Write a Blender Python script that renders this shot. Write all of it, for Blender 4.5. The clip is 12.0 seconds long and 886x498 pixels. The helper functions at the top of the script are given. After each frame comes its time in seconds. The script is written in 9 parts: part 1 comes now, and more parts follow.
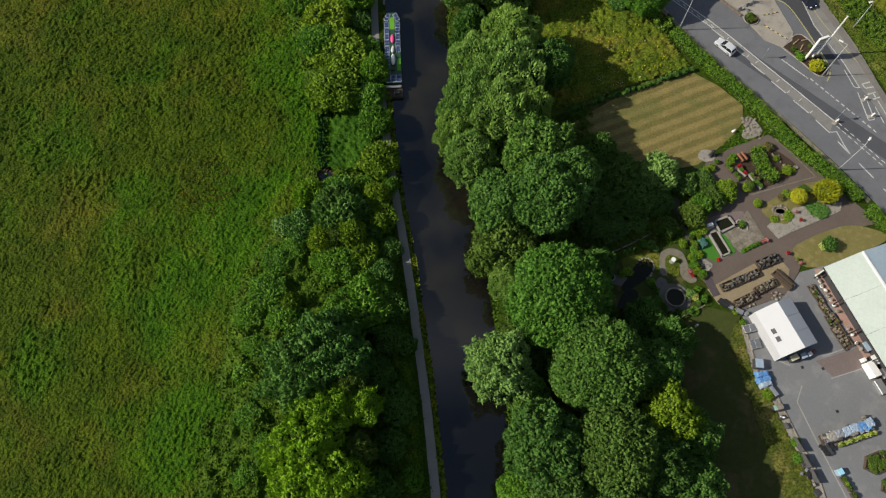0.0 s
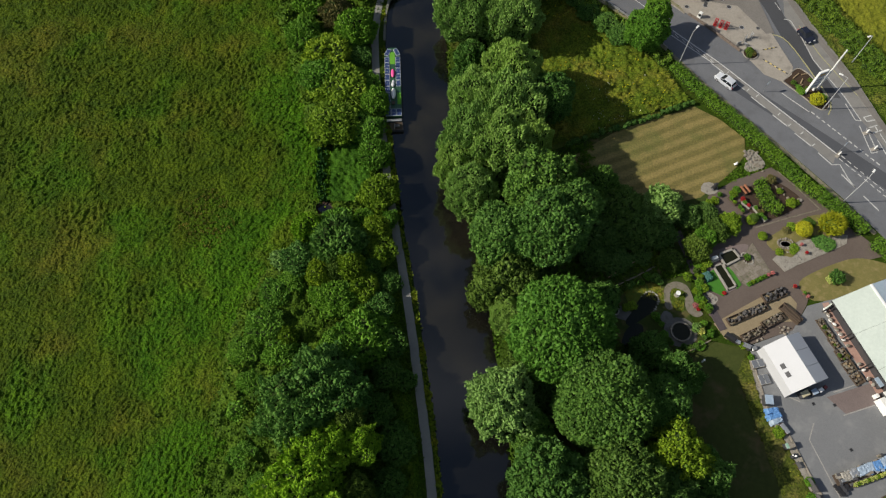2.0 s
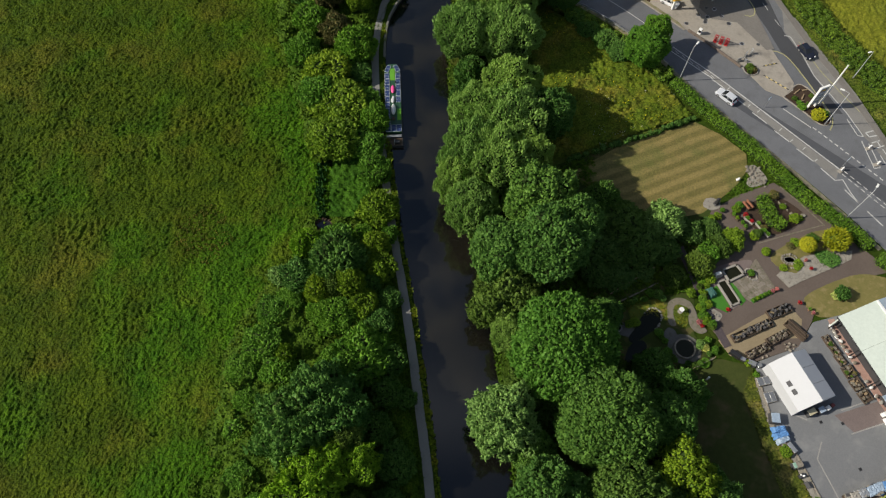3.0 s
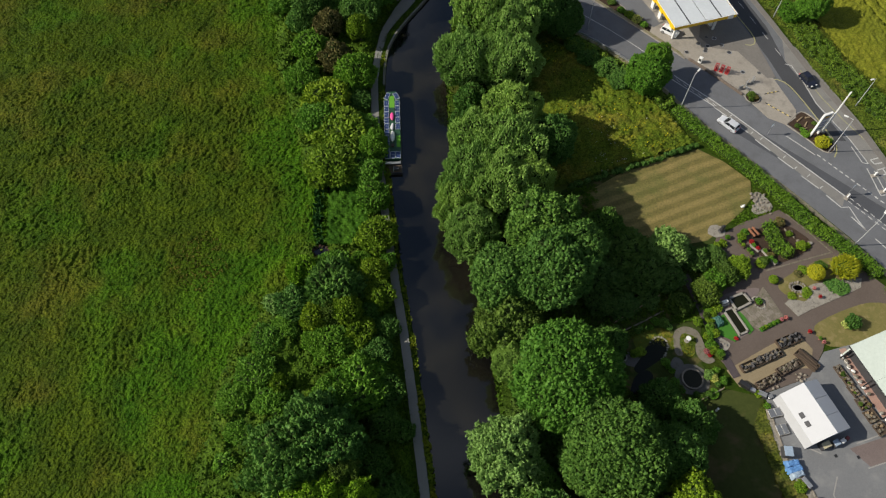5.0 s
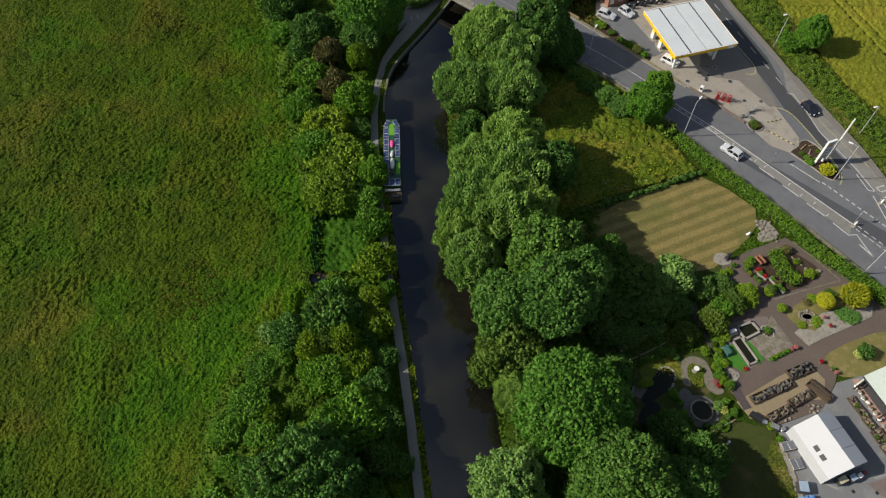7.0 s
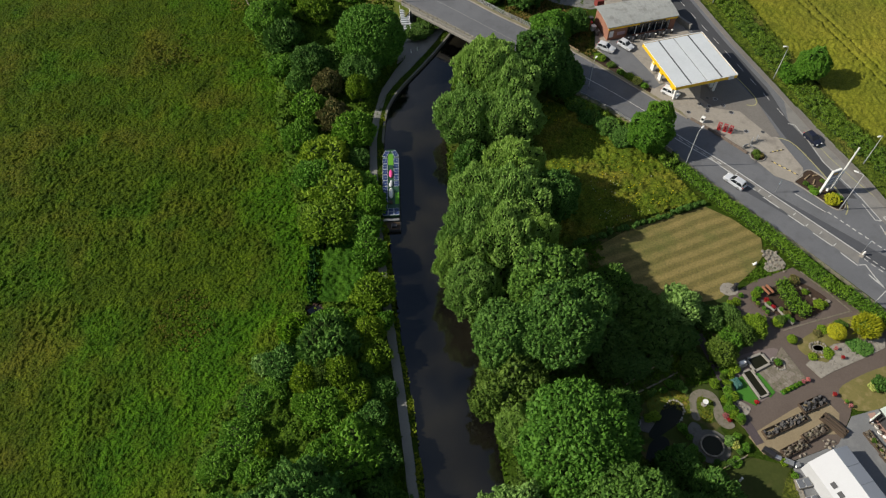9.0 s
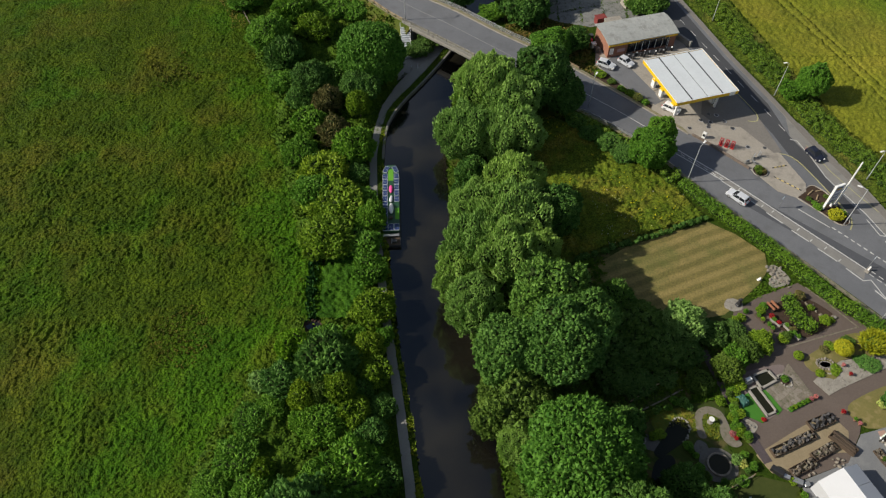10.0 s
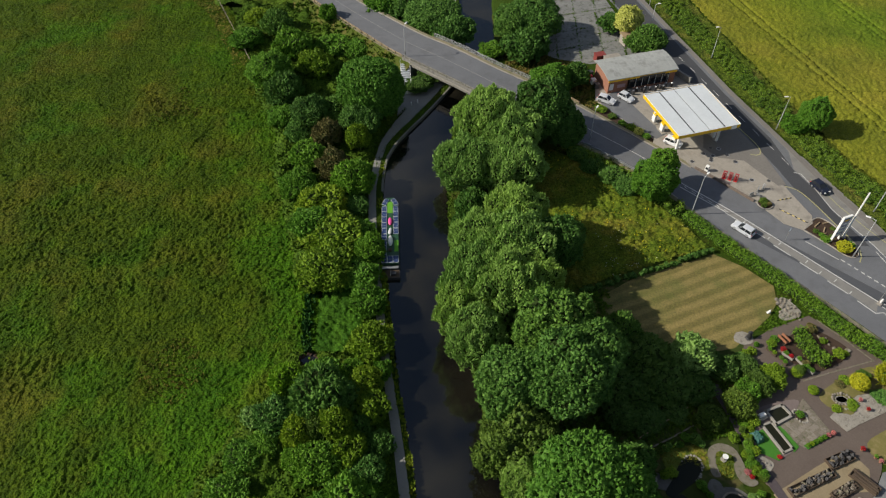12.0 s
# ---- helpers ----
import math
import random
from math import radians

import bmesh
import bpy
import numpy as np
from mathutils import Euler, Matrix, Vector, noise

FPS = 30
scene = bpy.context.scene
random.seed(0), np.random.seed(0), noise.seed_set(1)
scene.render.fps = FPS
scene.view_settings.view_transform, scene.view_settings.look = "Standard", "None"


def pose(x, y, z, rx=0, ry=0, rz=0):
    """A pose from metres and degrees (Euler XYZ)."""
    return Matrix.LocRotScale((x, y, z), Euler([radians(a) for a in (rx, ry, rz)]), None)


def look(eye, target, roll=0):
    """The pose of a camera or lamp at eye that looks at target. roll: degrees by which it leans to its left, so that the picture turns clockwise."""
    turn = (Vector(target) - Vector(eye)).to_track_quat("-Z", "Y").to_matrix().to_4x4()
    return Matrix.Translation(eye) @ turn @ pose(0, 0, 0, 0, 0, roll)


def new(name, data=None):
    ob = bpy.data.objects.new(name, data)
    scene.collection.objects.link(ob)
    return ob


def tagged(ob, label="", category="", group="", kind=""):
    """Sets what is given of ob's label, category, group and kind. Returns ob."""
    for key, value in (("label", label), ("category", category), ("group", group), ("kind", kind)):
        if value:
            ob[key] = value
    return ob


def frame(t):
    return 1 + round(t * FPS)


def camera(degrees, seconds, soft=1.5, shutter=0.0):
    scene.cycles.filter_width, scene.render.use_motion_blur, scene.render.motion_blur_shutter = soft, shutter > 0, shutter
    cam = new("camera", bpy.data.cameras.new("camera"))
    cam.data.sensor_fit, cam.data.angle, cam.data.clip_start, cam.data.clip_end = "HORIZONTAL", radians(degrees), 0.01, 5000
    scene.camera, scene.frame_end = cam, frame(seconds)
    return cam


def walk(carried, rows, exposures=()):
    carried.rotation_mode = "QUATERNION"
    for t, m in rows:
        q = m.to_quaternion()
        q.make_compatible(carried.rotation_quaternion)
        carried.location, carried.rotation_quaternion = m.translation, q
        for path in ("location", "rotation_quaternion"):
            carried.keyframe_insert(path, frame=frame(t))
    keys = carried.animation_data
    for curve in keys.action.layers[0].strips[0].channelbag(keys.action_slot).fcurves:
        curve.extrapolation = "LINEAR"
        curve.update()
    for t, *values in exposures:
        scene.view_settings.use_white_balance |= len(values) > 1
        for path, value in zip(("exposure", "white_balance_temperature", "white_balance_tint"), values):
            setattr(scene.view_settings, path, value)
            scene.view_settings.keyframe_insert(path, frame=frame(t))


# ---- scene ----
cam = camera(65.4, 12.0, soft=1.25)
METRES, EYE, TILT, LEAN, TURN = 18.0, 104.0, -68.0, 0.0, 0.0
ROWS = [
    (0.0, 0.0, 0.0, 0.0, -0.0, -0.0, 0.0),
    (0.5, -0.0002, 0.0211, -0.0105, 0.01, 0.85, 0.01),
    (1.0, -0.0015, 0.047, -0.0272, 0.0, 1.68, 0.03),
    (1.5, -0.001, 0.0735, -0.0411, 0.02, 2.5, 0.02),
    (2.0, -0.0011, 0.1014, -0.054, 0.03, 3.29, 0.04),
    (2.5, -0.0003, 0.1336, -0.0678, 0.04, 4.12, 0.06),
    (3.0, -0.0002, 0.1695, -0.0855, 0.06, 4.95, 0.08),
    (5.0, 0.0023, 0.3173, -0.1624, 0.05, 8.07, 0.04),
    (5.5, 0.0005, 0.3545, -0.1782, 0.03, 8.83, 0.02),
    (6.0, -0.0008, 0.3913, -0.1977, 0.03, 9.62, 0.02),
    (6.5, -0.002, 0.4287, -0.2142, 0.02, 10.41, 0.01),
    (7.0, -0.0029, 0.4645, -0.2333, 0.01, 11.23, 0.0),
    (9.0, -0.0027, 0.6217, -0.3065, -0.01, 14.69, 0.02),
    (9.5, -0.0037, 0.6617, -0.3256, -0.0, 15.59, 0.01),
    (10.0, -0.0058, 0.7069, -0.348, -0.0, 16.54, 0.02),
    (10.5, -0.0076, 0.7537, -0.3718, -0.01, 17.54, 0.03),
    (11.0, -0.0086, 0.7991, -0.3953, -0.02, 18.53, 0.02),
    (11.5, -0.011, 0.8481, -0.4194, -0.02, 19.56, 0.04),
    (12.0, -0.0122, 0.8967, -0.4403, -0.03, 20.55, 0.06),
]
walk(cam, [(t, pose(0, 0, EYE, TILT, LEAN, TURN) @ pose(METRES * x, METRES * y, METRES * z, 90 + pitch, roll, yaw)) for t, x, y, z, yaw, pitch, roll in ROWS])

# ---- daylight ----
SUN_ELEVATION, SUN_TOWARDS = 34.0, (0.999, 0.045)      # the light travels east
world = bpy.data.worlds.new("daylight")
scene.world = world
world.use_nodes = True
wn = world.node_tree
sky = wn.nodes.new("ShaderNodeTexSky")
sky.sky_type = "NISHITA"
sky.sun_disc = False
sky.sun_elevation = radians(SUN_ELEVATION)
sky.sun_rotation = math.atan2(-SUN_TOWARDS[0], -SUN_TOWARDS[1])
# broken cloud: brighter, whiter patches all over the sky
wc = wn.nodes.new("ShaderNodeTexCoord")
wnoise = wn.nodes.new("ShaderNodeTexNoise")
wnoise.inputs["Scale"].default_value, wnoise.inputs["Detail"].default_value = 3.0, 3.0
wmap = wn.nodes.new("ShaderNodeMapping")
wmap.inputs["Location"].default_value = (3.7, 1.3, 0.4)
wn.links.new(wc.outputs["Generated"], wmap.inputs["Vector"])
wn.links.new(wmap.outputs["Vector"], wnoise.inputs["Vector"])
wramp = wn.nodes.new("ShaderNodeValToRGB")
wramp.color_ramp.elements[0].position, wramp.color_ramp.elements[1].position = 0.47, 0.66
wramp.color_ramp.elements[1].color = (0.85, 0.85, 0.85, 1)
wn.links.new(wnoise.outputs["Fac"], wramp.inputs["Fac"])
wmix = wn.nodes.new("ShaderNodeMix")
wmix.data_type = "RGBA"
wn.links.new(wramp.outputs["Color"], wmix.inputs[0])
wn.links.new(sky.outputs["Color"], wmix.inputs[6])
wmix.inputs[7].default_value = (5.9, 6.2, 6.8, 1)
wn.links.new(wmix.outputs[2], wn.nodes["Background"].inputs["Color"])
wn.nodes["Background"].inputs["Strength"].default_value = 0.065
sun = new("sun", bpy.data.lights.new("sun", "SUN"))
sun.data.energy = 4.6
sun.data.angle = radians(0.6)
sun.data.color = (1.0, 0.93, 0.80)
ce, se = math.cos(radians(SUN_ELEVATION)), math.sin(radians(SUN_ELEVATION))
sun.matrix_basis = look((-SUN_TOWARDS[0] * ce * 200, -SUN_TOWARDS[1] * ce * 200, se * 200), (0, 0, 0))
scene.view_settings.exposure = 0.19


# ---- materials ----
def ramp(nt, fac, stops):
    n = nt.nodes.new("ShaderNodeValToRGB")
    nt.links.new(fac, n.inputs["Fac"])
    els = n.color_ramp.elements
    while len(els) < len(stops):
        els.new(0.5)
    for e, (at, col) in zip(els, stops):
        e.position, e.color = at, (*col, 1)
    return n.outputs["Color"]


def noise_node(nt, vec, scale, detail=4.0, rough=0.6):
    n = nt.nodes.new("ShaderNodeTexNoise")
    nt.links.new(vec, n.inputs["Vector"])
    n.inputs["Scale"].default_value, n.inputs["Detail"].default_value, n.inputs["Roughness"].default_value = scale, detail, rough
    return n.outputs["Fac"]


def blend(nt, mode, fac, a, b):
    n = nt.nodes.new("ShaderNodeMix")
    n.data_type, n.blend_type = "RGBA", mode
    for sock, v in ((n.inputs[0], fac), (n.inputs[6], a), (n.inputs[7], b)):
        if isinstance(v, bpy.types.NodeSocket):
            nt.links.new(v, sock)
        elif isinstance(v, tuple):
            sock.default_value = (*v, 1)
        else:
            sock.default_value = v
    return n.outputs[2]


def base(name, rough=0.85, metal=0.0):
    m = bpy.data.materials.new(name)
    m.use_nodes = True
    b = m.node_tree.nodes["Principled BSDF"]
    b.inputs["Roughness"].default_value, b.inputs["Metallic"].default_value = rough, metal
    return m, m.node_tree, b


def bump(nt, b, height, strength, distance):
    n = nt.nodes.new("ShaderNodeBump")
    nt.links.new(height, n.inputs["Height"])
    n.inputs["Strength"].default_value, n.inputs["Distance"].default_value = strength, distance
    nt.links.new(n.outputs["Normal"], b.inputs["Normal"])


def surface(name, dark, light, coarse=0.15, fine=4.0, third=None, rough=0.88, relief=0.3, depth=0.05, local=False, metal=0.0, spread=0.55, shine=0.5):
    """Two colours mixed at a coarse and a fine scale, a third in patches, and fine relief."""
    m, nt, b = base(name, rough, metal)
    b.inputs["Specular IOR Level"].default_value = shine
    if local:
        vec = nt.nodes.new("ShaderNodeTexCoord").outputs["Object"]
    else:
        vec = nt.nodes.new("ShaderNodeNewGeometry").outputs["Position"]
    a = noise_node(nt, vec, coarse, 5)
    f = noise_node(nt, vec, fine, 6, 0.7)
    lo, hi = 0.5 - spread / 2, 0.5 + spread / 2
    col = ramp(nt, a, [(lo, dark), (hi, light)])
    mid = tuple((p + q) / 2 for p, q in zip(dark, light))
    col = blend(nt, "MIX", 0.5, col, ramp(nt, f, [(0.33, dark), (0.5, mid), (0.68, light)]))
    if third:
        t = noise_node(nt, vec, coarse * 2.7 + 0.01, 3)
        col = blend(nt, "MIX", ramp(nt, t, [(0.52, (0, 0, 0)), (0.68, (0.8, 0.8, 0.8))]), col, third)
    nt.links.new(col, b.inputs["Base Color"])
    if relief:
        bump(nt, b, f, relief, depth)
    return m


def foliage(name, dark, light, sheen=0.55):
    """Leaves: each its own shade, a little light passes through."""
    m, nt, b = base(name, sheen)
    geo = nt.nodes.new("ShaderNodeNewGeometry")
    info = nt.nodes.new("ShaderNodeObjectInfo")
    col = ramp(nt, geo.outputs["Random Per Island"], [(0.0, dark), (1.0, light)])
    shift = ramp(nt, info.outputs["Random"], [(0.0, (0.78, 0.84, 0.8)), (0.5, (1.0, 1.0, 1.0)), (1.0, (1.18, 1.1, 0.95))])
    col = blend(nt, "MULTIPLY", 1.0, col, shift)
    nt.links.new(col, b.inputs["Base Color"])
    b.inputs["Specular IOR Level"].default_value = 0.12
    tr = nt.nodes.new("ShaderNodeBsdfTranslucent")
    nt.links.new(col, tr.inputs["Color"])
    mix = nt.nodes.new("ShaderNodeMixShader")
    mix.inputs["Fac"].default_value = 0.17
    nt.links.new(b.outputs["BSDF"], mix.inputs[1])
    nt.links.new(tr.outputs["BSDF"], mix.inputs[2])
    nt.links.new(mix.outputs["Shader"], nt.nodes["Material Output"].inputs["Surface"])
    return m


MEADOW = surface("meadow_grass", (0.018, 0.042, 0.003), (0.042, 0.072, 0.006), 0.06, 1.6, (0.05, 0.058, 0.009), relief=0.9, depth=0.3, shine=0.1)
ROUGH_GRASS = surface("rough_grass", (0.045, 0.085, 0.012), (0.12, 0.15, 0.025), 0.12, 2.0, (0.22, 0.17, 0.035), relief=0.8, depth=0.2, shine=0.1)
# Next grass: greens darkened to hold tree shade, with tan patches.
SHADE_GRASS = surface("shade_toned_grass", (0.024, 0.045, 0.009), (0.055, 0.072, 0.016), 0.15, 1.5, (0.12, 0.098, 0.04), relief=0.5, depth=0.1, shine=0.1)
BANK_GRASS = surface("embankment_grass", (0.045, 0.075, 0.01), (0.095, 0.115, 0.02), 0.15, 2.0, (0.14, 0.115, 0.035), relief=0.8, depth=0.2, shine=0.1)
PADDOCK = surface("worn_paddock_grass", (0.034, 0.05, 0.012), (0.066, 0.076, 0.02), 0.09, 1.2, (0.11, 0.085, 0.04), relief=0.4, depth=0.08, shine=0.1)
CROP = surface("ripening_crop", (0.045, 0.07, 0.006), (0.08, 0.1, 0.012), 0.04, 1.8, relief=0.6, depth=0.2, shine=0.1)
SOIL = surface("dark_soil", (0.03, 0.02, 0.014), (0.08, 0.055, 0.04), 0.4, 5.0, relief=0.6, depth=0.05, shine=0.1)
ASPHALT = surface("worn_asphalt", (0.088, 0.092, 0.102), (0.17, 0.175, 0.188), 0.16, 9.0, (0.108, 0.111, 0.119), relief=0.15, depth=0.01)
YARD = surface("yard_tarmac", (0.135, 0.139, 0.146), (0.2, 0.206, 0.214), 0.12, 6.0, (0.225, 0.228, 0.228), relief=0.1, depth=0.01)
CONCRETE = surface("pale_concrete", (0.24, 0.215, 0.182), (0.36, 0.33, 0.285), 0.15, 3.0, (0.2, 0.18, 0.155), relief=0.1, depth=0.01)
PAVING = surface("grey_pavement", (0.125, 0.115, 0.105), (0.21, 0.195, 0.175), 0.2, 4.0, relief=0.1, depth=0.01)
GARDEN_PATH = surface("brown_tarmac_path", (0.085, 0.064, 0.053), (0.14, 0.11, 0.092), 0.25, 5.0, relief=0.1, depth=0.01)
PATH = surface("towpath_gravel", (0.16, 0.16, 0.15), (0.27, 0.265, 0.245), 0.3, 5.0, relief=0.2, depth=0.01)
STONE = surface("old_stone", (0.17, 0.16, 0.14), (0.33, 0.31, 0.28), 0.6, 6.0, relief=0.4, depth=0.02)
BARK = surface("bark", (0.05, 0.038, 0.028), (0.13, 0.1, 0.075), 1.0, 9.0, relief=0.6, depth=0.03, local=True)

# Colour of crown and hedge cores, darkened to paint shade between leaves.
CORE_SHADE = surface("painted_core_shade", (0.016, 0.03, 0.008), (0.04, 0.066, 0.018), 1.0, 6.0, relief=0.5, depth=0.05, local=True, shine=0.05)

LEAVES = {
    "willow": foliage("willow_leaves", (0.17, 0.3, 0.06), (0.29, 0.46, 0.112)),
    "pale": foliage("whitebeam_leaves", (0.135, 0.25, 0.056), (0.28, 0.44, 0.118)),
    "syc": foliage("sycamore_leaves", (0.0387, 0.1047, 0.01845), (0.1319, 0.2625, 0.04785)),
    "bright": foliage("maple_leaves", (0.042, 0.125, 0.013), (0.12, 0.26, 0.034)),
    "bright2": foliage("hazel_leaves", (0.05784, 0.1534, 0.01164), (0.153, 0.3014, 0.02928)),
    "lime": foliage("lime_leaves", (0.09375, 0.2188, 0.01), (0.2313, 0.4, 0.025)),
    "mid": foliage("ash_leaves", (0.038, 0.1, 0.018), (0.108, 0.218, 0.04)),
    "mid2": foliage("hawthorn_leaves", (0.05175, 0.1455, 0.01288), (0.1487, 0.3054, 0.03163)),
    "blue": foliage("sallow_leaves", (0.04293, 0.1258, 0.02376), (0.1397, 0.28, 0.05657)),
    "yellow": foliage("field_maple_leaves", (0.075, 0.155, 0.0095), (0.235, 0.35, 0.027)),
    "olive": foliage("alder_leaves", (0.05, 0.1, 0.015), (0.125, 0.2, 0.033)),
    "brown": foliage("copper_leaves", (0.085, 0.095, 0.028), (0.22, 0.18, 0.07)),
    "deep": foliage("deep_shade_leaves", (0.042, 0.1, 0.018), (0.105, 0.19, 0.038)),
    "hedge": foliage("hedge_leaves", (0.07, 0.15, 0.013), (0.18, 0.28, 0.033)),
    "gold": foliage("gold_leaves", (0.24, 0.26, 0.01), (0.46, 0.47, 0.035)),
    "lemon": foliage("golden_leaves", (0.34, 0.4, 0.09), (0.6, 0.64, 0.2)),
    "clipped": foliage("clipped_leaves", (0.07, 0.16, 0.012), (0.17, 0.31, 0.03)),
}


# ---- building blocks ----
def thing(name, at, label, category, group="", kind="", turn=0.0):
    e = new(name)
    e.empty_display_size = 0.5
    e.matrix_basis = pose(at[0], at[1], at[2] if len(at) > 2 else 0.0, 0, 0, turn)
    return tagged(e, label, category, group, kind)


def part(name, bm, material, parent=None, label="", smooth=False):
    me = bpy.data.meshes.new(name)
    bm.to_mesh(me)
    bm.free()
    me.materials.append(material)
    if smooth:
        me.polygons.foreach_set("use_smooth", [True] * len(me.polygons))
    ob = new(name, me)
    if parent is not None:
        ob.parent = parent
    return tagged(ob, label)


def box(bm, x, y, z, sx, sy, sz, turn=0.0, bevel=0.0):
    """A box with its base centre at x, y, z."""
    m = pose(x, y, z + sz / 2, 0, 0, turn) @ Matrix.Diagonal((sx, sy, sz, 1))
    made = bmesh.ops.create_cube(bm, size=1, matrix=m)["verts"]
    if bevel:
        edges = list({e for v in made for e in v.link_edges})
        bmesh.ops.bevel(bm, geom=edges, offset=bevel, segments=1, affect="EDGES")
    return bm


def tube(bm, a, b, ra, rb=None, n=8):
    """A tapered round bar from a to b."""
    a, b = Vector(a), Vector(b)
    q = (b - a).to_track_quat("Z", "Y").to_matrix().to_4x4()
    m = Matrix.Translation((a + b) / 2) @ q
    bmesh.ops.create_cone(bm, cap_ends=True, segments=n, radius1=ra, radius2=ra if rb is None else rb, depth=(b - a).length, matrix=m)
    return bm


def slab(bm, pts, z0, z1):
    """A flat plate over a plan outline."""
    top = [bm.verts.new((p[0], p[1], z1)) for p in pts]
    low = [bm.verts.new((p[0], p[1], z0)) for p in pts]
    faces = [bm.faces.new(top), bm.faces.new(low[::-1])]
    n = len(pts)
    for i in range(n):
        faces.append(bm.faces.new((top[i], low[i], low[(i + 1) % n], top[(i + 1) % n])))
    bmesh.ops.recalc_face_normals(bm, faces=faces)
    bmesh.ops.triangulate(bm, faces=faces[:2])
    return bm


def rounded(pts, times=2):
    """Cuts the corners of a closed outline."""
    for _ in range(times):
        out = []
        for (ax, ay), (bx, by) in zip(pts, pts[1:] + pts[:1]):
            out += [(0.78 * ax + 0.22 * bx, 0.78 * ay + 0.22 * by), (0.22 * ax + 0.78 * bx, 0.22 * ay + 0.78 * by)]
        pts = out
    return pts


def plate(name, pts, z, material, label="", category="", depth=0.3, kind="structure"):
    ob = part(name, slab(bmesh.new(), pts, z - depth, z), material)
    return tagged(ob, label, category, kind=kind)


def lerp_at(table, y):
    return float(np.interp(y, [p[0] for p in table], [p[1] for p in table]))


def ribbon(bm, left, right, thick):
    """A band between two edge lines (x, y, z) of equal length, with thickness."""
    rows = []
    for a, b in zip(left, right):
        rows.append([bm.verts.new(v) for v in (a, b, (b[0], b[1], b[2] - thick), (a[0], a[1], a[2] - thick))])
    for r, s in zip(rows, rows[1:]):
        for k in range(4):
            bm.faces.new((r[k], r[(k + 1) % 4], s[(k + 1) % 4], s[k]))
    bm.faces.new(rows[0])
    bm.faces.new(rows[-1][::-1])
    bmesh.ops.recalc_face_normals(bm, faces=bm.faces)
    return bm


def resample(pts, n):
    """n points evenly along a line through pts, rounded at its corners."""
    p = np.array(pts, float)
    d = np.r_[0, np.cumsum(np.linalg.norm(np.diff(p, axis=0), axis=1))]
    s = np.linspace(0, d[-1], n)
    q = np.stack([np.interp(s, d, p[:, i]) for i in range(p.shape[1])], 1)
    for _ in range(2):
        q[1:-1] = (q[:-2] + 2 * q[1:-1] + q[2:]) / 4
    return [tuple(v) for v in q]


def strokes(name, lines, width, z, material, label, category):
    """Painted road lines: each a thin flat bar between two plan points."""
    for a, b in lines:
        d = Vector((b[0] - a[0], b[1] - a[1]))
        o = Vector((-d.y, d.x)).normalized() * width / 2
        pts = [(a[0] + o.x, a[1] + o.y), (b[0] + o.x, b[1] + o.y), (b[0] - o.x, b[1] - o.y), (a[0] - o.x, a[1] - o.y)]
        tagged(part(name, slab(bmesh.new(), pts, z - 0.012, z), material), label, category, group=label, kind="structure")


# ---- ground, canal and towpath ----
BANK_WEST = [(-150, 16), (-40, 5), (4, 0.5), (10, -0.3), (18.5, -1.2), (27, -2.4), (34, -3.5), (40.5, -4.5), (48.6, -6), (55, -7.2), (65, -8.6), (74.5, -9.8),
             (93, -11.2), (97.5, -11.2), (101.6, -10.8), (105.6, -9.5), (109.5, -7.4), (114, -4.6), (119, -1.7), (123.5, 0.7), (126, 1.9), (135, 3.6), (142, 4.7), (165, 4.0), (400, 2)]
BANK_EAST = [(-150, 27), (-40, 15), (4, 10.6), (19, 9.4), (30, 8.2), (38, 7.2), (50, 5), (64, 2.4), (77, 1.4), (90, 0.8), (100, 1.0), (108, 2.0), (113, 3.2), (119, 5.4),
             (124, 7.6), (130, 9.3), (142, 12), (165, 12.4), (400, 12)]
ys = [-3000.0, -800.0, -150.0] + [float(v) for v in range(-60, 200, 2)] + [260.0, 400.0, 1000.0, 3000.0]


def ground_height(x, y):
    far = 0.0
    return far + 0.25 * noise.noise((x * 0.07, y * 0.07, 0.0)) - 0.2


bm = bmesh.new()
rows = []
for y in ys:
    west, east = lerp_at(BANK_WEST, y), lerp_at(BANK_EAST, y)
    wob = 0.25 * noise.noise((0.0, y * 0.35, 7.0))
    xs = [-3000, -600, -200] + [-110 + 4 * i for i in range(23)] + [-17.0]
    row = [(x, y, ground_height(x, y) if -120 < x < 100 and -60 < y < 200 else -0.2) for x in xs]
    row += [(west - 3.0, y, -0.04), (west - 0.25, y, -0.04), (west + 0.02, y, -0.12), (west + 0.1, y, -1.9), (east - 0.8 + wob, y, -1.9), (east - 0.3 + wob, y, -0.75), (east + 0.6 + wob, y, -0.15)]
    row += [(x, y, -0.03 + (ground_height(x, y) + 0.2) * 0.06 if x < 100 else -0.03) for x in [18 + 4 * i for i in range(20)] + [150, 600, 3000]]
    rows.append([bm.verts.new(v) for v in row])
for r, s in zip(rows, rows[1:]):
    for k in range(len(r) - 1):
        bm.faces.new((r[k], r[k + 1], s[k + 1], s[k]))
bmesh.ops.recalc_face_normals(bm, faces=bm.faces)
ground = tagged(part("ground", bm, MEADOW, smooth=True), "uneven green meadow ground cut by a canal", "ground", kind="structure")

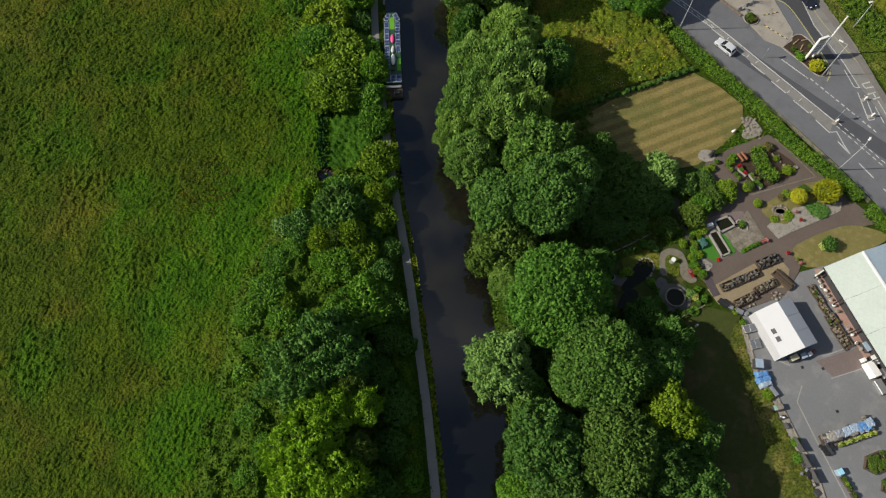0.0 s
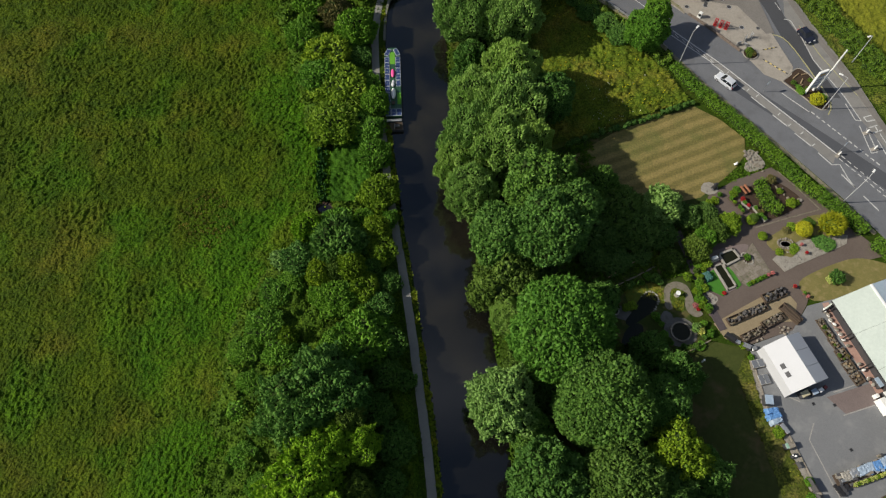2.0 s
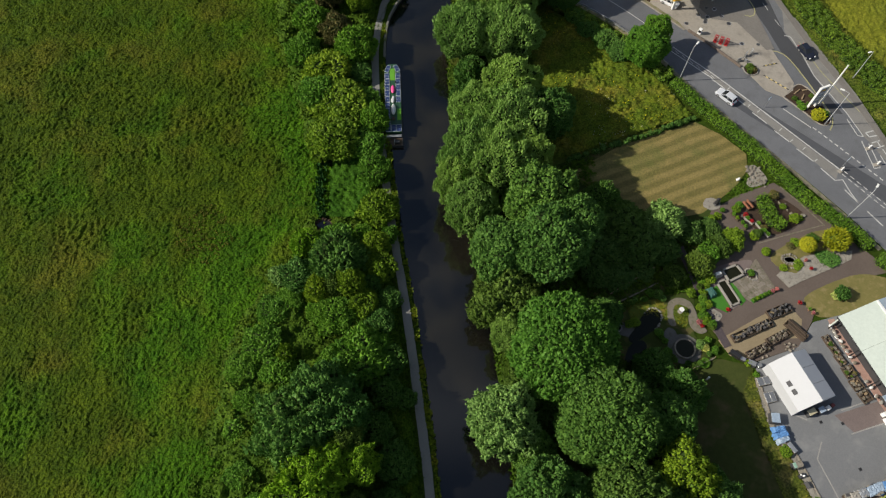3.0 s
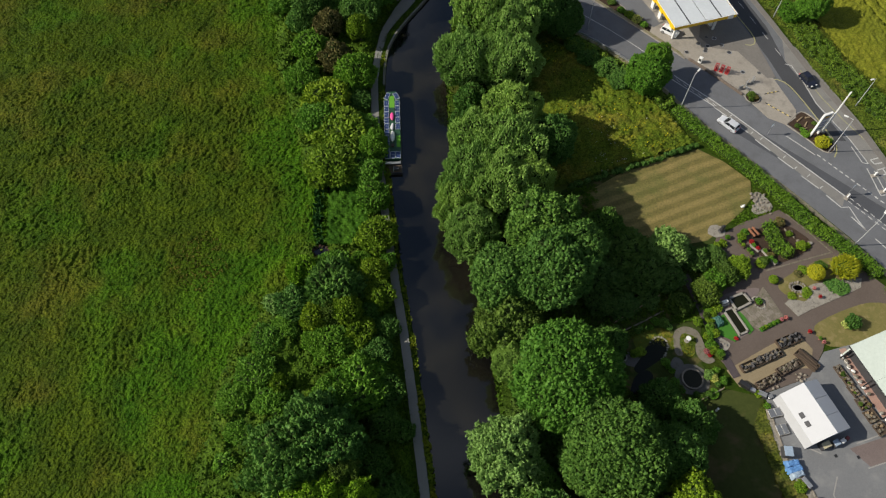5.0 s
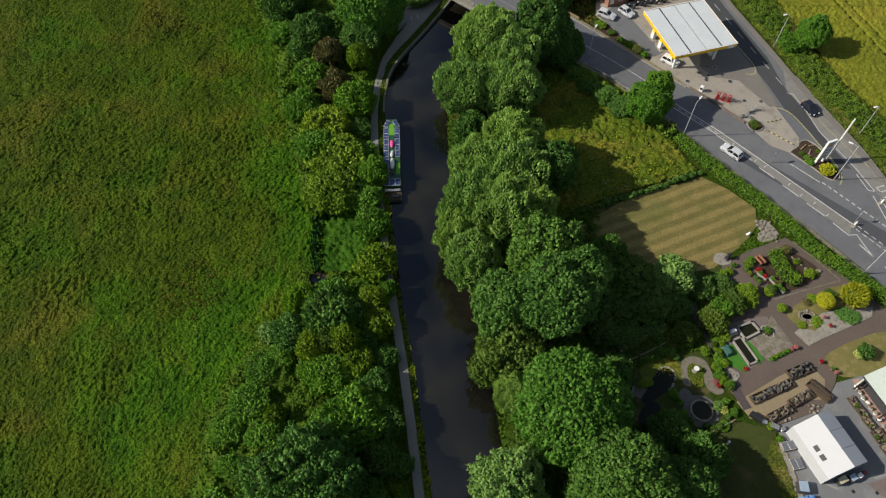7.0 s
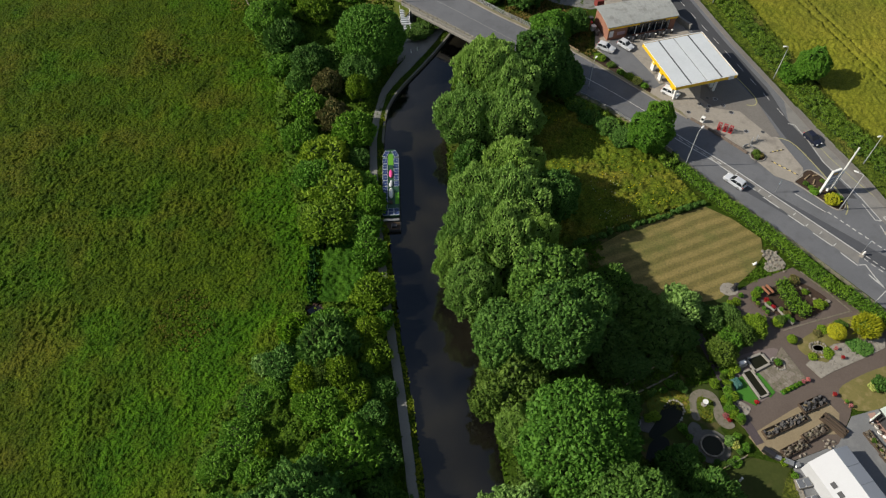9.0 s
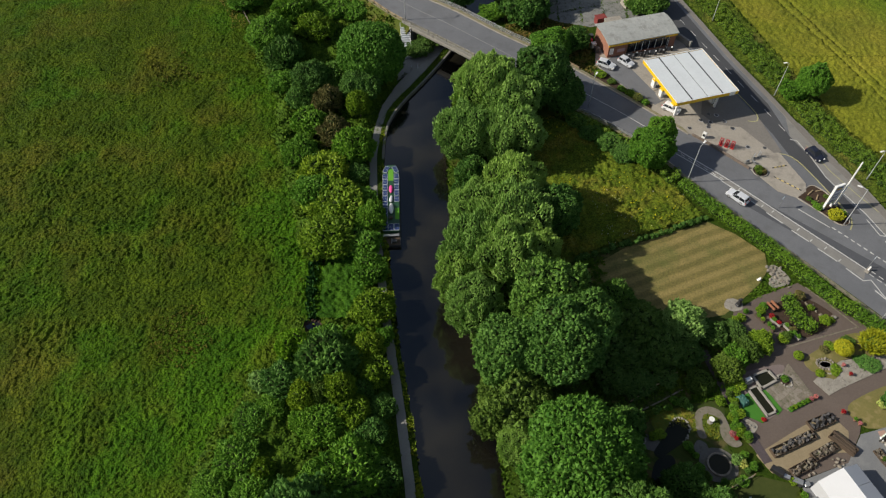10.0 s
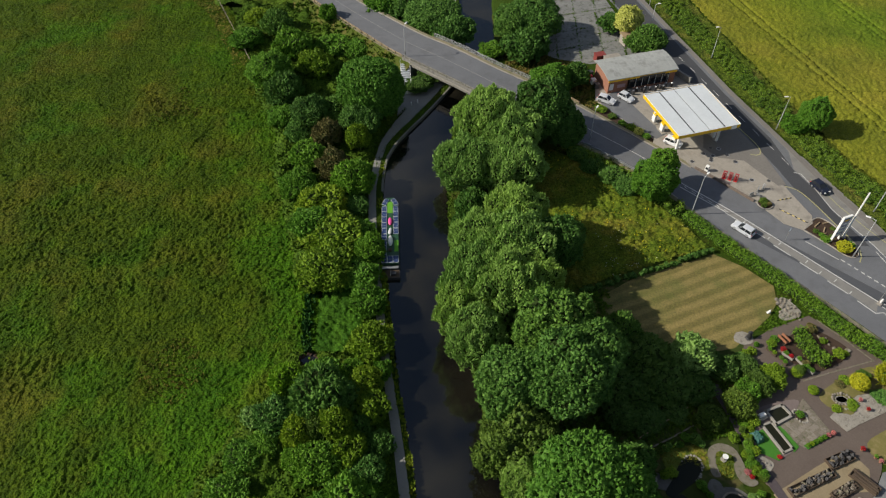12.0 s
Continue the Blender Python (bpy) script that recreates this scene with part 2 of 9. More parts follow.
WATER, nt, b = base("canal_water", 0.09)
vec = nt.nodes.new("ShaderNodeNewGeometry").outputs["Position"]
# Brown tone is silt plus cloud reflection put into the water's colour.
silt_cloud = noise_node(nt, vec, 0.05, 3)
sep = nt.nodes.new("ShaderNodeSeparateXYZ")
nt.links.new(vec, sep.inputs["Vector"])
# Base colour dims towards the near end to imitate clear-sky reflection.
cloud_fade = nt.nodes.new("ShaderNodeMapRange")
nt.links.new(sep.outputs["Y"], cloud_fade.inputs["Value"])
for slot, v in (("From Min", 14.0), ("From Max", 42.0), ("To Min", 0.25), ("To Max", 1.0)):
    cloud_fade.inputs[slot].default_value = v
brown = ramp(nt, silt_cloud, [(0.4, (0.0035, 0.0038, 0.004)), (0.66, (0.022, 0.0195, 0.0125))])
nt.links.new(blend(nt, "MIX", cloud_fade.outputs["Result"], (0.003, 0.0032, 0.0036), brown), b.inputs["Base Color"])
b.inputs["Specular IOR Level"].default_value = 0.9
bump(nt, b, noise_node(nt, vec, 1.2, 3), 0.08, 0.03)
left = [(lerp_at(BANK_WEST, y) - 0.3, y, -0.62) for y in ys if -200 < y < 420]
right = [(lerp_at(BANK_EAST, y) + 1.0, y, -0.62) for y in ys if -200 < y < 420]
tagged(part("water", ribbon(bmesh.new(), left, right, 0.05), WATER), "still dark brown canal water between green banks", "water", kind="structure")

TOWPATH = [(-40, 3.0), (4, -1.0), (15, -2.2), (25, -3.6), (32.5, -4.7), (41, -6.0), (46, -6.9), (53, -8.2), (60, -9.4), (75, -11.4), (85, -12.6), (93, -13.1), (100, -12.7), (106.7, -11.7),
           (113, -9.2), (118, -6.6), (122, -4.2), (129, 0.4), (136, 2.6), (142, 3.2), (170, 2.4)]
py = [v for v in np.arange(-40, 170, 1.5)]
edge = lambda y, side: 0.68 + 0.1 * noise.noise((side, y * 0.4, 2.0))
left = [(lerp_at(TOWPATH, y) - edge(y, 0.0), y, 0.0) for y in py]
right = [(lerp_at(TOWPATH, y) + edge(y, 5.0) if y < 101 else max(lerp_at(TOWPATH, y) + edge(y, 5.0), lerp_at(BANK_WEST, y) - 1.8), y, 0.0) for y in py]
tagged(part("towpath", ribbon(bmesh.new(), left, right, 0.1), PATH), "narrow grey gravel towpath beside the canal", "path", kind="structure")
COPING = surface("coping_stone", (0.13, 0.125, 0.11), (0.22, 0.21, 0.19), 0.5, 5.0, relief=0.3, depth=0.02)
cy = [v for v in ys if 90 < v < 135]
left = [(lerp_at(BANK_WEST, y) - 0.28, y, 0.03) for y in cy]
right = [(lerp_at(BANK_WEST, y) + 0.12, y, 0.03) for y in cy]
tagged(part("canal_coping", ribbon(bmesh.new(), left, right, 0.9), COPING), "worn stone coping along the canal bank", "coping", kind="structure")

# ---- fields east of the canal ----
plate("rough_field", [(16, 108), (24, 102), (31, 98), (41.5, 85), (45.3, 77), (31, 71.8), (17.5, 66.4), (14, 80)], 0.06, ROUGH_GRASS, "overgrown green and yellow rough grass field", "field")
plate("crop_field", [(60, 175), (66, 150), (70, 131), (73.5, 115), (78, 98), (83, 89), (90, 75), (140, 10), (400, 0), (400, 400), (40, 400)], 0.12, CROP, "large ripening yellow-green crop field", "field")
# Garden ground carries tree shade in its grass colour.
plate("garden_grass", [(13, 66), (17.5, 66.2), (31, 71.5), (45.5, 76.8), (47, 75), (47, 59), (44, 56), (40, 45), (38.5, 36), (41, 32), (24, 26), (13, 30)], 0.03, SHADE_GRASS, "green garden ground in a darkened shade tone", "lawn")
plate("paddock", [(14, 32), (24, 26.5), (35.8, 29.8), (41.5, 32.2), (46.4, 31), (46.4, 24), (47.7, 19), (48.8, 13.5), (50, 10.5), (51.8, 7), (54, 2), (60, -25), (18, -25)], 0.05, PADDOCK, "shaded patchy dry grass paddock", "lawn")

# ---- roads ----
SW = [(-60, 190, 0.8), (-45, 173, 2.0), (-30.9, 157.2, 2.8), (-24.5, 149.2, 3.1), (-10.5, 133.2, 3.5), (-2.9, 127.0, 3.6), (6.5, 119.3, 3.4), (13, 113.8, 2.8), (21, 108, 1.9), (30.6, 102.3, 0.7), (37.5, 96.2, 0.2), (42.5, 90.0, 0.02)]
NE = [(-52, 196, 0.8), (-36, 178, 2.0), (-24, 161, 2.8), (-18.5, 154.5, 3.1), (-5, 140.6, 3.5), (2.9, 134.6, 3.6), (12, 126.5, 3.4), (19.5, 121.5, 2.8), (27.2, 116.2, 1.9), (34.5, 110.6, 0.7), (41.0, 104.8, 0.2), (47.0, 98.6, 0.02)]
west, east = resample(SW, 60), resample(NE, 60)
tagged(part("road", ribbon(bmesh.new(), west, east, 0.5), ASPHALT), "worn grey asphalt road rising to a bridge", "road", kind="structure")
plate("road_junction", [(42.5, 90.0), (48.4, 81.4), (59.9, 67.4), (67.3, 57.8), (73.5, 48.4), (85, 30), (110, -12), (118, -8), (98, 28), (83, 58), (78.5, 70), (74.2, 84), (70, 95), (66, 108), (61, 123), (54.5, 146), (44, 185), (36, 185), (47, 146), (52, 131),
      (45, 115), (47.0, 98.6)], 0.02, ASPHALT, "grey asphalt road junction with worn markings", "road", depth=0.5)
plate("forecourt", [(47.0, 98.9), (51.1, 95.9), (56, 89.5), (59.6, 83.6), (62.5, 82), (64.6, 83.6), (65.2, 85.5), (63, 93), (59.9, 101.5), (59.2, 110), (55, 121.5), (52.5, 127), (51.5, 131), (33, 126), (32, 120), (34.6, 117), (38, 110), (41, 106)], 0.10, CONCRETE, "stained pale concrete petrol station forecourt", "forecourt", depth=0.5)
plate("pavement", [(75.2, 84), (71, 95), (67, 108), (62, 123), (55.5, 146), (45, 185), (43.8, 185), (54.3, 146), (60.8, 123), (65.8, 108), (69.8, 95), (74, 84), (78.3, 70), (79.6, 70)], 0.09, PAVING, "narrow grey roadside pavement", "pavement", depth=0.4)

# embankments that carry the road up to the bridge
def embank(name, idx):
    bm = bmesh.new()
    rows = []
    for i in idx:
        a, b = Vector(west[i]), Vector(east[i])
        n = (a - b).normalized()
        fa, fb = a + n * (0.8 + 1.6 * a.z), b - n * (0.8 + 1.6 * b.z)
        rows.append([bm.verts.new(v) for v in ((fa.x, fa.y, -0.4), (a.x + n.x * 0.9, a.y + n.y * 0.9, a.z - 0.05), (b.x - n.x * 0.9, b.y - n.y * 0.9, b.z - 0.05), (fb.x, fb.y, -0.4))])
    for r, s in zip(rows, rows[1:]):
        for k in range(3):
            bm.faces.new((r[k], r[k + 1], s[k + 1], s[k]))
    bm.faces.new(rows[0])
    bm.faces.new(rows[-1])
    bmesh.ops.recalc_face_normals(bm, faces=bm.faces)
    return tagged(part(name, bm, BANK_GRASS), "grassy road embankment", "embankment", kind="structure")


embank("embankment_west", range(0, 34))
embank("embankment_east", range(43, 60))

# ---- garden and yard surfaces ----
plate("garden_paths", [(45, 58), (50, 61), (56.7, 63.5), (63.5, 56.5), (70, 49), (71.5, 46.5), (62, 44.5), (58, 40), (57, 38), (54, 34), (46.5, 31.5), (41.5, 36.5), (40.3, 41), (39.5, 46), (41, 50)], 0.07, GARDEN_PATH, "brown tarmac paths of a show garden", "path")
plate("yard", [(46.8, 31.5), (54, 34), (57.2, 38), (59.5, 38.6), (75, 44), (82, 32), (95, 5), (95, -25), (58, -25), (54.2, 3.9), (53.7, 7.5), (51.7, 12.9), (50.1, 17.9), (47.8, 21.4), (47.1, 27.1)], 0.06, YARD, "grey tarmac sales yard", "yard")
LAWN, nt, b = base("mown_lawn", 0.9)
vec = nt.nodes.new("ShaderNodeNewGeometry").outputs["Position"]
turn = nt.nodes.new("ShaderNodeMapping")
nt.links.new(vec, turn.inputs["Vector"])
turn.inputs["Rotation"].default_value = (0, 0, radians(67))
wave = nt.nodes.new("ShaderNodeTexWave")
nt.links.new(turn.outputs["Vector"], wave.inputs["Vector"])
wave.inputs["Scale"].default_value, wave.inputs["Distortion"].default_value, wave.inputs["Detail"].default_value = 0.15, 1.0, 3
col = ramp(nt, wave.outputs["Fac"], [(0.2, (0.118, 0.1, 0.024)), (0.8, (0.232, 0.18, 0.06))])
col = blend(nt, "MIX", 0.38, col, ramp(nt, noise_node(nt, vec, 0.35, 6, 0.7), [(0.35, (0.095, 0.09, 0.02)), (0.65, (0.22, 0.17, 0.055))]))
col = blend(nt, "MIX", ramp(nt, noise_node(nt, vec, 0.11, 4, 0.6), [(0.5, (0, 0, 0)), (0.68, (0.75, 0.75, 0.75))]), col, (0.075, 0.095, 0.016))
col = blend(nt, "MULTIPLY", 1.0, col, ramp(nt, noise_node(nt, vec, 3.5, 4, 0.7), [(0.33, (0.7, 0.72, 0.72)), (0.67, (1.3, 1.28, 1.25))]))
nt.links.new(col, b.inputs["Base Color"])
bump(nt, b, noise_node(nt, vec, 8, 4), 0.3, 0.05)
plate("mown_lawn", [(45.4, 76.4), (49.5, 73.6), (53.2, 69.5), (52.6, 66), (50.5, 63.3), (46, 59.5), (43.5, 57.5), (36, 56), (27, 60), (22, 65.5), (31, 71.2)], 0.045, LAWN, "dry mown lawn with pale mowing stripes", "lawn")


# ---- trees ----
def ico(r, level):
    bm = bmesh.new()
    bmesh.ops.create_icosphere(bm, subdivisions=level, radius=r)
    v = np.array([x.co[:] for x in bm.verts])
    f = [[x.index for x in q.verts] for q in bm.faces]
    bm.free()
    return v, f


ICO_V, ICO_F = ico(1.0, 1)


def crown_mesh(name, seed, R, Z, tufts, size, rise, uneven=0.2, clump=0.07, upright=0.5, leaves=7, stray=2):
    """A crown of leaf tufts over an uneven dome: each tuft a small ragged tent of leaves, with a few strays."""
    rng = np.random.default_rng(seed)
    off = rng.uniform(0, 50, 3)
    gold = math.pi * (3 - math.sqrt(5))
    span = np.array([R, R, Z])

    def lobe(d):
        return 1 + uneven * noise.noise(Vector(d * 1.5 + off)) + uneven * 0.75 * noise.noise(Vector(d * 3.3 + off)) + clump * noise.noise(Vector(d * span * np.array([1, 1, 1 - 0.55 * upright]) * 0.75 + off))

    # Solid heart behind the tufts; its dark colour paints shade in leaf gaps.
    heart = CORE_V * span * np.array([[0.84 * lobe(q)] for q in CORE_V])
    i = np.arange(tufts)
    h = 1 - 1.55 * (i + 0.5) / tufts
    a = i * gold
    w = np.sqrt(np.maximum(0, 1 - h * h))
    d = np.stack([np.cos(a) * w, np.sin(a) * w, h], 1) + rng.normal(0, 0.8 / math.sqrt(tufts), (tufts, 3))
    d /= np.linalg.norm(d, axis=1)[:, None]
    p = d * span * (np.array([lobe(q) for q in d]) * rng.uniform(0.9, 0.98, tufts))[:, None]
    axis = d * (1 - 0.75 * upright) + np.array([0, 0, 0.35 + upright]) + rng.normal(0, 0.24 - 0.12 * upright, (tufts, 3))
    axis /= np.linalg.norm(axis, axis=1)[:, None]
    e1 = np.cross(axis, rng.normal(0, 1, (tufts, 3)))
    e1 /= np.linalg.norm(e1, axis=1)[:, None]
    e2 = np.cross(axis, e1)
    wide = size * rng.uniform(0.65, 1.35, (tufts, 1))
    apex = p + axis * rise * rng.uniform(0.6, 1.4, (tufts, 1))
    V = [heart]
    for k in range(leaves):
        rim = []
        for j in (0.0, 1.15):
            turn = (k + j) * 2 * math.pi / leaves + rng.normal(0, 0.2, (tufts, 1))
            rim.append(p + (np.cos(turn) * e1 + np.sin(turn) * e2) * wide * rng.uniform(0.7, 1.3, (tufts, 1)) - axis * 0.1 * rng.uniform(0, 1, (tufts, 1)))
        V.append(np.stack([rim[0], rim[1], apex + rng.normal(0, 0.06, (tufts, 3))], 1).reshape(-1, 3))
    for k in range(stray):
        t = rng.normal(0, 1, (tufts, 3)) + axis * 1.2
        t /= np.linalg.norm(t, axis=1)[:, None]
        side = np.cross(t, rng.normal(0, 1, (tufts, 3)))
        side *= size * 0.5 / np.linalg.norm(side, axis=1)[:, None]
        q = p + (e1 * rng.uniform(-1, 1, (tufts, 1)) + e2 * rng.uniform(-1, 1, (tufts, 1))) * wide
        V.append(np.stack([q + side, q - side, q + t * (size + rise * 0.8)], 1).reshape(-1, 3))
    count = (leaves + stray) * tufts
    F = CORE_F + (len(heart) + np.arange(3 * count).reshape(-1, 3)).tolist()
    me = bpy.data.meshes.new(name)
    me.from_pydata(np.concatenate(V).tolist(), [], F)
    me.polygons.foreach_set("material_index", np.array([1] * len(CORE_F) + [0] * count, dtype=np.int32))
    me.update()
    return me


CORE_V, CORE_F = ico(1.0, 3)
FORMS = {
    "great": [crown_mesh("crown", s, 7.4, 6.0, 2500, 0.32, 0.24, 0.12, 0.06, 0.35) for s in (5, 6)],
    "tall": [crown_mesh("crown", s, 5.5, 5.0, 1500, 0.31, 0.24, 0.22, 0.1, 0.35) for s in (1, 2, 3)],
    "billow": [crown_mesh("crown", s, 5.2, 5.0, 1400, 0.29, 0.32, 0.38, 0.26, 0.6) for s in (15, 16, 17)],
    "weeping": [crown_mesh("crown", s, 5.2, 5.2, 3200, 0.17, 0.42, 0.2, 0.26, 0.7, 5, 1) for s in (11, 12, 13)],
    "shrub": [crown_mesh("crown", s, 3.2, 2.6, 520, 0.28, 0.4, 0.36, 0.13, 0.6, 6) for s in (21, 22, 23)],
    "bush": [crown_mesh("crown", s, 3.2, 2.6, 150, 0.5, 0.6, 0.34, 0.1, 0.6, 6) for s in (31, 32)],
    "ball": [crown_mesh("crown", s, 3.2, 2.6, 420, 0.3, 0.25, 0.06, 0.05, 0.2, 6) for s in (51, 52)],
    "spike": [crown_mesh("crown", s, 3.2, 2.6, 260, 0.3, 1.3, 0.2, 0.2, 0.5, 4, 3) for s in (53,)],
    "sprig": [crown_mesh("plant", s, 3.2, 2.6, 60, 0.9, 0.9, 0.3, 0.1, 0.6, 5) for s in (41, 42, 43)],
}
NOMINAL = {"great": (7.4, 6.0), "tall": (5.5, 5.0), "billow": (5.2, 5.0), "weeping": (5.2, 5.2), "shrub": (3.2, 2.6), "bush": (3.2, 2.6)}
LABELS = {
    "willow": "pale grey-green willow with feathery drooping foliage", "pale": "pale silvery green broad tree by the water", "syc": "dark green dense broadleaf tree",
    "bright": "bright green dense rounded maple tree", "bright2": "bright yellow-green hazel in full leaf", "lime": "bright lime-green leafy maple tree", "mid": "mid green broadleaf tree with clumped crown",
    "mid2": "green hawthorn scrub with rough outline", "blue": "blue-green sallow with billowing crown", "yellow": "yellow-green field maple in sunlight",
    "olive": "dull olive green alder on the bank", "brown": "copper brown leaved tree among green scrub", "deep": "deep green woodland tree beside the canal", "hedge": "green hedge shrub", "gold": "golden yellow ornamental shrub", "lemon": "pale lemon-yellow ornamental tree"}
protos = {}


def tree(x, y, R, H, kind, base_z=-0.1):
    rng = random.Random(int(x * 97 + y * 131))
    small = H < 6.2
    form = ("bush" if R < 1.7 else "shrub") if small else ("weeping" if kind == "willow" else ("billow" if kind in ("pale", "blue", "olive", "yellow", "lime") else ("great" if R > 6.3 else "tall")))
    pick = rng.randrange(len(FORMS[form]))
    nr, nz = NOMINAL[form]
    rz = min(0.5 * H, R * 1.05)
    sx, sz = R / nr * 1.02, rz / nz
    mid = H - rz * 0.95
    key = (form, pick, kind)
    name = "shrub" if small else ("willow_tree" if kind == "willow" else "tree")
    root = thing(name, (x, y, base_z), LABELS[kind].replace("tree", "shrub") if small else LABELS[kind], "shrub" if small else "tree", group="bankside " + ("shrubs" if small else "trees"), turn=rng.uniform(0, 360))
    if key not in protos:
        me = FORMS[form][pick].copy()
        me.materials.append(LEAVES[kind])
        me.materials.append(CORE_SHADE)
        protos[key] = me
    crown = new("crown", protos[key])
    crown.parent = root
    crown.matrix_basis = Matrix.Translation((0, 0, mid)) @ Matrix.Diagonal((sx, sx, sz, 1))
    if form not in protos:
        bm = bmesh.new()
        tube(bm, (0, 0, 0), (0.06, 0.02, 0.55), 0.05, 0.032, 10)
        tube(bm, (0.06, 0.02, 0.53), (0.02, 0.06, 1.0), 0.032, 0.016, 8)
        me = bpy.data.meshes.new("trunk")
        bm.to_mesh(me)
        bm.free()
        me.materials.append(BARK)
        lb = bmesh.new()
        tube(lb, (0.05, 0.02, 0.42), (0.3, 0.02, 0.66), 0.022, 0.014, 6)
        tube(lb, (0.3, 0.02, 0.66), (0.42, 0.1, 0.86), 0.014, 0.006, 6)
        lm = bpy.data.meshes.new("limb")
        lb.to_mesh(lm)
        lb.free()
        lm.materials.append(BARK)
        protos[form] = (me, lm)
    hs = mid + rz * 0.35
    for nm, turn in (("trunk", 0), ("limb", 20), ("limb", 140), ("limb", 265)):
        o = new(nm, protos[form][0 if nm == "trunk" else 1])
        o.parent = root
        ws = min(hs if nm == "trunk" else R * 1.3, hs * 1.3)
        o.matrix_basis = pose(0, 0, 0, 0, 0, turn) @ Matrix.Diagonal((ws, ws, hs, 1))
    return root


# right bank
tree(8.1, 104.1, 6.2, 13, "willow")
tree(4.3, 93.5, 5.6, 10, "willow")
tree(12.0, 92.8, 5.6, 10.5, "willow")
tree(18.7, 106.8, 5.5, 13, "mid")
tree(12.3, 99.1, 5.0, 12.5, "willow")
tree(23.3, 105.1, 3.6, 8, "mid")
tree(11.7, 78.4, 4.9, 12, "willow")
tree(5.9, 73.3, 4.8, 11, "willow")
tree(11.0, 71.1, 5.9, 12.5, "willow")
tree(18.3, 74.1, 4.1, 10, "syc")
tree(4.7, 64.7, 5.0, 12.7, "willow")
tree(9.3, 62.4, 5.4, 13.8, "willow")
tree(2.6, 60.3, 3.9, 10.5, "willow")
tree(13.5, 63.1, 4.0, 12.1, "willow")
tree(4.6, 54.7, 4.1, 11.0, "willow")
tree(14.8, 55.0, 5.6, 14.3, "syc")
tree(19.4, 50.6, 4.4, 13.8, "syc")
tree(9.3, 46.6, 5.1, 12.7, "syc")
tree(15.7, 46.6, 5.5, 15.6, "syc")
tree(9.5, 40.1, 4.8, 9.4, "olive")
tree(16.7, 31.9, 7.8, 12.8, "bright")
tree(9.6, 33.8, 2.7, 9.2, "willow")
tree(12.2, 26.9, 3.2, 7.2, "olive")
tree(15.2, 25.6, 3.2, 6.0, "syc")
tree(13.2, 22.6, 2.6, 5.2, "deep")
tree(8.1, 21.3, 4.4, 10.5, "pale")
tree(11.9, 18.0, 3.0, 7.0, "syc")
tree(22.2, 21.2, 7.0, 13.8, "mid")
tree(29.8, 21.1, 4.3, 9.9, "syc")
tree(13.8, 10.2, 5.6, 13.2, "mid")
tree(22.9, 9.5, 6.4, 13.8, "deep")
tree(31.0, 14.0, 3.9, 11.0, "yellow")
tree(29.2, 8.1, 4.7, 11.0, "deep")
tree(34.8, 12.1, 3.8, 8.2, "syc")
tree(16.3, 3.8, 5.0, 11.6, "deep")
tree(23.0, 3.4, 5.1, 11.6, "deep")
tree(33.3, 5.3, 4.5, 8.8, "syc")
tree(10.9, 4.6, 3.3, 7.7, "mid2")
tree(3.2, 81.3, 1.9, 3.6, "syc")
tree(4.9, 85.3, 2.6, 5.6, "syc")
tree(5.5, 80.0, 2.1, 5, "willow")
tree(1.1, 61.1, 1.2, 2, "syc")
tree(2.1, 72.0, 1.2, 2.2, "willow")
# garden
tree(35.8, 54.9, 3.0, 4.6, "pale")
# Deep leaves on low garden shrubs put the belt's shade into their colour.
tree(28.1, 54.5, 3.9, 4.6, "deep")
tree(31.3, 50.8, 3.5, 3.6, "deep")
tree(26.2, 58.5, 2.9, 5, "syc")
tree(36.3, 45.5, 1.7, 2.2, "olive")
tree(27.6, 45.9, 2.5, 1.9, "deep")
tree(32.0, 46.6, 1.6, 1.3, "deep")
tree(40.9, 47.6, 2.1, 2.8, "olive")
tree(42.6, 49.4, 1.7, 2.6, "mid2")
tree(44.7, 50.8, 2.0, 2.4, "olive")
tree(47.2, 52.0, 1.8, 2.2, "yellow")
tree(40.2, 53.4, 2.1, 2.4, "deep")
tree(43.6, 54.1, 1.7, 1.9, "deep")
tree(25.2, 50.8, 3.8, 3.4, "deep")
tree(24.6, 38.4, 2.7, 3.5, "syc")
tree(30.9, 30.1, 2.7, 4, "syc")
tree(24.6, 46.3, 2.4, 2.2, "deep")
tree(34.9, 50.3, 2.7, 3.0, "deep")
tree(34.4, 26.3, 3.1, 5.5, "syc")
tree(37.7, 90.8, 3.8, 7.6, "mid2")
tree(39.2, 93.1, 2.6, 8.4, "mid2")
tree(28.0, 98.2, 2.0, 2.0, "syc")
tree(31.0, 95.6, 2.2, 2.0, "syc")
tree(33.6, 92.6, 2.3, 2.0, "syc")
tree(26.0, 101.4, 1.9, 2.0, "syc")
# left belt
tree(-18.6, 78.8, 4.6, 4.4, "yellow")
tree(-22.3, 81.5, 3.7, 4.6, "mid2")
tree(-19.0, 71.1, 4.1, 4.4, "yellow")
tree(-13.5, 70.7, 2.9, 2.8, "mid2")
tree(-15.0, 80.4, 3.0, 2.4, "mid2")
tree(-11.6, 64.9, 2.6, 4, "mid2")
tree(-10.5, 57.4, 2.9, 4.0, "yellow")
tree(-13.4, 56.9, 1.2, 1.6, "yellow")
tree(-8.8, 52.7, 1.3, 3, "mid2")
tree(-22.2, 50.8, 2.3, 4.2, "lime")
tree(-17.2, 51.6, 2.8, 3, "mid2")
tree(-16.8, 47.6, 3.9, 5.8, "syc")
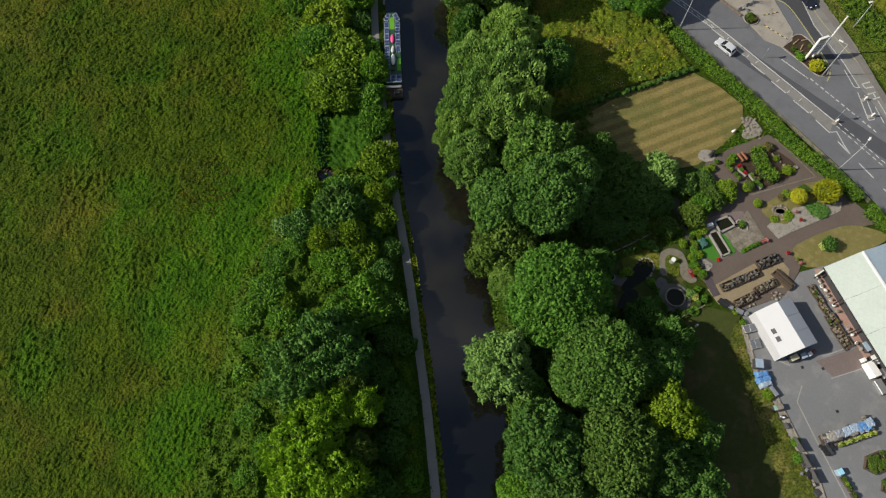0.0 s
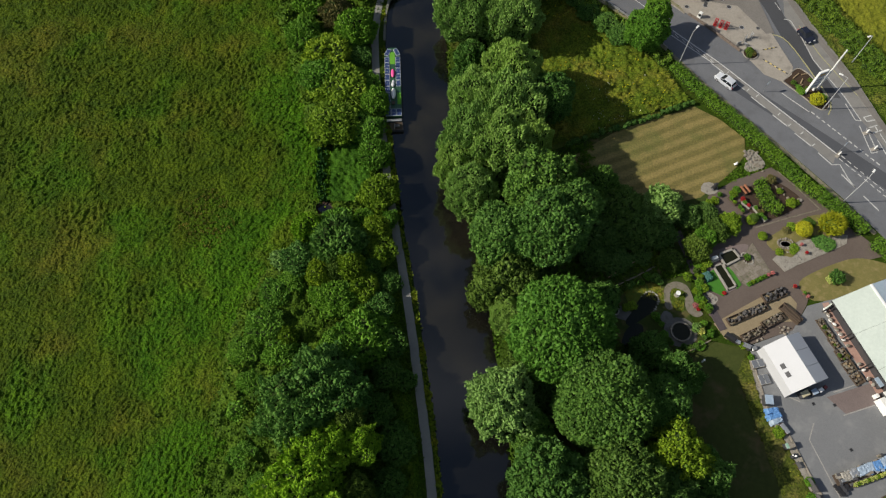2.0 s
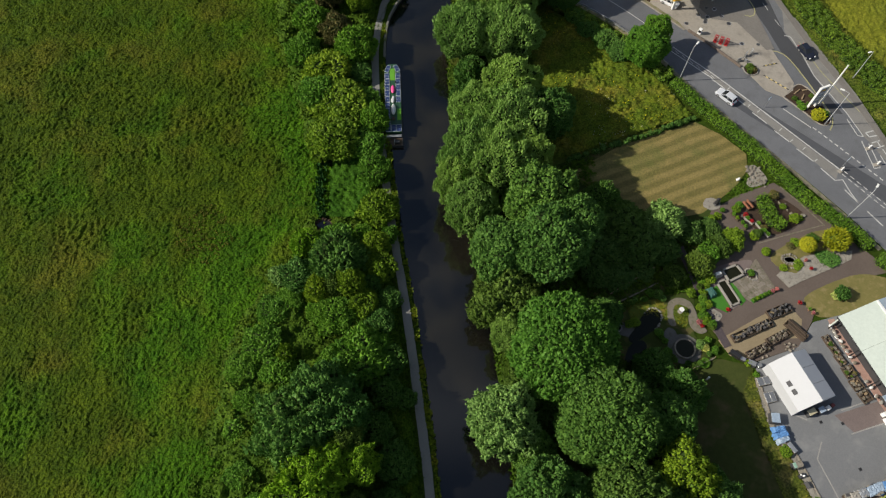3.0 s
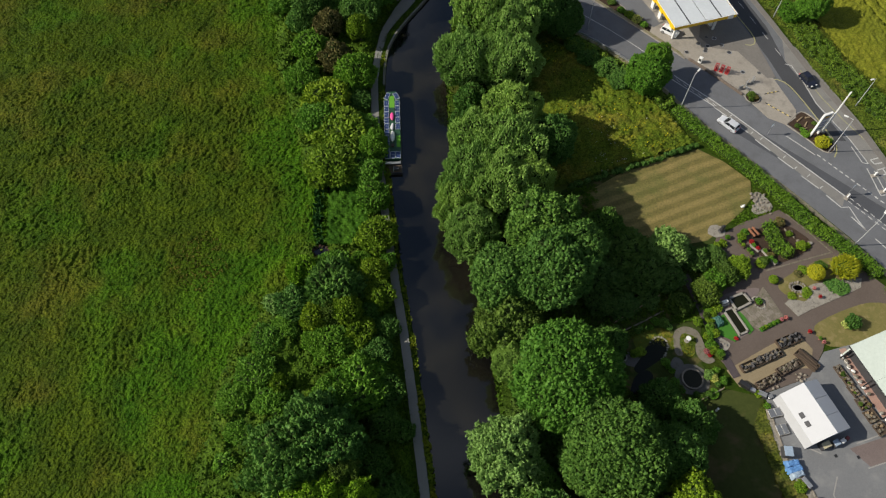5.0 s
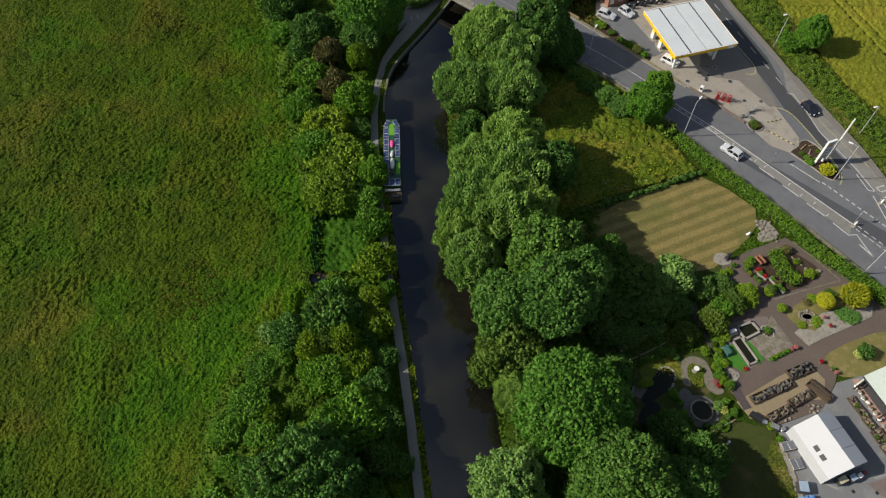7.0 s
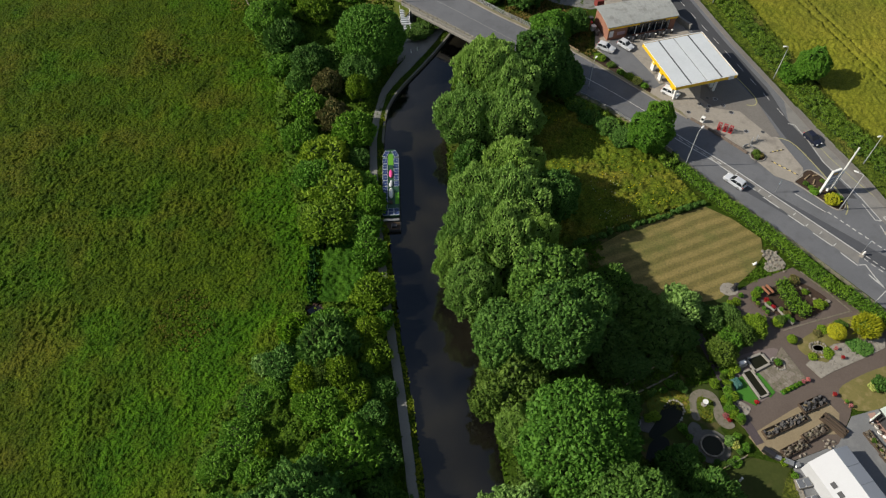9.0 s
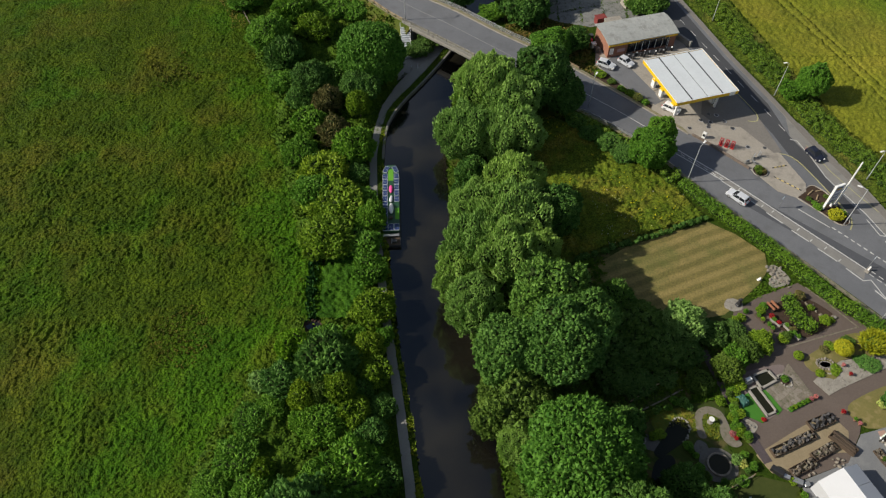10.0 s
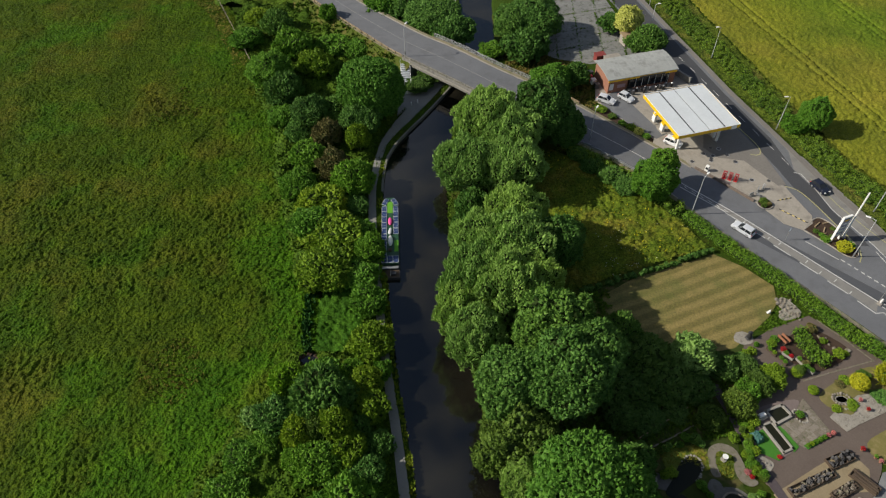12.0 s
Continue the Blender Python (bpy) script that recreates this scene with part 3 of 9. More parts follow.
tree(-11.0, 50.6, 2.2, 3.6, "yellow")
tree(-9.9, 46.8, 2.2, 3.4, "yellow")
tree(-13.1, 52.7, 1.7, 3, "mid2")
tree(-22.8, 45.4, 2.6, 3.6, "blue")
tree(-26.2, 45.7, 1.5, 2.2, "pale")
tree(-19.2, 42.8, 2.2, 4, "yellow")
tree(-14.6, 43.6, 2.2, 5.4, "yellow")
tree(-12.4, 40.7, 2.2, 3.6, "yellow")
tree(-17.1, 43.3, 1.7, 4.5, "olive")
tree(-16.5, 38.6, 2.9, 3.2, "mid2")
tree(-18.8, 39.6, 2.2, 3, "mid2")
tree(-9.8, 37.3, 2.1, 3.2, "blue")
tree(-8.6, 41.7, 1.8, 2.4, "syc")
tree(-11.3, 44.0, 1.3, 3, "syc")
tree(-27.3, 34.4, 2.7, 2.8, "mid2")
tree(-23.6, 32.5, 1.4, 3, "yellow")
tree(-30.1, 30.4, 2.2, 2, "mid2")
tree(-26.6, 39.8, 2.2, 2, "mid2")
tree(-24.0, 41.7, 1.9, 2, "mid2")
tree(-24.7, 29.8, 2.5, 2.6, "mid2")
tree(-28.8, 26.0, 1.8, 1.8, "mid2")
tree(-11.7, 31.7, 4.0, 5.6, "mid2")
tree(-8.2, 31.4, 2.3, 4, "syc")
tree(-15.7, 29.5, 3.1, 6.4, "mid2")
tree(-17.4, 24.4, 4.3, 11.5, "blue")
tree(-20.3, 20.7, 5.1, 11.5, "blue")
tree(-14.5, 22.5, 4.0, 11, "blue")
tree(-18.1, 18.3, 3.4, 9, "blue")
tree(-12.9, 19.5, 2.0, 9.5, "olive")
tree(-9.6, 21.4, 2.2, 4.5, "syc")
tree(-7.0, 16.5, 2.6, 3.4, "syc")
tree(-5.5, 25.8, 1.4, 3, "syc")
tree(-8.0, 26.5, 2.1, 4, "syc")
tree(-16.0, 14.9, 3.3, 10.5, "lime")
tree(-18.4, 10.3, 5.1, 11, "lime")
tree(-14.8, 6.0, 4.2, 10.5, "lime")
tree(-11.5, 15.8, 2.6, 9, "lime")
tree(-22.5, 8.4, 2.6, 6, "lime")
tree(-19.4, 4.0, 4.1, 9, "lime")
tree(-11.4, 9.8, 2.0, 8, "olive")
tree(-7.6, 10.9, 2.2, 3.4, "syc")
tree(-4.3, 6.3, 1.5, 2.6, "mid2")
tree(-8.9, 4.7, 2.5, 6, "syc")
tree(-30.1, 21.6, 1.6, 1.6, "mid2")
tree(-28.5, 14.9, 2.1, 1.8, "mid2")
tree(-26.0, 10.9, 1.8, 1.8, "mid2")
tree(-28.5, 7.0, 1.8, 1.6, "mid2")
tree(-25.5, 19.0, 1.2, 2.4, "blue")
tree(-14.7, 115.4, 6.8, 12.0, "bright")
tree(-36.7, 125.4, 4.6, 7.5, "mid2")
tree(-33.5, 137.1, 4.0, 6, "bright2")
tree(-27.7, 130.5, 3.6, 5, "yellow")
tree(-33.3, 119.6, 3.7, 6, "mid")
tree(-26.3, 111.2, 3.7, 7, "mid")
tree(-28.2, 106.8, 2.5, 4, "blue")
tree(-22.5, 104.6, 2.5, 6, "brown")
tree(-20.1, 96.0, 2.8, 5.5, "brown")
tree(-16.2, 103.0, 2.1, 6.0, "yellow")
tree(-16.3, 92.2, 3.5, 5.5, "mid2")
tree(-25.6, 99.9, 3.1, 4, "mid2")
tree(-26.1, 92.0, 3.2, 4, "bright2")
tree(-21.4, 87.0, 4.0, 4.2, "yellow")
tree(-15.6, 87.4, 2.1, 2.4, "syc")
tree(-21.1, 113.2, 4.0, 4.5, "syc")
tree(-32.5, 113.0, 2.9, 3, "mid2")
tree(-16.2, 109.6, 3.9, 6.8, "syc")
tree(-12.2, 76.0, 2.6, 4, "mid2")
tree(-39.1, 147.8, 3.4, 5, "syc")
tree(-44.8, 152.3, 2.7, 3, "yellow")
tree(-45.5, 142.0, 3.4, 3.5, "mid2")
tree(-25.1, 139.6, 3.8, 3, "mid2")
tree(-19.2, 138.4, 3.2, 3, "mid2")
tree(-27.2, 149.9, 1.9, 5.8, "mid2")
# Shade by the steps is painted with the darker deep leaves.
tree(-5.4, 124.6, 2.7, 2.2, "deep")
tree(-3.0, 128.1, 2.5, 2.4, "deep")
# beyond
tree(-2.6, 149.5, 7.0, 7, "syc")
tree(2.0, 143.1, 4.6, 6, "syc")
tree(-7.4, 153.5, 5.8, 6, "mid")
tree(-12.9, 156.2, 5.3, 6, "mid2")
tree(16.7, 145.1, 5.0, 8, "syc")
tree(21.0, 145.8, 6.2, 9, "syc")
tree(18.5, 136.7, 4.5, 6, "syc")
tree(11.0, 138.0, 2.7, 2.5, "mid2")
tree(22.6, 122.9, 4.2, 6.2, "mid2")
tree(28.7, 126.1, 2.5, 4.6, "mid")
tree(43.0, 146.3, 3.1, 7, "lemon")
tree(40.2, 148.6, 2.9, 4, "syc")
tree(47.1, 140.2, 3.6, 5, "syc")
tree(44.6, 139.9, 2.8, 4, "syc")
tree(72.6, 109.0, 3.0, 7.8, "mid2")
tree(69.9, 109.6, 2.3, 3.5, "mid2")

# ---- leafy hedges, grass and undergrowth ----
def leaf_arrays(rng, p, nrm, leaf, slim, droop=0.0):
    k = len(p)
    nrm = nrm / np.linalg.norm(nrm, axis=1)[:, None]
    t = np.cross(nrm, rng.normal(0, 1, (k, 3)))
    t[:, 2] -= droop
    t /= np.linalg.norm(t, axis=1)[:, None] + 1e-9
    s = np.cross(nrm, t)
    L = leaf * rng.uniform(0.65, 1.35, (k, 1))
    W = L * slim
    return np.stack([p - t * L / 2 + s * W / 2, p + t * L / 2, p - t * L / 2 - s * W / 2], 1).reshape(-1, 3)


def quads_mesh(name, V, material, cores=None):
    F4 = np.arange(len(V)).reshape(-1, 3).tolist()
    if cores is not None:
        n = len(V)
        verts = [V]
        for c in cores:
            verts.append(c)
            F4 += [[q + n for q in f] for f in ICO_F]
            n += len(c)
        V = np.concatenate(verts)
        leaves = len(F4) - len(cores) * len(ICO_F)
    me = bpy.data.meshes.new(name)
    me.from_pydata(V.tolist(), [], F4)
    me.materials.append(material)
    # Bush cores take the same painted shade colour.
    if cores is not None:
        me.materials.append(CORE_SHADE)
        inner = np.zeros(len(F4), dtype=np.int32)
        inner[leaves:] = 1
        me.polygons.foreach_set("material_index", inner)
    me.update()
    return me


def hedge(name, line, width, height, kind, label, per=110, leaf=0.3, seed=3, loose=0.0):
    """A hedge of bushes along a line; each bush is a part."""
    rng = np.random.default_rng(seed)
    root = thing(name, (line[0][0], line[0][1], 0.0), label, "hedge")
    pts = np.array(resample(line, max(3, int(sum(math.dist(a, b) for a, b in zip(line, line[1:])) / 0.85))))
    across = max(1, round(width / 1.1))
    quads, cores = [], []
    for i, q in enumerate(pts):
        d = pts[min(i + 1, len(pts) - 1)] - pts[max(i - 1, 0)]
        d = d / (np.linalg.norm(d) + 1e-9)
        o = np.array([-d[1], d[0]])
        for k in range(across):
            u = (k + 0.5) / across - 0.5
            r = min(0.8, height * 0.55) * (rng.uniform(0.75, 1.2) if loose else rng.uniform(0.95, 1.15))
            h = height * (1 - (0.5 if loose else 0.15) * abs(u)) * rng.uniform(0.8 - loose * 0.5, 1.12 + loose) if loose else height * rng.uniform(0.95, 1.06)
            xy = q[:2] - pts[0][:2] + o * u * width * rng.uniform(0.85, 1.1 + loose) + rng.normal(0, 0.1 + loose * 0.4, 2)
            c = np.array([xy[0], xy[1], max(r * 0.5, h - r)])
            cores.append(ICO_V * r * np.array([0.8, 0.8, 0.75]) + c)
            w = rng.normal(0, 1, (per, 3)) + np.array([0, 0, 0.6])
            w /= np.linalg.norm(w, axis=1)[:, None]
            quads.append(leaf_arrays(rng, c + w * r * rng.uniform(0.75, 1.2, (per, 1)), w + rng.normal(0, 0.5, (per, 3)), leaf, 0.8))
        if i % 5 == 4 or i == len(pts) - 1:
            ob = new("bush", quads_mesh("bush", np.concatenate(quads), LEAVES[kind], cores))
            ob.parent = root
            quads, cores = [], []
    return root


hedge("hedge", [(43.0, 84.9), (44.4, 82.7), (47.3, 78.9), (55.1, 69.1), (58.0, 64.7), (61.3, 59.7), (64.6, 56.6), (68.9, 51.3)], 2.2, 1.5, "clipped", "clipped bright green hedge along the roadside", per=170, leaf=0.2)
hedge("hedge", [(70.6, 48.6), (74, 44), (80, 36)], 2.2, 1.5, "clipped", "clipped bright green hedge beside the pavement", seed=4, per=170, leaf=0.2)
hedge("hedge", [(23, 104.5), (29, 99.2), (34, 95), (38, 90.5), (41.4, 86)], 2.4, 1.8, "hedge", "rough green hedge between field and road", seed=5, loose=0.25)
hedge("hedge", [(22, 68), (31, 71.6), (38, 74.2), (45, 76.9)], 0.9, 0.9, "mid", "low straggling hedge across the grass", seed=6, loose=0.2)
hedge("hedge", [(50, 190), (55.4, 165), (59.4, 150), (64.3, 132.5), (69.0, 115), (74.0, 98.5), (78.7, 89), (83.6, 80), (99, 55)], 4.6, 1.3, "hedge", "broad wild green hedge beside a crop field", per=150, leaf=0.18, seed=7, loose=0.2)


def tuft_field(name, inside, x0, x1, y0, y1, count, blades, size, rise, material, label, category, seed, ground_z, patchy=0.0, whole=False):
    """Many tufts of leaning blades; inside(x, y) says where they grow."""
    rng = np.random.default_rng(seed)
    xy = np.stack([rng.uniform(x0, x1, count), rng.uniform(y0, y1, count)], 1)
    keep = inside(xy[:, 0], xy[:, 1]) if whole else np.array([inside(x, y) for x, y in xy])
    if patchy:
        keep &= np.array([noise.noise((x * 0.55, y * 0.55, seed)) * 0.6 + noise.noise((x * 0.12, y * 0.12, seed)) > patchy - rng.uniform(0, 0.5) for x, y in xy])
    xy = xy[keep]
    n = len(xy)
    z = ground_z(xy[:, 0], xy[:, 1]) if whole else np.array([ground_z(x, y) for x, y in xy])
    grow = np.array([1 + 0.5 * noise.noise((x * 0.25, y * 0.25, seed + 5.0)) for x, y in xy])
    out = []
    for b in range(blades):
        a = rng.uniform(0, 2 * math.pi, n)
        lean = rng.uniform(0.35, 1.0, n) * size * grow
        up = rng.uniform(0.5, 1.2, n) * rise * grow
        base_p = np.stack([xy[:, 0], xy[:, 1], z - 0.05], 1)
        tip = base_p + np.stack([np.cos(a) * lean, np.sin(a) * lean, up], 1)
        side = np.stack([-np.sin(a), np.cos(a), np.zeros(n)], 1) * (size * 0.5 * grow)[:, None]
        out.append(np.stack([base_p + side, tip, base_p - side], 1).reshape(-1, 3))
    ob = new(name, quads_mesh(name, np.concatenate(out), material))
    return tagged(ob, label, category, kind="stuff")


def sward(name, dark, light, dry, scale=0.07, patch=(0.5, 0.72), low=0.55, high=1.22):
    """Grass blades: shade by blade, with broad dry patches over the ground."""
    m, nt, b = base(name, 0.7)
    geo = nt.nodes.new("ShaderNodeNewGeometry")
    col = ramp(nt, geo.outputs["Random Per Island"], [(0.0, dark), (1.0, light)])
    big = noise_node(nt, geo.outputs["Position"], scale, 4)
    col = blend(nt, "MIX", ramp(nt, big, [(patch[0], (0, 0, 0)), (patch[1], (0.85, 0.85, 0.85))]), col, dry)
    shade = noise_node(nt, geo.outputs["Position"], scale * 3.1, 3)
    mark = noise_node(nt, geo.outputs["Position"], scale * 0.9 + 0.03, 6, 0.7)
    col = blend(nt, "MIX", ramp(nt, mark, [(0.53, (0, 0, 0)), (0.66, (0.5, 0.5, 0.5))]), col, tuple(c * k for c, k in zip(dry, (1.06, 0.86, 0.9))))
    col = blend(nt, "MULTIPLY", 1.0, col, ramp(nt, shade, [(0.3, (low, low * 1.1, low * 1.08)), (0.7, (high, high * 0.97, high * 0.85))]))
    nt.links.new(col, b.inputs["Base Color"])
    b.inputs["Specular IOR Level"].default_value = 0.06
    return m


ROUGH_BLADES = sward("rough_blades", (0.07, 0.115, 0.008), (0.14, 0.17, 0.018), (0.21, 0.18, 0.03), 0.11, (0.46, 0.68))
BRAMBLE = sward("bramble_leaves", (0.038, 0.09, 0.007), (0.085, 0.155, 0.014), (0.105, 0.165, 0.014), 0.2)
VERGE = sward("verge_blades", (0.1, 0.16, 0.012), (0.2, 0.27, 0.025), (0.28, 0.3, 0.025), 0.4)

DOCK = sward("dock_leaves", (0.07, 0.082, 0.012), (0.11, 0.105, 0.018), (0.12, 0.1, 0.02), 0.2)
WEED = sward("meadow_weed", (0.022, 0.06, 0.006), (0.05, 0.1, 0.012), (0.06, 0.1, 0.012), 0.2)
BELT_EDGE = [(-40, -36), (10, -35), (23.5, -33), (31, -33), (38, -31), (44, -28), (51, -24), (58, -21.5), (68, -22.5), (76, -25), (85, -27.5), (98, -32), (108, -33), (126, -41), (135, -43), (150, -50), (163, -58), (200, -80)]


tables = {}


def grain(x, y, seed=0):
    """Smooth value noise for arrays, from 0 to 1."""
    if seed not in tables:
        tables[seed] = np.random.default_rng(seed).random((256, 256))
    table = tables[seed]
    i, j = np.floor(x).astype(int), np.floor(y).astype(int)
    u, v = x - i, y - j
    u, v = u * u * (3 - 2 * u), v * v * (3 - 2 * v)
    q = lambda a, b: table[(i + a) % 256, (j + b) % 256]
    return (q(0, 0) * (1 - u) + q(1, 0) * u) * (1 - v) + (q(0, 1) * (1 - u) + q(1, 1) * u) * v


def along(line, y):
    return np.interp(y, [q[0] for q in line], [q[1] for q in line])


def ripple(x, y, fine=1.0, seed=0):
    """Wind-laid tufts: stretched waves whose direction wanders."""
    wx, wy = x + 2.6 * grain(x * 0.2, y * 0.2, seed + 1) + 0.5 * grain(x * 1.1, y * 1.1, seed + 2), y + 2.6 * grain(x * 0.2, y * 0.2, seed + 3) + 0.5 * grain(x * 1.1, y * 1.1, seed + 4)
    u, v = 0.85 * wx - 0.53 * wy, 0.53 * wx + 0.85 * wy
    return 0.75 * np.abs(2 * grain(u * 0.75 * fine, v * 1.25 * fine, seed + 5) - 1) ** 0.8 + 0.3 * np.abs(2 * grain(u * 1.5 * fine + 9, v * 2.3 * fine, seed + 6) - 1)


def bumps(x, y, seed=0):
    """Small rounded tussocks of uneven size."""
    wx, wy = x + 1.6 * grain(x * 0.3, y * 0.3, seed + 1), y + 1.6 * grain(x * 0.3, y * 0.3, seed + 3)
    u, v = 0.85 * wx - 0.53 * wy, 0.53 * wx + 0.85 * wy
    return grain(u * 1.7, v * 2.7, seed + 5) * (0.6 + 0.7 * grain(x * 0.2, y * 0.2, seed + 7)) + 0.3 * grain(u * 3.6, v * 4.6, seed + 6)


def tussocks(x, y, seed=0):
    """Crisp wind-laid tussocks, drawn out along a direction that wanders over the field."""
    wx, wy = x + 0.9 * grain(x * 0.22, y * 0.22, seed + 1) + 0.5 * grain(x * 0.9, y * 0.9, seed + 8), y + 0.9 * grain(x * 0.22, y * 0.22, seed + 3) + 0.5 * grain(x * 0.9, y * 0.9, seed + 9)
    out = 0
    for turn, at, k in ((0.5, 0.0, 5), (1.5, 7.3, 6)):
        c, s = math.cos(turn), math.sin(turn)
        u, v = c * wx + s * wy + at, -s * wx + c * wy
        g = grain(u * 1.9, v * 2.9, seed + k)
        share = np.clip(1.6 * grain(x * 0.13, y * 0.13, seed + 20) - 0.3, 0, 1)
        out = out + np.clip((g - 0.26) / 0.48, 0, 1) ** 1.2 * (share if k == 5 else 1 - share)
    return out


def grass_sheet(name, inside, bounds, height, material, label, category, lushness=None):
    """A closed sheet of grass with real ups and downs; bounds holds (x0, x1, y0, y1, step)."""
    V, Fc, n, rich = [], [], 0, []
    for x0, x1, y0, y1, step in bounds:
        gx, gy = np.meshgrid(np.arange(x0, x1 + step, step), np.arange(y0, y1 + step * 0.5, step))
        rng = np.random.default_rng(int(y0 * 10) % 9973)
        gx, gy = gx + rng.uniform(-0.3, 0.3, gx.shape) * step, gy + np.where((gy > y0 + step / 2) & (gy < y1 - step / 2), rng.uniform(-0.3, 0.3, gx.shape) * step, 0)
        keep = inside(gx, gy)
        V.append(np.stack([gx, gy, height(gx, gy)], 2).reshape(-1, 3))
        if lushness:
            rich.append(lushness(gx, gy).reshape(-1))
        r, c = gx.shape
        idx = np.arange(r * c).reshape(r, c)
        ok = keep[:-1, :-1] & keep[1:, 1:] & keep[1:, :-1] & keep[:-1, 1:]
        Fc.append(np.stack([idx[:-1, :-1][ok], idx[:-1, 1:][ok], idx[1:, 1:][ok], idx[1:, :-1][ok]], 1) + n)
        n += r * c
    V, Fc = np.concatenate(V), np.concatenate(Fc)
    used, back = np.unique(Fc, return_inverse=True)
    me = bpy.data.meshes.new(name)
    me.from_pydata(V[used].tolist(), [], back.reshape(-1, 4).tolist())
    me.polygons.foreach_set("use_smooth", np.ones(len(Fc), dtype=bool))
    if lushness:
        me.attributes.new("lush", "FLOAT", "POINT").data.foreach_set("value", np.concatenate(rich)[used].astype(np.float32))
    me.materials.append(material)
    me.update()
    return tagged(new(name, me), label, category, kind="stuff")


def sheet_grass(name, dark, light, dry, lush_dark=None, lush_light=None, scale=0.07, depth=0.12, grit=1.0, tuft=3.0, relief=0.5):
    m, nt, b = base(name, 0.8)
    pos = nt.nodes.new("ShaderNodeNewGeometry").outputs["Position"]
    fine = noise_node(nt, pos, 2.6, 6, 0.75)
    mid = noise_node(nt, pos, 0.45, 5, 0.65)
    big = noise_node(nt, pos, scale, 5, 0.6)
    both = blend(nt, "MIX", 0.45, mid, fine)
    col = ramp(nt, both, [(0.36, dark), (0.64, light)])
    if lush_dark:
        at = nt.nodes.new("ShaderNodeAttribute")
        at.attribute_name = "lush"
        col = blend(nt, "MIX", at.outputs["Fac"], col, ramp(nt, both, [(0.36, lush_dark), (0.64, lush_light)]))
    col = blend(nt, "MIX", ramp(nt, big, [(0.5, (0, 0, 0)), (0.66, (0.55, 0.55, 0.55))]), col, dry)
    dim = noise_node(nt, pos, scale * 2.3, 4, 0.6)
    col = blend(nt, "MULTIPLY", 1.0, col, ramp(nt, dim, [(0.33, (0.74, 0.8, 0.8)), (0.66, (1.16, 1.12, 1.0))]))
    col = blend(nt, "MULTIPLY", 1.0, col, ramp(nt, noise_node(nt, pos, 3.4, 1, 0.5), [(0.36, (1 - grit * 0.6, 1 - grit * 0.56, 1 - grit * 0.5)), (0.64, (1 + grit * 0.8, 1 + grit * 0.7, 1 + grit * 0.6))]))
    nt.links.new(col, b.inputs["Base Color"])
    b.inputs["Specular IOR Level"].default_value = 0.08
    bump(nt, b, noise_node(nt, pos, tuft, 2, 0.55), relief, depth * 0.5)
    return m


clear = lambda x, y: (x + 19.9) ** 2 + (y - 55.4) ** 2 > 1.9
level = np.vectorize(lambda x, y: ground_height(x, y))
SWARD = sheet_grass("meadow_sward", (0.022, 0.047, 0.0015), (0.061, 0.093, 0.0032), (0.092, 0.085, 0.009), (0.02, 0.066, 0.0018), (0.054, 0.128, 0.0038), depth=1.3, grit=0.5, tuft=2.3, relief=0.9)
thick = lambda x, y: np.clip((0.62 * grain(x * 0.1, y * 0.08, 73) + 0.38 * grain(x * 0.33, y * 0.28, 74) - 0.5) * 4.5, 0, 1)
near_belt = lambda x, y: np.clip((x - along(BELT_EDGE, y) + 15 + 14 * (grain(x * 0.07, y * 0.06, 71) - 0.5) + 5 * (grain(x * 0.3, y * 0.3, 72) - 0.5)) / 7, 0, 1)
lush = lambda x, y: np.maximum(near_belt(x, y) * (0.25 + 0.75 * np.clip((118 - y) / 40, 0, 1)), 0.75 * thick(x, y))
trail = lambda x, y: np.exp(-((x - along(BELT_EDGE, y) + 3.4 + 1.6 * grain(x * 0 + 2, y * 0.08, 75)) / 0.5) ** 2) * np.clip((y - 18) / 8, 0, 1) * np.clip((56 - y) / 8, 0, 1)
meadow_z = lambda x, y: level(x, y) + 0.1 + (0.24 + 0.1 * np.clip((y - 30) / 40, 0, 1) + 0.05 * thick(x, y)) * tussocks(x, y, 80) * (1 - 0.8 * trail(x, y)) + 0.3 * grain(x * 0.3, y * 0.3, 90) ** 2
grass_sheet("meadow_grass", lambda x, y: clear(x, y) & (x < along(BELT_EDGE, y) + 2.8) & (np.abs(x) < 68 + 0.34 * np.maximum(y, 0)), [(-82, -17, 0, 44, 0.165), (-92, -17, 44, 90, 0.19), (-106, -22, 90, 130, 0.28), (-125, -34, 130, 182, 0.42)], meadow_z, SWARD, "long uneven wind-laid green meadow grass", "grass", lush)
tuft_field("grass_tufts", lambda x, y: x < along(BELT_EDGE, y) + 2.5, -100, -18, -4, 180, 30000, 2, 0.34, 0.12, sward("tuft_blades", (0.03, 0.065, 0.003), (0.07, 0.115, 0.007), (0.075, 0.1, 0.008)), "scattered taller tufts in the meadow grass", "grass", 31, lambda x, y: meadow_z(x, y), whole=True)
tuft_field("dock_patch", lambda x, y: ((x + 39.5) ** 2 / 16 + (y - 54) ** 2 / 30 < 0.5 + 1.5 * grain(x * 0.4, y * 0.4, 6)) | ((x + 56) ** 2 / 20 + (y - 118) ** 2 / 40 < 0.3 + 1.5 * grain(x * 0.4, y * 0.4, 6)), -63, -32, 44, 126, 7000, 4, 0.36, 0.26, DOCK, "brownish patch of seeding docks in the meadow", "weeds", 44, lambda x, y: meadow_z(x, y) - 0.02, patchy=0.0, whole=True)
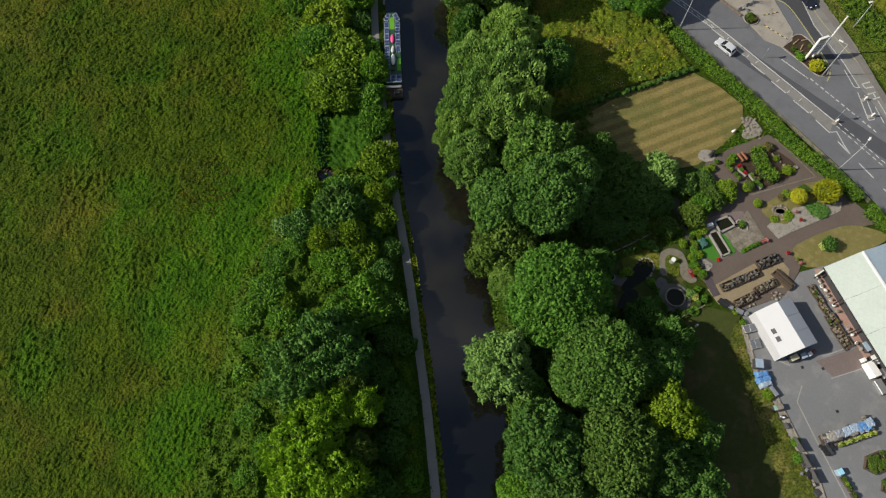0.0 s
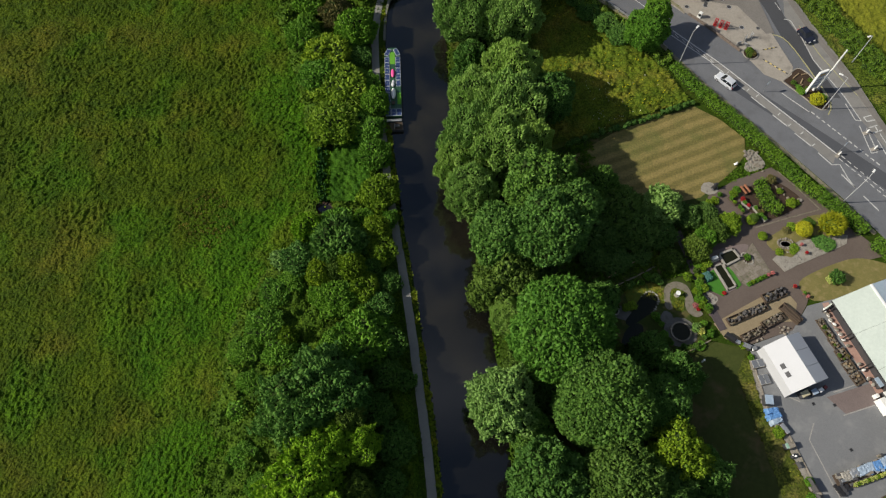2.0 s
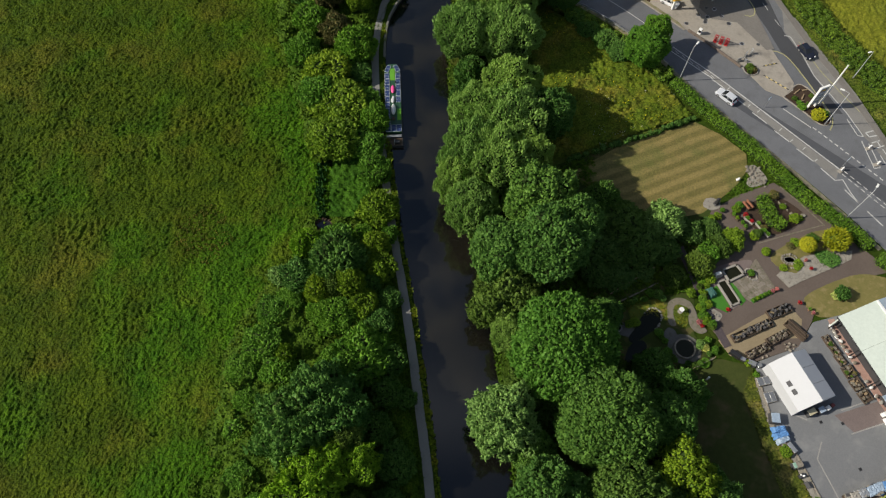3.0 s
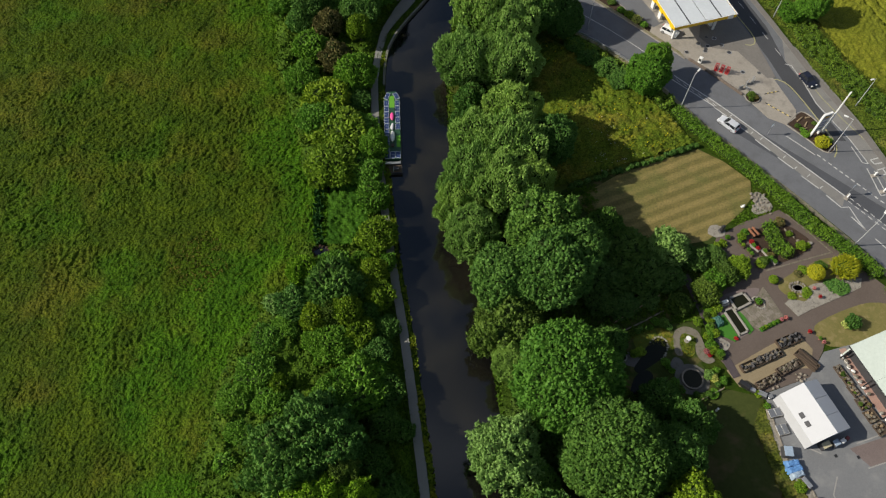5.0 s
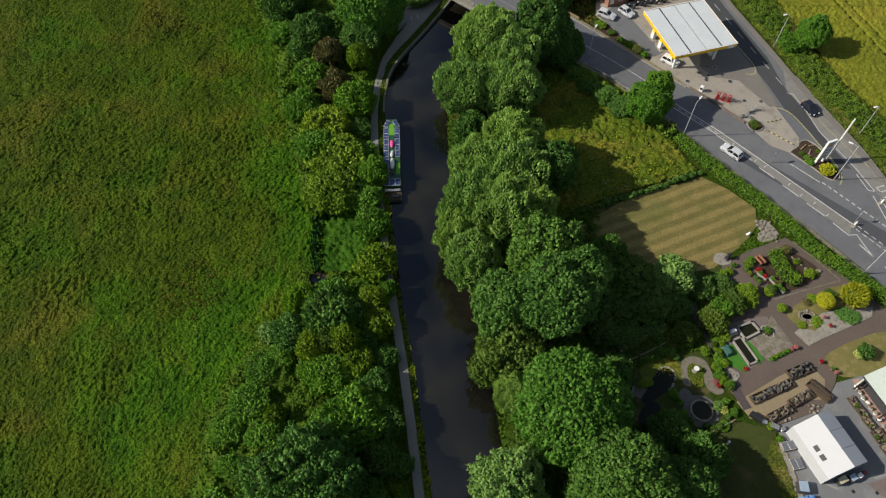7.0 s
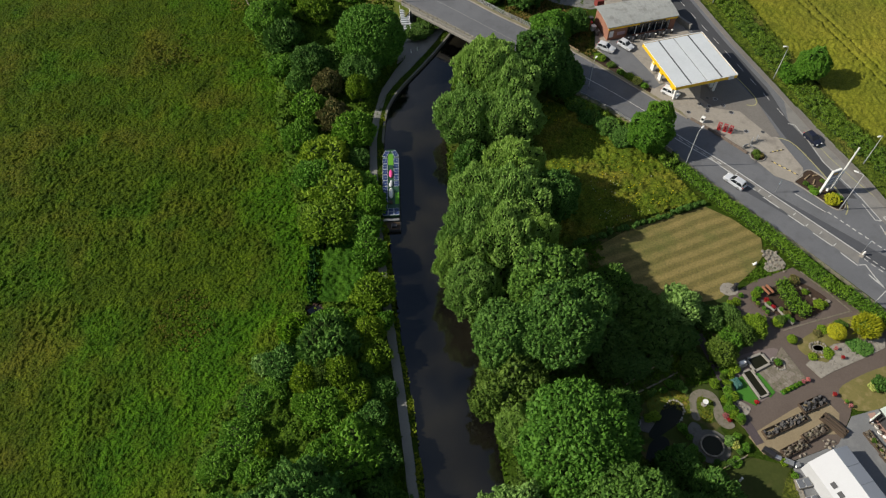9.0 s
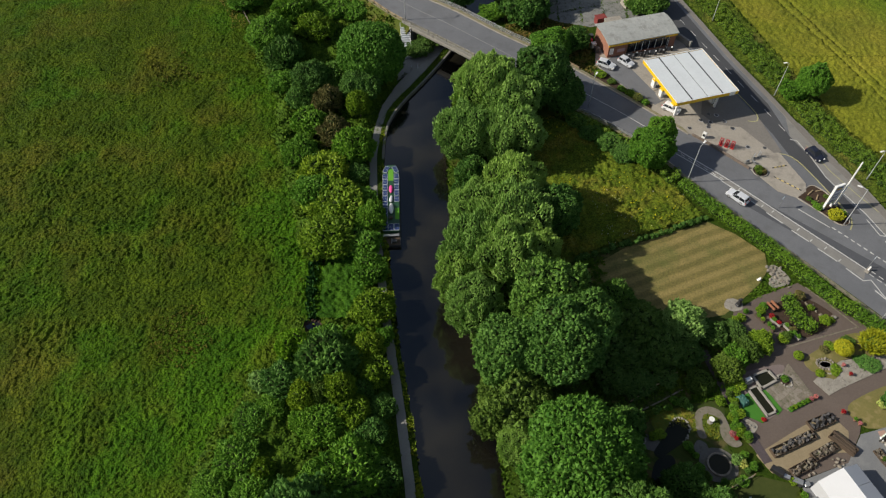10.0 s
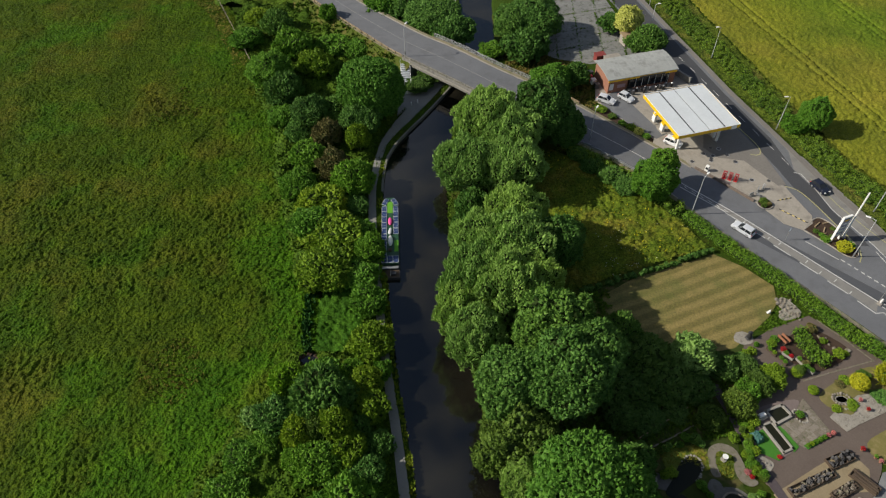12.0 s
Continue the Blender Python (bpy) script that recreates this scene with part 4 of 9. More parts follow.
tuft_field("meadow_weeds", lambda x, y: (x < along(BELT_EDGE, y) - 3) & (np.abs(x) < 66 + 0.32 * np.maximum(y, 0)), -118, -24, -4, 178, 900, 5, 0.55, 0.4, WEED, "dark coarse weed clumps scattered in the meadow", "weeds", 45, lambda x, y: meadow_z(x, y) - 0.05, patchy=0.68, whole=True)
straw_in = lambda x, y: (x < along([(136, -44), (163.4, -57.1), (180, -65)], y) - 0.5) & (x > along([(136, -44), (163.4, -57.1), (180, -65)], y) - 9 * grain(x * 0.12, y * 0.12, 25) - 0.14 * (y - 132))
tuft_field("straw_grass", straw_in, -85, -42, 133, 181, 16000, 3, 0.42, 0.2, sward("straw_blades", (0.12, 0.125, 0.02), (0.18, 0.17, 0.035), (0.2, 0.175, 0.045), 0.2), "dry straw-coloured grass along a field fence", "grass", 47, lambda x, y: meadow_z(x, y), patchy=-0.25, whole=True)
bramble_z = lambda x, y: 0.5 * level(x, y) - 0.1 + np.clip((x - along(BELT_EDGE, y) + 1.5) / 3, 0, 1) * np.clip((along(TOWPATH, y) - 1.2 - x) / 1.5, 0, 1) * (0.05 + 1.5 * grain(x * 0.36, y * 0.36, 61) ** 2.2 + 1.1 * grain(x * 0.95, y * 0.95, 62) ** 1.8 + 0.45 * grain(x * 2.6, y * 2.6, 63))
bramble_in = lambda x, y: clear(x, y) & (x > along(BELT_EDGE, y) - 1.2 + 2.4 * (grain(x * 0.5, y * 0.5, 64) - 0.5)) & (x < along(TOWPATH, y) - 1.0) & ~((y > 116) & (y < 132) & (x > -11)) & ~((x > -25) & (x < -12.6) & (y > 56.5) & (y < 70.5))
grass_sheet("bramble_bank", bramble_in, [(-40, 0, -12, 60, 0.26), (-40, -8, 60, 112, 0.34), (-50, -8, 112, 160, 0.5), (-74, -30, 160, 184, 0.6)], bramble_z, sheet_grass("bramble_cover", (0.026, 0.06, 0.005), (0.058, 0.108, 0.009), (0.075, 0.1, 0.011), scale=0.12, depth=0.6, grit=0.7, tuft=2.2, relief=0.8), "tangled mounds of bramble and nettle under the belt", "undergrowth")
tuft_field("undergrowth", bramble_in, -50, 0, -12, 160, 32000, 5, 0.42, 0.3, BRAMBLE, "leafy green bramble and nettle shoots", "undergrowth", 32, lambda x, y: bramble_z(x, y), whole=True)
nettle_in = lambda x, y: clear(x, y) & (x > -19.6 + 1.2 * (grain(x * 0.6, y * 0.6, 15) - 0.5)) & (x < -12.2 + 2 * (grain(x * 0.5, y * 0.5, 16) - 0.5)) & (y > 56.3) & (y < 69.5 + 2 * (grain(x * 0.4, y * 0.4, 17) - 0.5))
grass_sheet("nettle_patch", nettle_in, [(-21, -12, 55, 71, 0.22)], lambda x, y: level(x, y) + 0.55 + 0.7 * bumps(x, y, 120), sheet_grass("nettle_cover", (0.018, 0.062, 0.004), (0.04, 0.1, 0.007), (0.036, 0.09, 0.007), scale=0.2, depth=0.5, grit=0.5, tuft=2.6, relief=0.8), "dense emerald nettle patch beside the drinking pool", "nettles")
tuft_field("rush_row", lambda x, y: clear(x, y) & (np.abs(x + 20.6 + 0.04 * (y - 57) + 1.2 * (grain(x * 0 + 3, y * 0.25, 18) - 0.5)) < 0.75), -24, -17, 56, 76, 900, 7, 0.42, 0.75, sward("rush_leaves", (0.024, 0.085, 0.02), (0.05, 0.14, 0.035), (0.045, 0.12, 0.03), 0.3), "row of tall dark blue-green rushes in the meadow edge", "rushes", 52, lambda x, y: level(x, y) + 0.25, whole=True)
tuft_field("bank_plants", lambda x, y: lerp_at(TOWPATH, y) + 0.75 < x < lerp_at(BANK_WEST, y) + 0.1, -14, 4, -12, 100, 30000, 4, 0.34, 0.34, VERGE, "yellow-green grass verge along the canal edge", "grass", 33, lambda x, y: -0.05, patchy=-0.2)
# Round the bend, darker blades than VERGE paint in the tree shade.
tuft_field("bank_plants", lambda x, y: lerp_at(BANK_WEST, y) - 1.9 < x < lerp_at(BANK_WEST, y) - 0.1, -13, 3, 98, 128, 6000, 4, 0.24, 0.18, BRAMBLE, "towpath grass edge in a duller green painted for tree shade", "grass", 34, lambda x, y: -0.03)
tuft_field("path_grass", lambda x, y: lerp_at(TOWPATH, y) - 1.5 < x < lerp_at(TOWPATH, y) - 0.65, -16, 1, -12, 118, 14000, 4, 0.34, 0.3, BRAMBLE, "short green grass beside the towpath", "grass", 34, lambda x, y: -0.08)


def in_poly(poly):
    p = np.array(poly)

    def test(x, y):
        c = False
        j = len(p) - 1
        for i in range(len(p)):
            if (p[i][1] > y) != (p[j][1] > y) and x < (p[j][0] - p[i][0]) * (y - p[i][1]) / (p[j][1] - p[i][1]) + p[i][0]:
                c = not c
            j = i
        return c
    return test


rough_area = in_poly([(14, 107), (24, 101.5), (31, 97.5), (41, 84.5), (45, 77.5), (31, 72.4), (17.5, 67), (13, 80)])
rough_z = lambda x, y: 0.06 + 0.8 * ripple(x, y, 1.3, 33) + 0.3 * grain(x * 0.5, y * 0.5, 34) ** 2
grass_sheet("field_grass", np.vectorize(rough_area), [(12, 47, 65, 109, 0.27)], rough_z, sheet_grass("field_sward", (0.05, 0.09, 0.007), (0.11, 0.14, 0.014), (0.21, 0.16, 0.03), scale=0.13, depth=0.5, grit=0.6, tuft=2.6, relief=0.8), "tall green and straw-yellow field grass", "grass")
tuft_field("yellow_flowers", np.vectorize(rough_area), 20, 46, 74, 104, 420, 5, 0.2, 0.3, sward("yellow_petals", (0.36, 0.34, 0.01), (0.5, 0.45, 0.03), (0.45, 0.4, 0.03), 0.3), "clumps of yellow wild flowers in the field", "flowers", 53, lambda x, y: rough_z(x, y) + 0.1, patchy=0.35, whole=True)
tuft_field("white_flowers", np.vectorize(rough_area), 26, 46, 71, 84, 260, 5, 0.14, 0.25, sward("pale_petals", (0.4, 0.42, 0.34), (0.6, 0.6, 0.52), (0.5, 0.5, 0.4), 0.3), "pale heads of cow parsley in the field", "flowers", 54, lambda x, y: rough_z(x, y) + 0.15, patchy=0.3, whole=True)
tuft_field("field_tufts", np.vectorize(rough_area), 13, 46, 66, 108, 2600, 3, 0.34, 0.2, ROUGH_BLADES, "tufts of tall straw-yellow field grass", "grass", 35, lambda x, y: rough_z(x, y), whole=True)
crop_in = lambda x, y: (x > along([(55, 102), (80, 87), (89.5, 82), (98.5, 77.5), (115, 73), (132.5, 68.8), (150, 64.5), (190, 55)], y)) & (x < 42 + 0.74 * (y + 15))
tram_v = lambda x, y: ((x * 0.957 + y * 0.288 - 115.3) % 24 < 0.42) | ((x * 0.957 + y * 0.288 - 117.5) % 24 < 0.42)
crop_z = lambda x, y: 0.05 + np.where(tram_v(x, y), 0.0, 0.55) + 0.3 * tussocks(x * 1.1, y * 1.1, 155) + 0.25 * grain(x * 0.08, y * 0.08, 59)
crop_rich = lambda x, y: np.clip((x * 0.957 + y * 0.288 - 121 + 9 * (grain(x * 0.05, y * 0.05, 57) - 0.5) + 3 * (grain(x * 0.4, y * 0.15, 58) - 0.5)) / 14, 0, 1)
grass_sheet("crop_plants", crop_in, [(62, 106, 66, 122, 0.26), (50, 118, 122, 178, 0.34)], crop_z, sheet_grass("crop_sward", (0.112, 0.132, 0.012), (0.175, 0.184, 0.022), (0.195, 0.172, 0.027), (0.072, 0.122, 0.009), (0.118, 0.168, 0.016), scale=0.035, depth=0.5, grit=0.35, tuft=2.6, relief=0.8), "dense ripening yellow-green crop with wheel tracks", "crop", crop_rich)
lane_edge = [(70, 79.6), (84, 75.2), (95, 71.0), (108, 67.0), (123, 62.0), (146, 55.5), (185, 45.0)]
grass_sheet("verge_grass", lambda x, y: (x > along(lane_edge, y) + 0.05) & (x < along([(55, 102), (80, 87), (89.5, 82), (98.5, 77.5), (115, 73), (132.5, 68.8), (150, 64.5), (190, 55)], y) + 0.6), [(44, 96, 60, 185, 0.32)], lambda x, y: 0.1 + 0.5 * ripple(x, y, 1.4, 66), sheet_grass("verge_sward", (0.04, 0.068, 0.007), (0.08, 0.11, 0.016), (0.12, 0.105, 0.03), scale=0.15), "rough green verge grass between pavement and hedge", "grass")
shrubbery_area = in_poly([(13, 66), (17.5, 66.2), (26, 69), (27, 60), (36, 55), (43, 56), (40, 45), (38.8, 43), (34, 42.5), (28, 40.5), (26, 33), (30, 29.5), (24, 26.5), (13, 28), (10, 40), (8, 55)])
tuft_field("shrubbery_floor", shrubbery_area, 8, 44, 26, 70, 9000, 5, 0.5, 0.4, BRAMBLE, "shaded green plants under the garden trees", "undergrowth", 37, lambda x, y: 0.0, patchy=-0.1)
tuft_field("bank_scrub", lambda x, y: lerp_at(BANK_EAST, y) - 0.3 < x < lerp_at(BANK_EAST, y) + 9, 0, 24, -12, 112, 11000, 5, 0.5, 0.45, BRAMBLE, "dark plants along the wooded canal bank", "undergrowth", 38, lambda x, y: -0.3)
paddock_edge = in_poly([(46.3, 31), (46.6, 26), (47.2, 21.3), (49.3, 17.2), (50.7, 12.6), (52.4, 7.4), (53.6, 3.6), (55, -4), (49.5, -4), (47.6, 7), (46.4, 14), (45.2, 20), (44, 27)])
grass_sheet("yard_edge_grass", np.vectorize(paddock_edge), [(43, 56, -4, 32, 0.22)], lambda x, y: 0.07 + 0.2 * ripple(x, y, 1.6, 37), sheet_grass("edge_sward", (0.045, 0.066, 0.009), (0.1, 0.112, 0.022), (0.18, 0.145, 0.055), scale=0.3, grit=0.6), "rough green and straw grass along the yard edge", "grass")
tuft_field("edge_tufts", paddock_edge, 43, 56, -4, 32, 700, 4, 0.34, 0.35, ROUGH_BLADES, "tall tufts in the grass along the yard edge", "grass", 39, lambda x, y: 0.04, patchy=-0.1)

kerb_line = resample([(43.1, 89.0), (48.6, 81.2), (60.0, 67.1), (67.3, 57.4), (71.6, 50.8)], 40)
strip = []
for i, (x, y) in enumerate(kerb_line):
    ax, ay = kerb_line[max(i - 1, 0)]
    bx, by = kerb_line[min(i + 1, 39)]
    d = math.hypot(bx - ax, by - ay)
    strip.append((x, y, x + (by - ay) / d * (0.75 + 0.2 * noise.noise((x * 0.5, y * 0.5, 3.0))), y - (bx - ax) / d * 0.75))
tagged(part("verge_strip", ribbon(bmesh.new(), [(q[0], q[1], 0.07) for q in strip], [(q[2], q[3], 0.07) for q in strip], 0.3), surface("tan_verge", (0.13, 0.12, 0.075), (0.24, 0.215, 0.15), 0.4, 4.0, (0.085, 0.1, 0.03), relief=0.3, depth=0.03)), "worn tan verge between hedge and road", "verge", kind="structure")
verge_area = in_poly([(41, 86), (43.4, 87), (48.2, 80.9), (59.7, 67.0), (67.1, 57.4), (69.8, 52), (66, 53), (61.5, 57.5), (56.7, 63.5), (53.6, 69.5), (50.4, 73.4), (46, 77)])
tuft_field("hedge_bottom_grass", verge_area, 40, 71, 51, 88, 3600, 4, 0.3, 0.2, BRAMBLE, "green and straw grass at the foot of the hedge", "grass", 42, lambda x, y: 0.0)
plot = in_poly([(53.4, 69), (52.9, 66.2), (50.8, 63.6), (48, 61.2), (49, 60.4), (56.4, 63.4)])
tuft_field("rockery_grass", plot, 47, 57, 60, 70, 1200, 4, 0.3, 0.2, BRAMBLE, "green grass round the rockery", "grass", 43, lambda x, y: 0.0)

# ---- paints, metals, glass ----
def paint(name, col, rough=0.45, metal=0.0, wear=0.12):
    dark = tuple(c * (1 - wear) for c in col)
    light = tuple(min(1.0, c * (1 + wear)) for c in col)
    return surface(name, dark, light, 0.6, 7.0, rough=rough, relief=0.04, depth=0.005, local=True, metal=metal)


WHITE = paint("white_paint", (0.78, 0.78, 0.76), 0.4)
WHITE_LINE = surface("worn_white_line", (0.3, 0.3, 0.29), (0.62, 0.62, 0.6), 0.5, 7.0, rough=0.7, relief=0.05)
YELLOW_LINE = surface("worn_yellow_line", (0.26, 0.25, 0.12), (0.42, 0.39, 0.19), 0.5, 7.0, rough=0.7, relief=0.05)
YELLOW = paint("yellow_fascia", (0.82, 0.5, 0.01), 0.4)
RED = paint("red_paint", (0.6, 0.03, 0.03), 0.4)
BLACK = paint("black_plastic", (0.02, 0.02, 0.022), 0.5)
DARK_GREY = paint("dark_grey_metal", (0.07, 0.07, 0.075), 0.5, 0.3)
GREY = paint("grey_metal", (0.32, 0.33, 0.34), 0.45, 0.5)
STEEL = paint("galvanised_steel", (0.5, 0.51, 0.52), 0.4, 0.7)
GREEN = paint("boat_green", (0.02, 0.07, 0.035), 0.45)
LIME = paint("lime_matting", (0.10, 0.30, 0.02), 0.9)
PINK = paint("pink_plastic", (0.75, 0.08, 0.30), 0.4)
BLUE = paint("blue_tarpaulin", (0.10, 0.24, 0.5), 0.6, wear=0.25)
PALE_BLUE = paint("pale_blue_plastic", (0.3, 0.38, 0.48), 0.5, wear=0.25)
TAN = paint("tan_timber", (0.3, 0.22, 0.13), 0.8)
DARK_WOOD = paint("dark_timber", (0.075, 0.052, 0.035), 0.8, wear=0.35)
ROOF_SHEET = surface("roof_sheeting", (0.46, 0.52, 0.47), (0.6, 0.66, 0.6), 0.25, 2.5, rough=0.55, relief=0.05)
BLUE_SHEET = surface("blue_roof_sheeting", (0.34, 0.42, 0.48), (0.44, 0.53, 0.6), 0.25, 2.5, rough=0.5, relief=0.05)
CANOPY_SHEET = surface("canopy_sheeting", (0.5, 0.53, 0.55), (0.62, 0.655, 0.68), 0.4, 2.5, (0.56, 0.59, 0.61), rough=0.5, relief=0.05)
SHOP_SHEET = surface("weathered_roof", (0.25, 0.26, 0.25), (0.36, 0.37, 0.355), 0.25, 2.0, (0.2, 0.2, 0.19), rough=0.65, relief=0.05)
CANVAS = paint("marquee_canvas", (0.52, 0.53, 0.555), 0.6, wear=0.05)
BRICK = surface("red_brick", (0.22, 0.095, 0.06), (0.34, 0.165, 0.11), 0.8, 5.0, relief=0.3, depth=0.01)
PINK_PAVING = surface("pink_paving", (0.30, 0.18, 0.15), (0.42, 0.27, 0.22), 0.5, 4.0, relief=0.1)
BROWN_PAVING = surface("brown_block_paving", (0.13, 0.10, 0.095), (0.2, 0.16, 0.15), 0.4, 5.0, relief=0.1)
GLASS, nt, b = base("dark_glass", 0.08)
b.inputs["Base Color"].default_value = (0.015, 0.018, 0.022, 1)
CELLS, nt, b = base("solar_cells", 0.16)
vec = nt.nodes.new("ShaderNodeTexCoord").outputs["Object"]
nt.links.new(ramp(nt, noise_node(nt, vec, 3.0, 3), [(0.3, (0.02, 0.035, 0.10)), (0.7, (0.045, 0.07, 0.17))]), b.inputs["Base Color"])

def rock(bm, x, y, z, r, seed, tall=0.7):
    rr = random.Random(seed)
    m = pose(x, y, z, rr.uniform(-25, 25), rr.uniform(-25, 25), rr.uniform(0, 360)) @ Matrix.Diagonal((r * rr.uniform(0.7, 1.2), r * rr.uniform(0.6, 1.0), r * tall * rr.uniform(0.7, 1.3), 1))
    for v in bmesh.ops.create_icosphere(bm, subdivisions=1, radius=1, matrix=m)["verts"]:
        v.co += Vector((rr.uniform(-1, 1), rr.uniform(-1, 1), rr.uniform(-1, 1))) * r * 0.2
    return bm


# ---- road markings ----
solid = resample([(36, 103.4), (44.5, 93.8), (51.2, 87.0), (60, 76.6), (69.0, 65.9)], 30)
strokes("road_line", [(a[:2], b[:2]) for a, b in zip(solid[6:], solid[7:])], 0.22, 0.034, WHITE_LINE, "worn white painted road line", "road marking")
strokes("road_line", [((50.1, 86.4), (52.1, 84.1)), ((53.1, 82.5), (55.2, 80.2)), ((56.1, 78.6), (58.2, 76.1)), ((59.2, 74.6), (61.3, 72.1)), ((62.3, 70.6), (64.6, 67.9)), ((65.5, 66.5), (67.4, 63.9)), ((68.5, 62.1), (70.2, 59.4)), ((71.2, 57.8), (73, 55)), ((74.2, 53), (75.8, 50.4))], 0.2, 0.034, WHITE_LINE, "worn white painted road line", "road marking")
strokes("road_line", [((52.6, 83.9), (53.1, 84.4)), ((55.6, 79.9), (56.1, 80.4)), ((57.0, 78.6), (57.6, 79.1)), ((60.1, 74.5), (60.7, 75.0)), ((61.5, 72.1), (62.1, 72.6)), ((63.3, 70.4), (63.9, 70.9)), ((64.8, 67.9), (65.4, 68.4)), ((67.5, 64.0), (68.7, 64.1)), ((68.7, 64.1), (69.4, 61.4)), ((69.4, 61.4), (70.2, 59.4))], 0.16, 0.034, WHITE_LINE, "worn white painted road line", "road marking")
strokes("road_line", [((61.9, 79.4), (65.9, 75.2)), ((36.2, 100.6), (44.2, 92.6)), ((44.2, 92.6), (50.3, 86.5))], 0.18, 0.034, WHITE_LINE, "worn white painted road line", "road marking")
strokes("road_line", [((44.4 + i * 1.15, 93.4 - i * 1.22), (44.9 + i * 1.15, 92.5 - i * 1.2)) for i in range(6)], 0.12, 0.034, WHITE_LINE, "worn white painted road line", "road marking")


def dashes(a, b, n, fill):
    a, b = Vector(a), Vector(b)
    return [(a.lerp(b, i / n), a.lerp(b, (i + fill) / n)) for i in range(n)]


strokes("road_line", dashes((66.3, 75.2), (75.9, 63.6), 13, 0.6), 0.22, 0.034, WHITE_LINE, "worn white painted road line", "road marking")
strokes("road_line", dashes((69.4, 65.9), (76, 57.4), 8, 0.6) + dashes((68.9, 65.3), (75.4, 57.0), 8, 0.6), 0.16, 0.034, WHITE_LINE, "worn white painted road line", "road marking")
strokes("road_line", dashes((53.6, 137), (66.6, 97), 9, 0.45), 0.12, 0.034, WHITE_LINE, "worn white painted road line", "road marking")
strokes("road_line", [((67.2, 96.8), (68.4, 92.5)), ((68.4, 92.5), (69.4, 87.1)), ((69.4, 87.1), (73.1, 78.6)), ((73.1, 78.6), (74.8, 73.2)), ((72.9, 77.0), (73.8, 73.4)), ((73.8, 73.4), (74.7, 73.2)), ((66.0, 97.2), (67.2, 96.8)),
        ((74.2, 72.2), (74.8, 66.4)), ((75.3, 71.6), (75.9, 66.6)), ((74.8, 66.4), (75.9, 66.6)), ((77.4, 70.5), (78.6, 66.0)), ((76.6, 69.2), (77.4, 65.8))], 0.16, 0.034, WHITE_LINE, "worn white painted road line", "road marking")
strokes("road_letter_bar", [((75.4, 74.0), (77.3, 74.6)), ((75.8, 73.1), (77.6, 73.5)), ((75.4, 74.0), (75.8, 73.1)), ((75.9, 71.8), (77.4, 72.3)), ((76.2, 70.6), (78.1, 71.3)), ((76.9, 72.2), (77.2, 71.0))], 0.22, 0.034, WHITE_LINE, "worn white road lettering reduced to bars", "road marking")
yel = resample([(62.4, 93.3), (64.2, 93.6), (65.4, 92.2), (67.4, 87), (69.6, 80.4), (70.6, 77.6), (70.3, 75.4), (69.2, 74.6)], 16)
strokes("yellow_line", [(a[:2], b[:2]) for a, b in zip(yel, yel[1:])], 0.22, 0.036, YELLOW_LINE, "faded yellow painted road line", "road marking")
yel = resample([(58.6, 113), (60.0, 109.6), (61.9, 104.3), (61.9, 102.4), (60.6, 101.5), (59.4, 102.4)], 12)
strokes("yellow_line", [(a[:2], b[:2]) for a, b in zip(yel, yel[1:])], 0.2, 0.115, YELLOW_LINE, "faded yellow painted road line", "road marking")
strokes("yellow_line", [((68.6, 95.5), (70.8, 88.5)), ((70.8, 88.5), (73.6, 82.5)), ((73.6, 82.5), (76.7, 76.8)), ((76.7, 76.8), (78.0, 73.4))], 0.14, 0.036, YELLOW_LINE, "faded yellow painted road line", "road marking")
JOINT_LINE = surface("faint_road_line", (0.17, 0.17, 0.168), (0.27, 0.27, 0.265), 0.5, 7.0, rough=0.7, relief=0.05)
cl = [((Vector(a) + Vector(b)) / 2 + Vector((0, 0, 0.012))) for a, b in zip(west, east)]
for i in range(6, 56):
    d = (cl[i + 1] - cl[i])
    o = Vector((-d.y, d.x, 0)).normalized() * 0.07
    e = cl[i].lerp(cl[i + 1], 0.96)
    bm = ribbon(bmesh.new(), [tuple(cl[i] + o), tuple(e + o)], [tuple(cl[i] - o), tuple(e - o)], 0.008)
    tagged(part("road_line", bm, WHITE_LINE if i > 42 else JOINT_LINE), "worn white painted road line", "road marking", group="worn white painted road line", kind="structure")

MEDIAN = surface("tan_surfacing", (0.16, 0.155, 0.145), (0.245, 0.236, 0.22), 0.2, 6.0, (0.15, 0.145, 0.14), relief=0.1, depth=0.01)
plate("road_median", [(46.8, 90.9), (51.2, 86.7), (60, 76.3), (68.6, 66.1), (67.6, 64.2), (62.4, 70.8), (56.1, 78.9), (50.2, 86.6)], 0.026, MEDIAN, "tan hatched strip along the road middle", "road", depth=0.02)
plate("lay_by", [(66.3, 98.0), (68.4, 92.4), (69.5, 87), (73.2, 78.6), (74.9, 73.2), (78.2, 66), (80.8, 66), (79.2, 71), (76.2, 82.5), (72.0, 94), (69.4, 101.5), (67.2, 104)], 0.028, MEDIAN, "pale tan surfaced roadside strip", "road", depth=0.02)
FRESH = surface("fresh_asphalt", (0.038, 0.04, 0.045), (0.065, 0.067, 0.074), 0.15, 8.0, relief=0.12, depth=0.01)
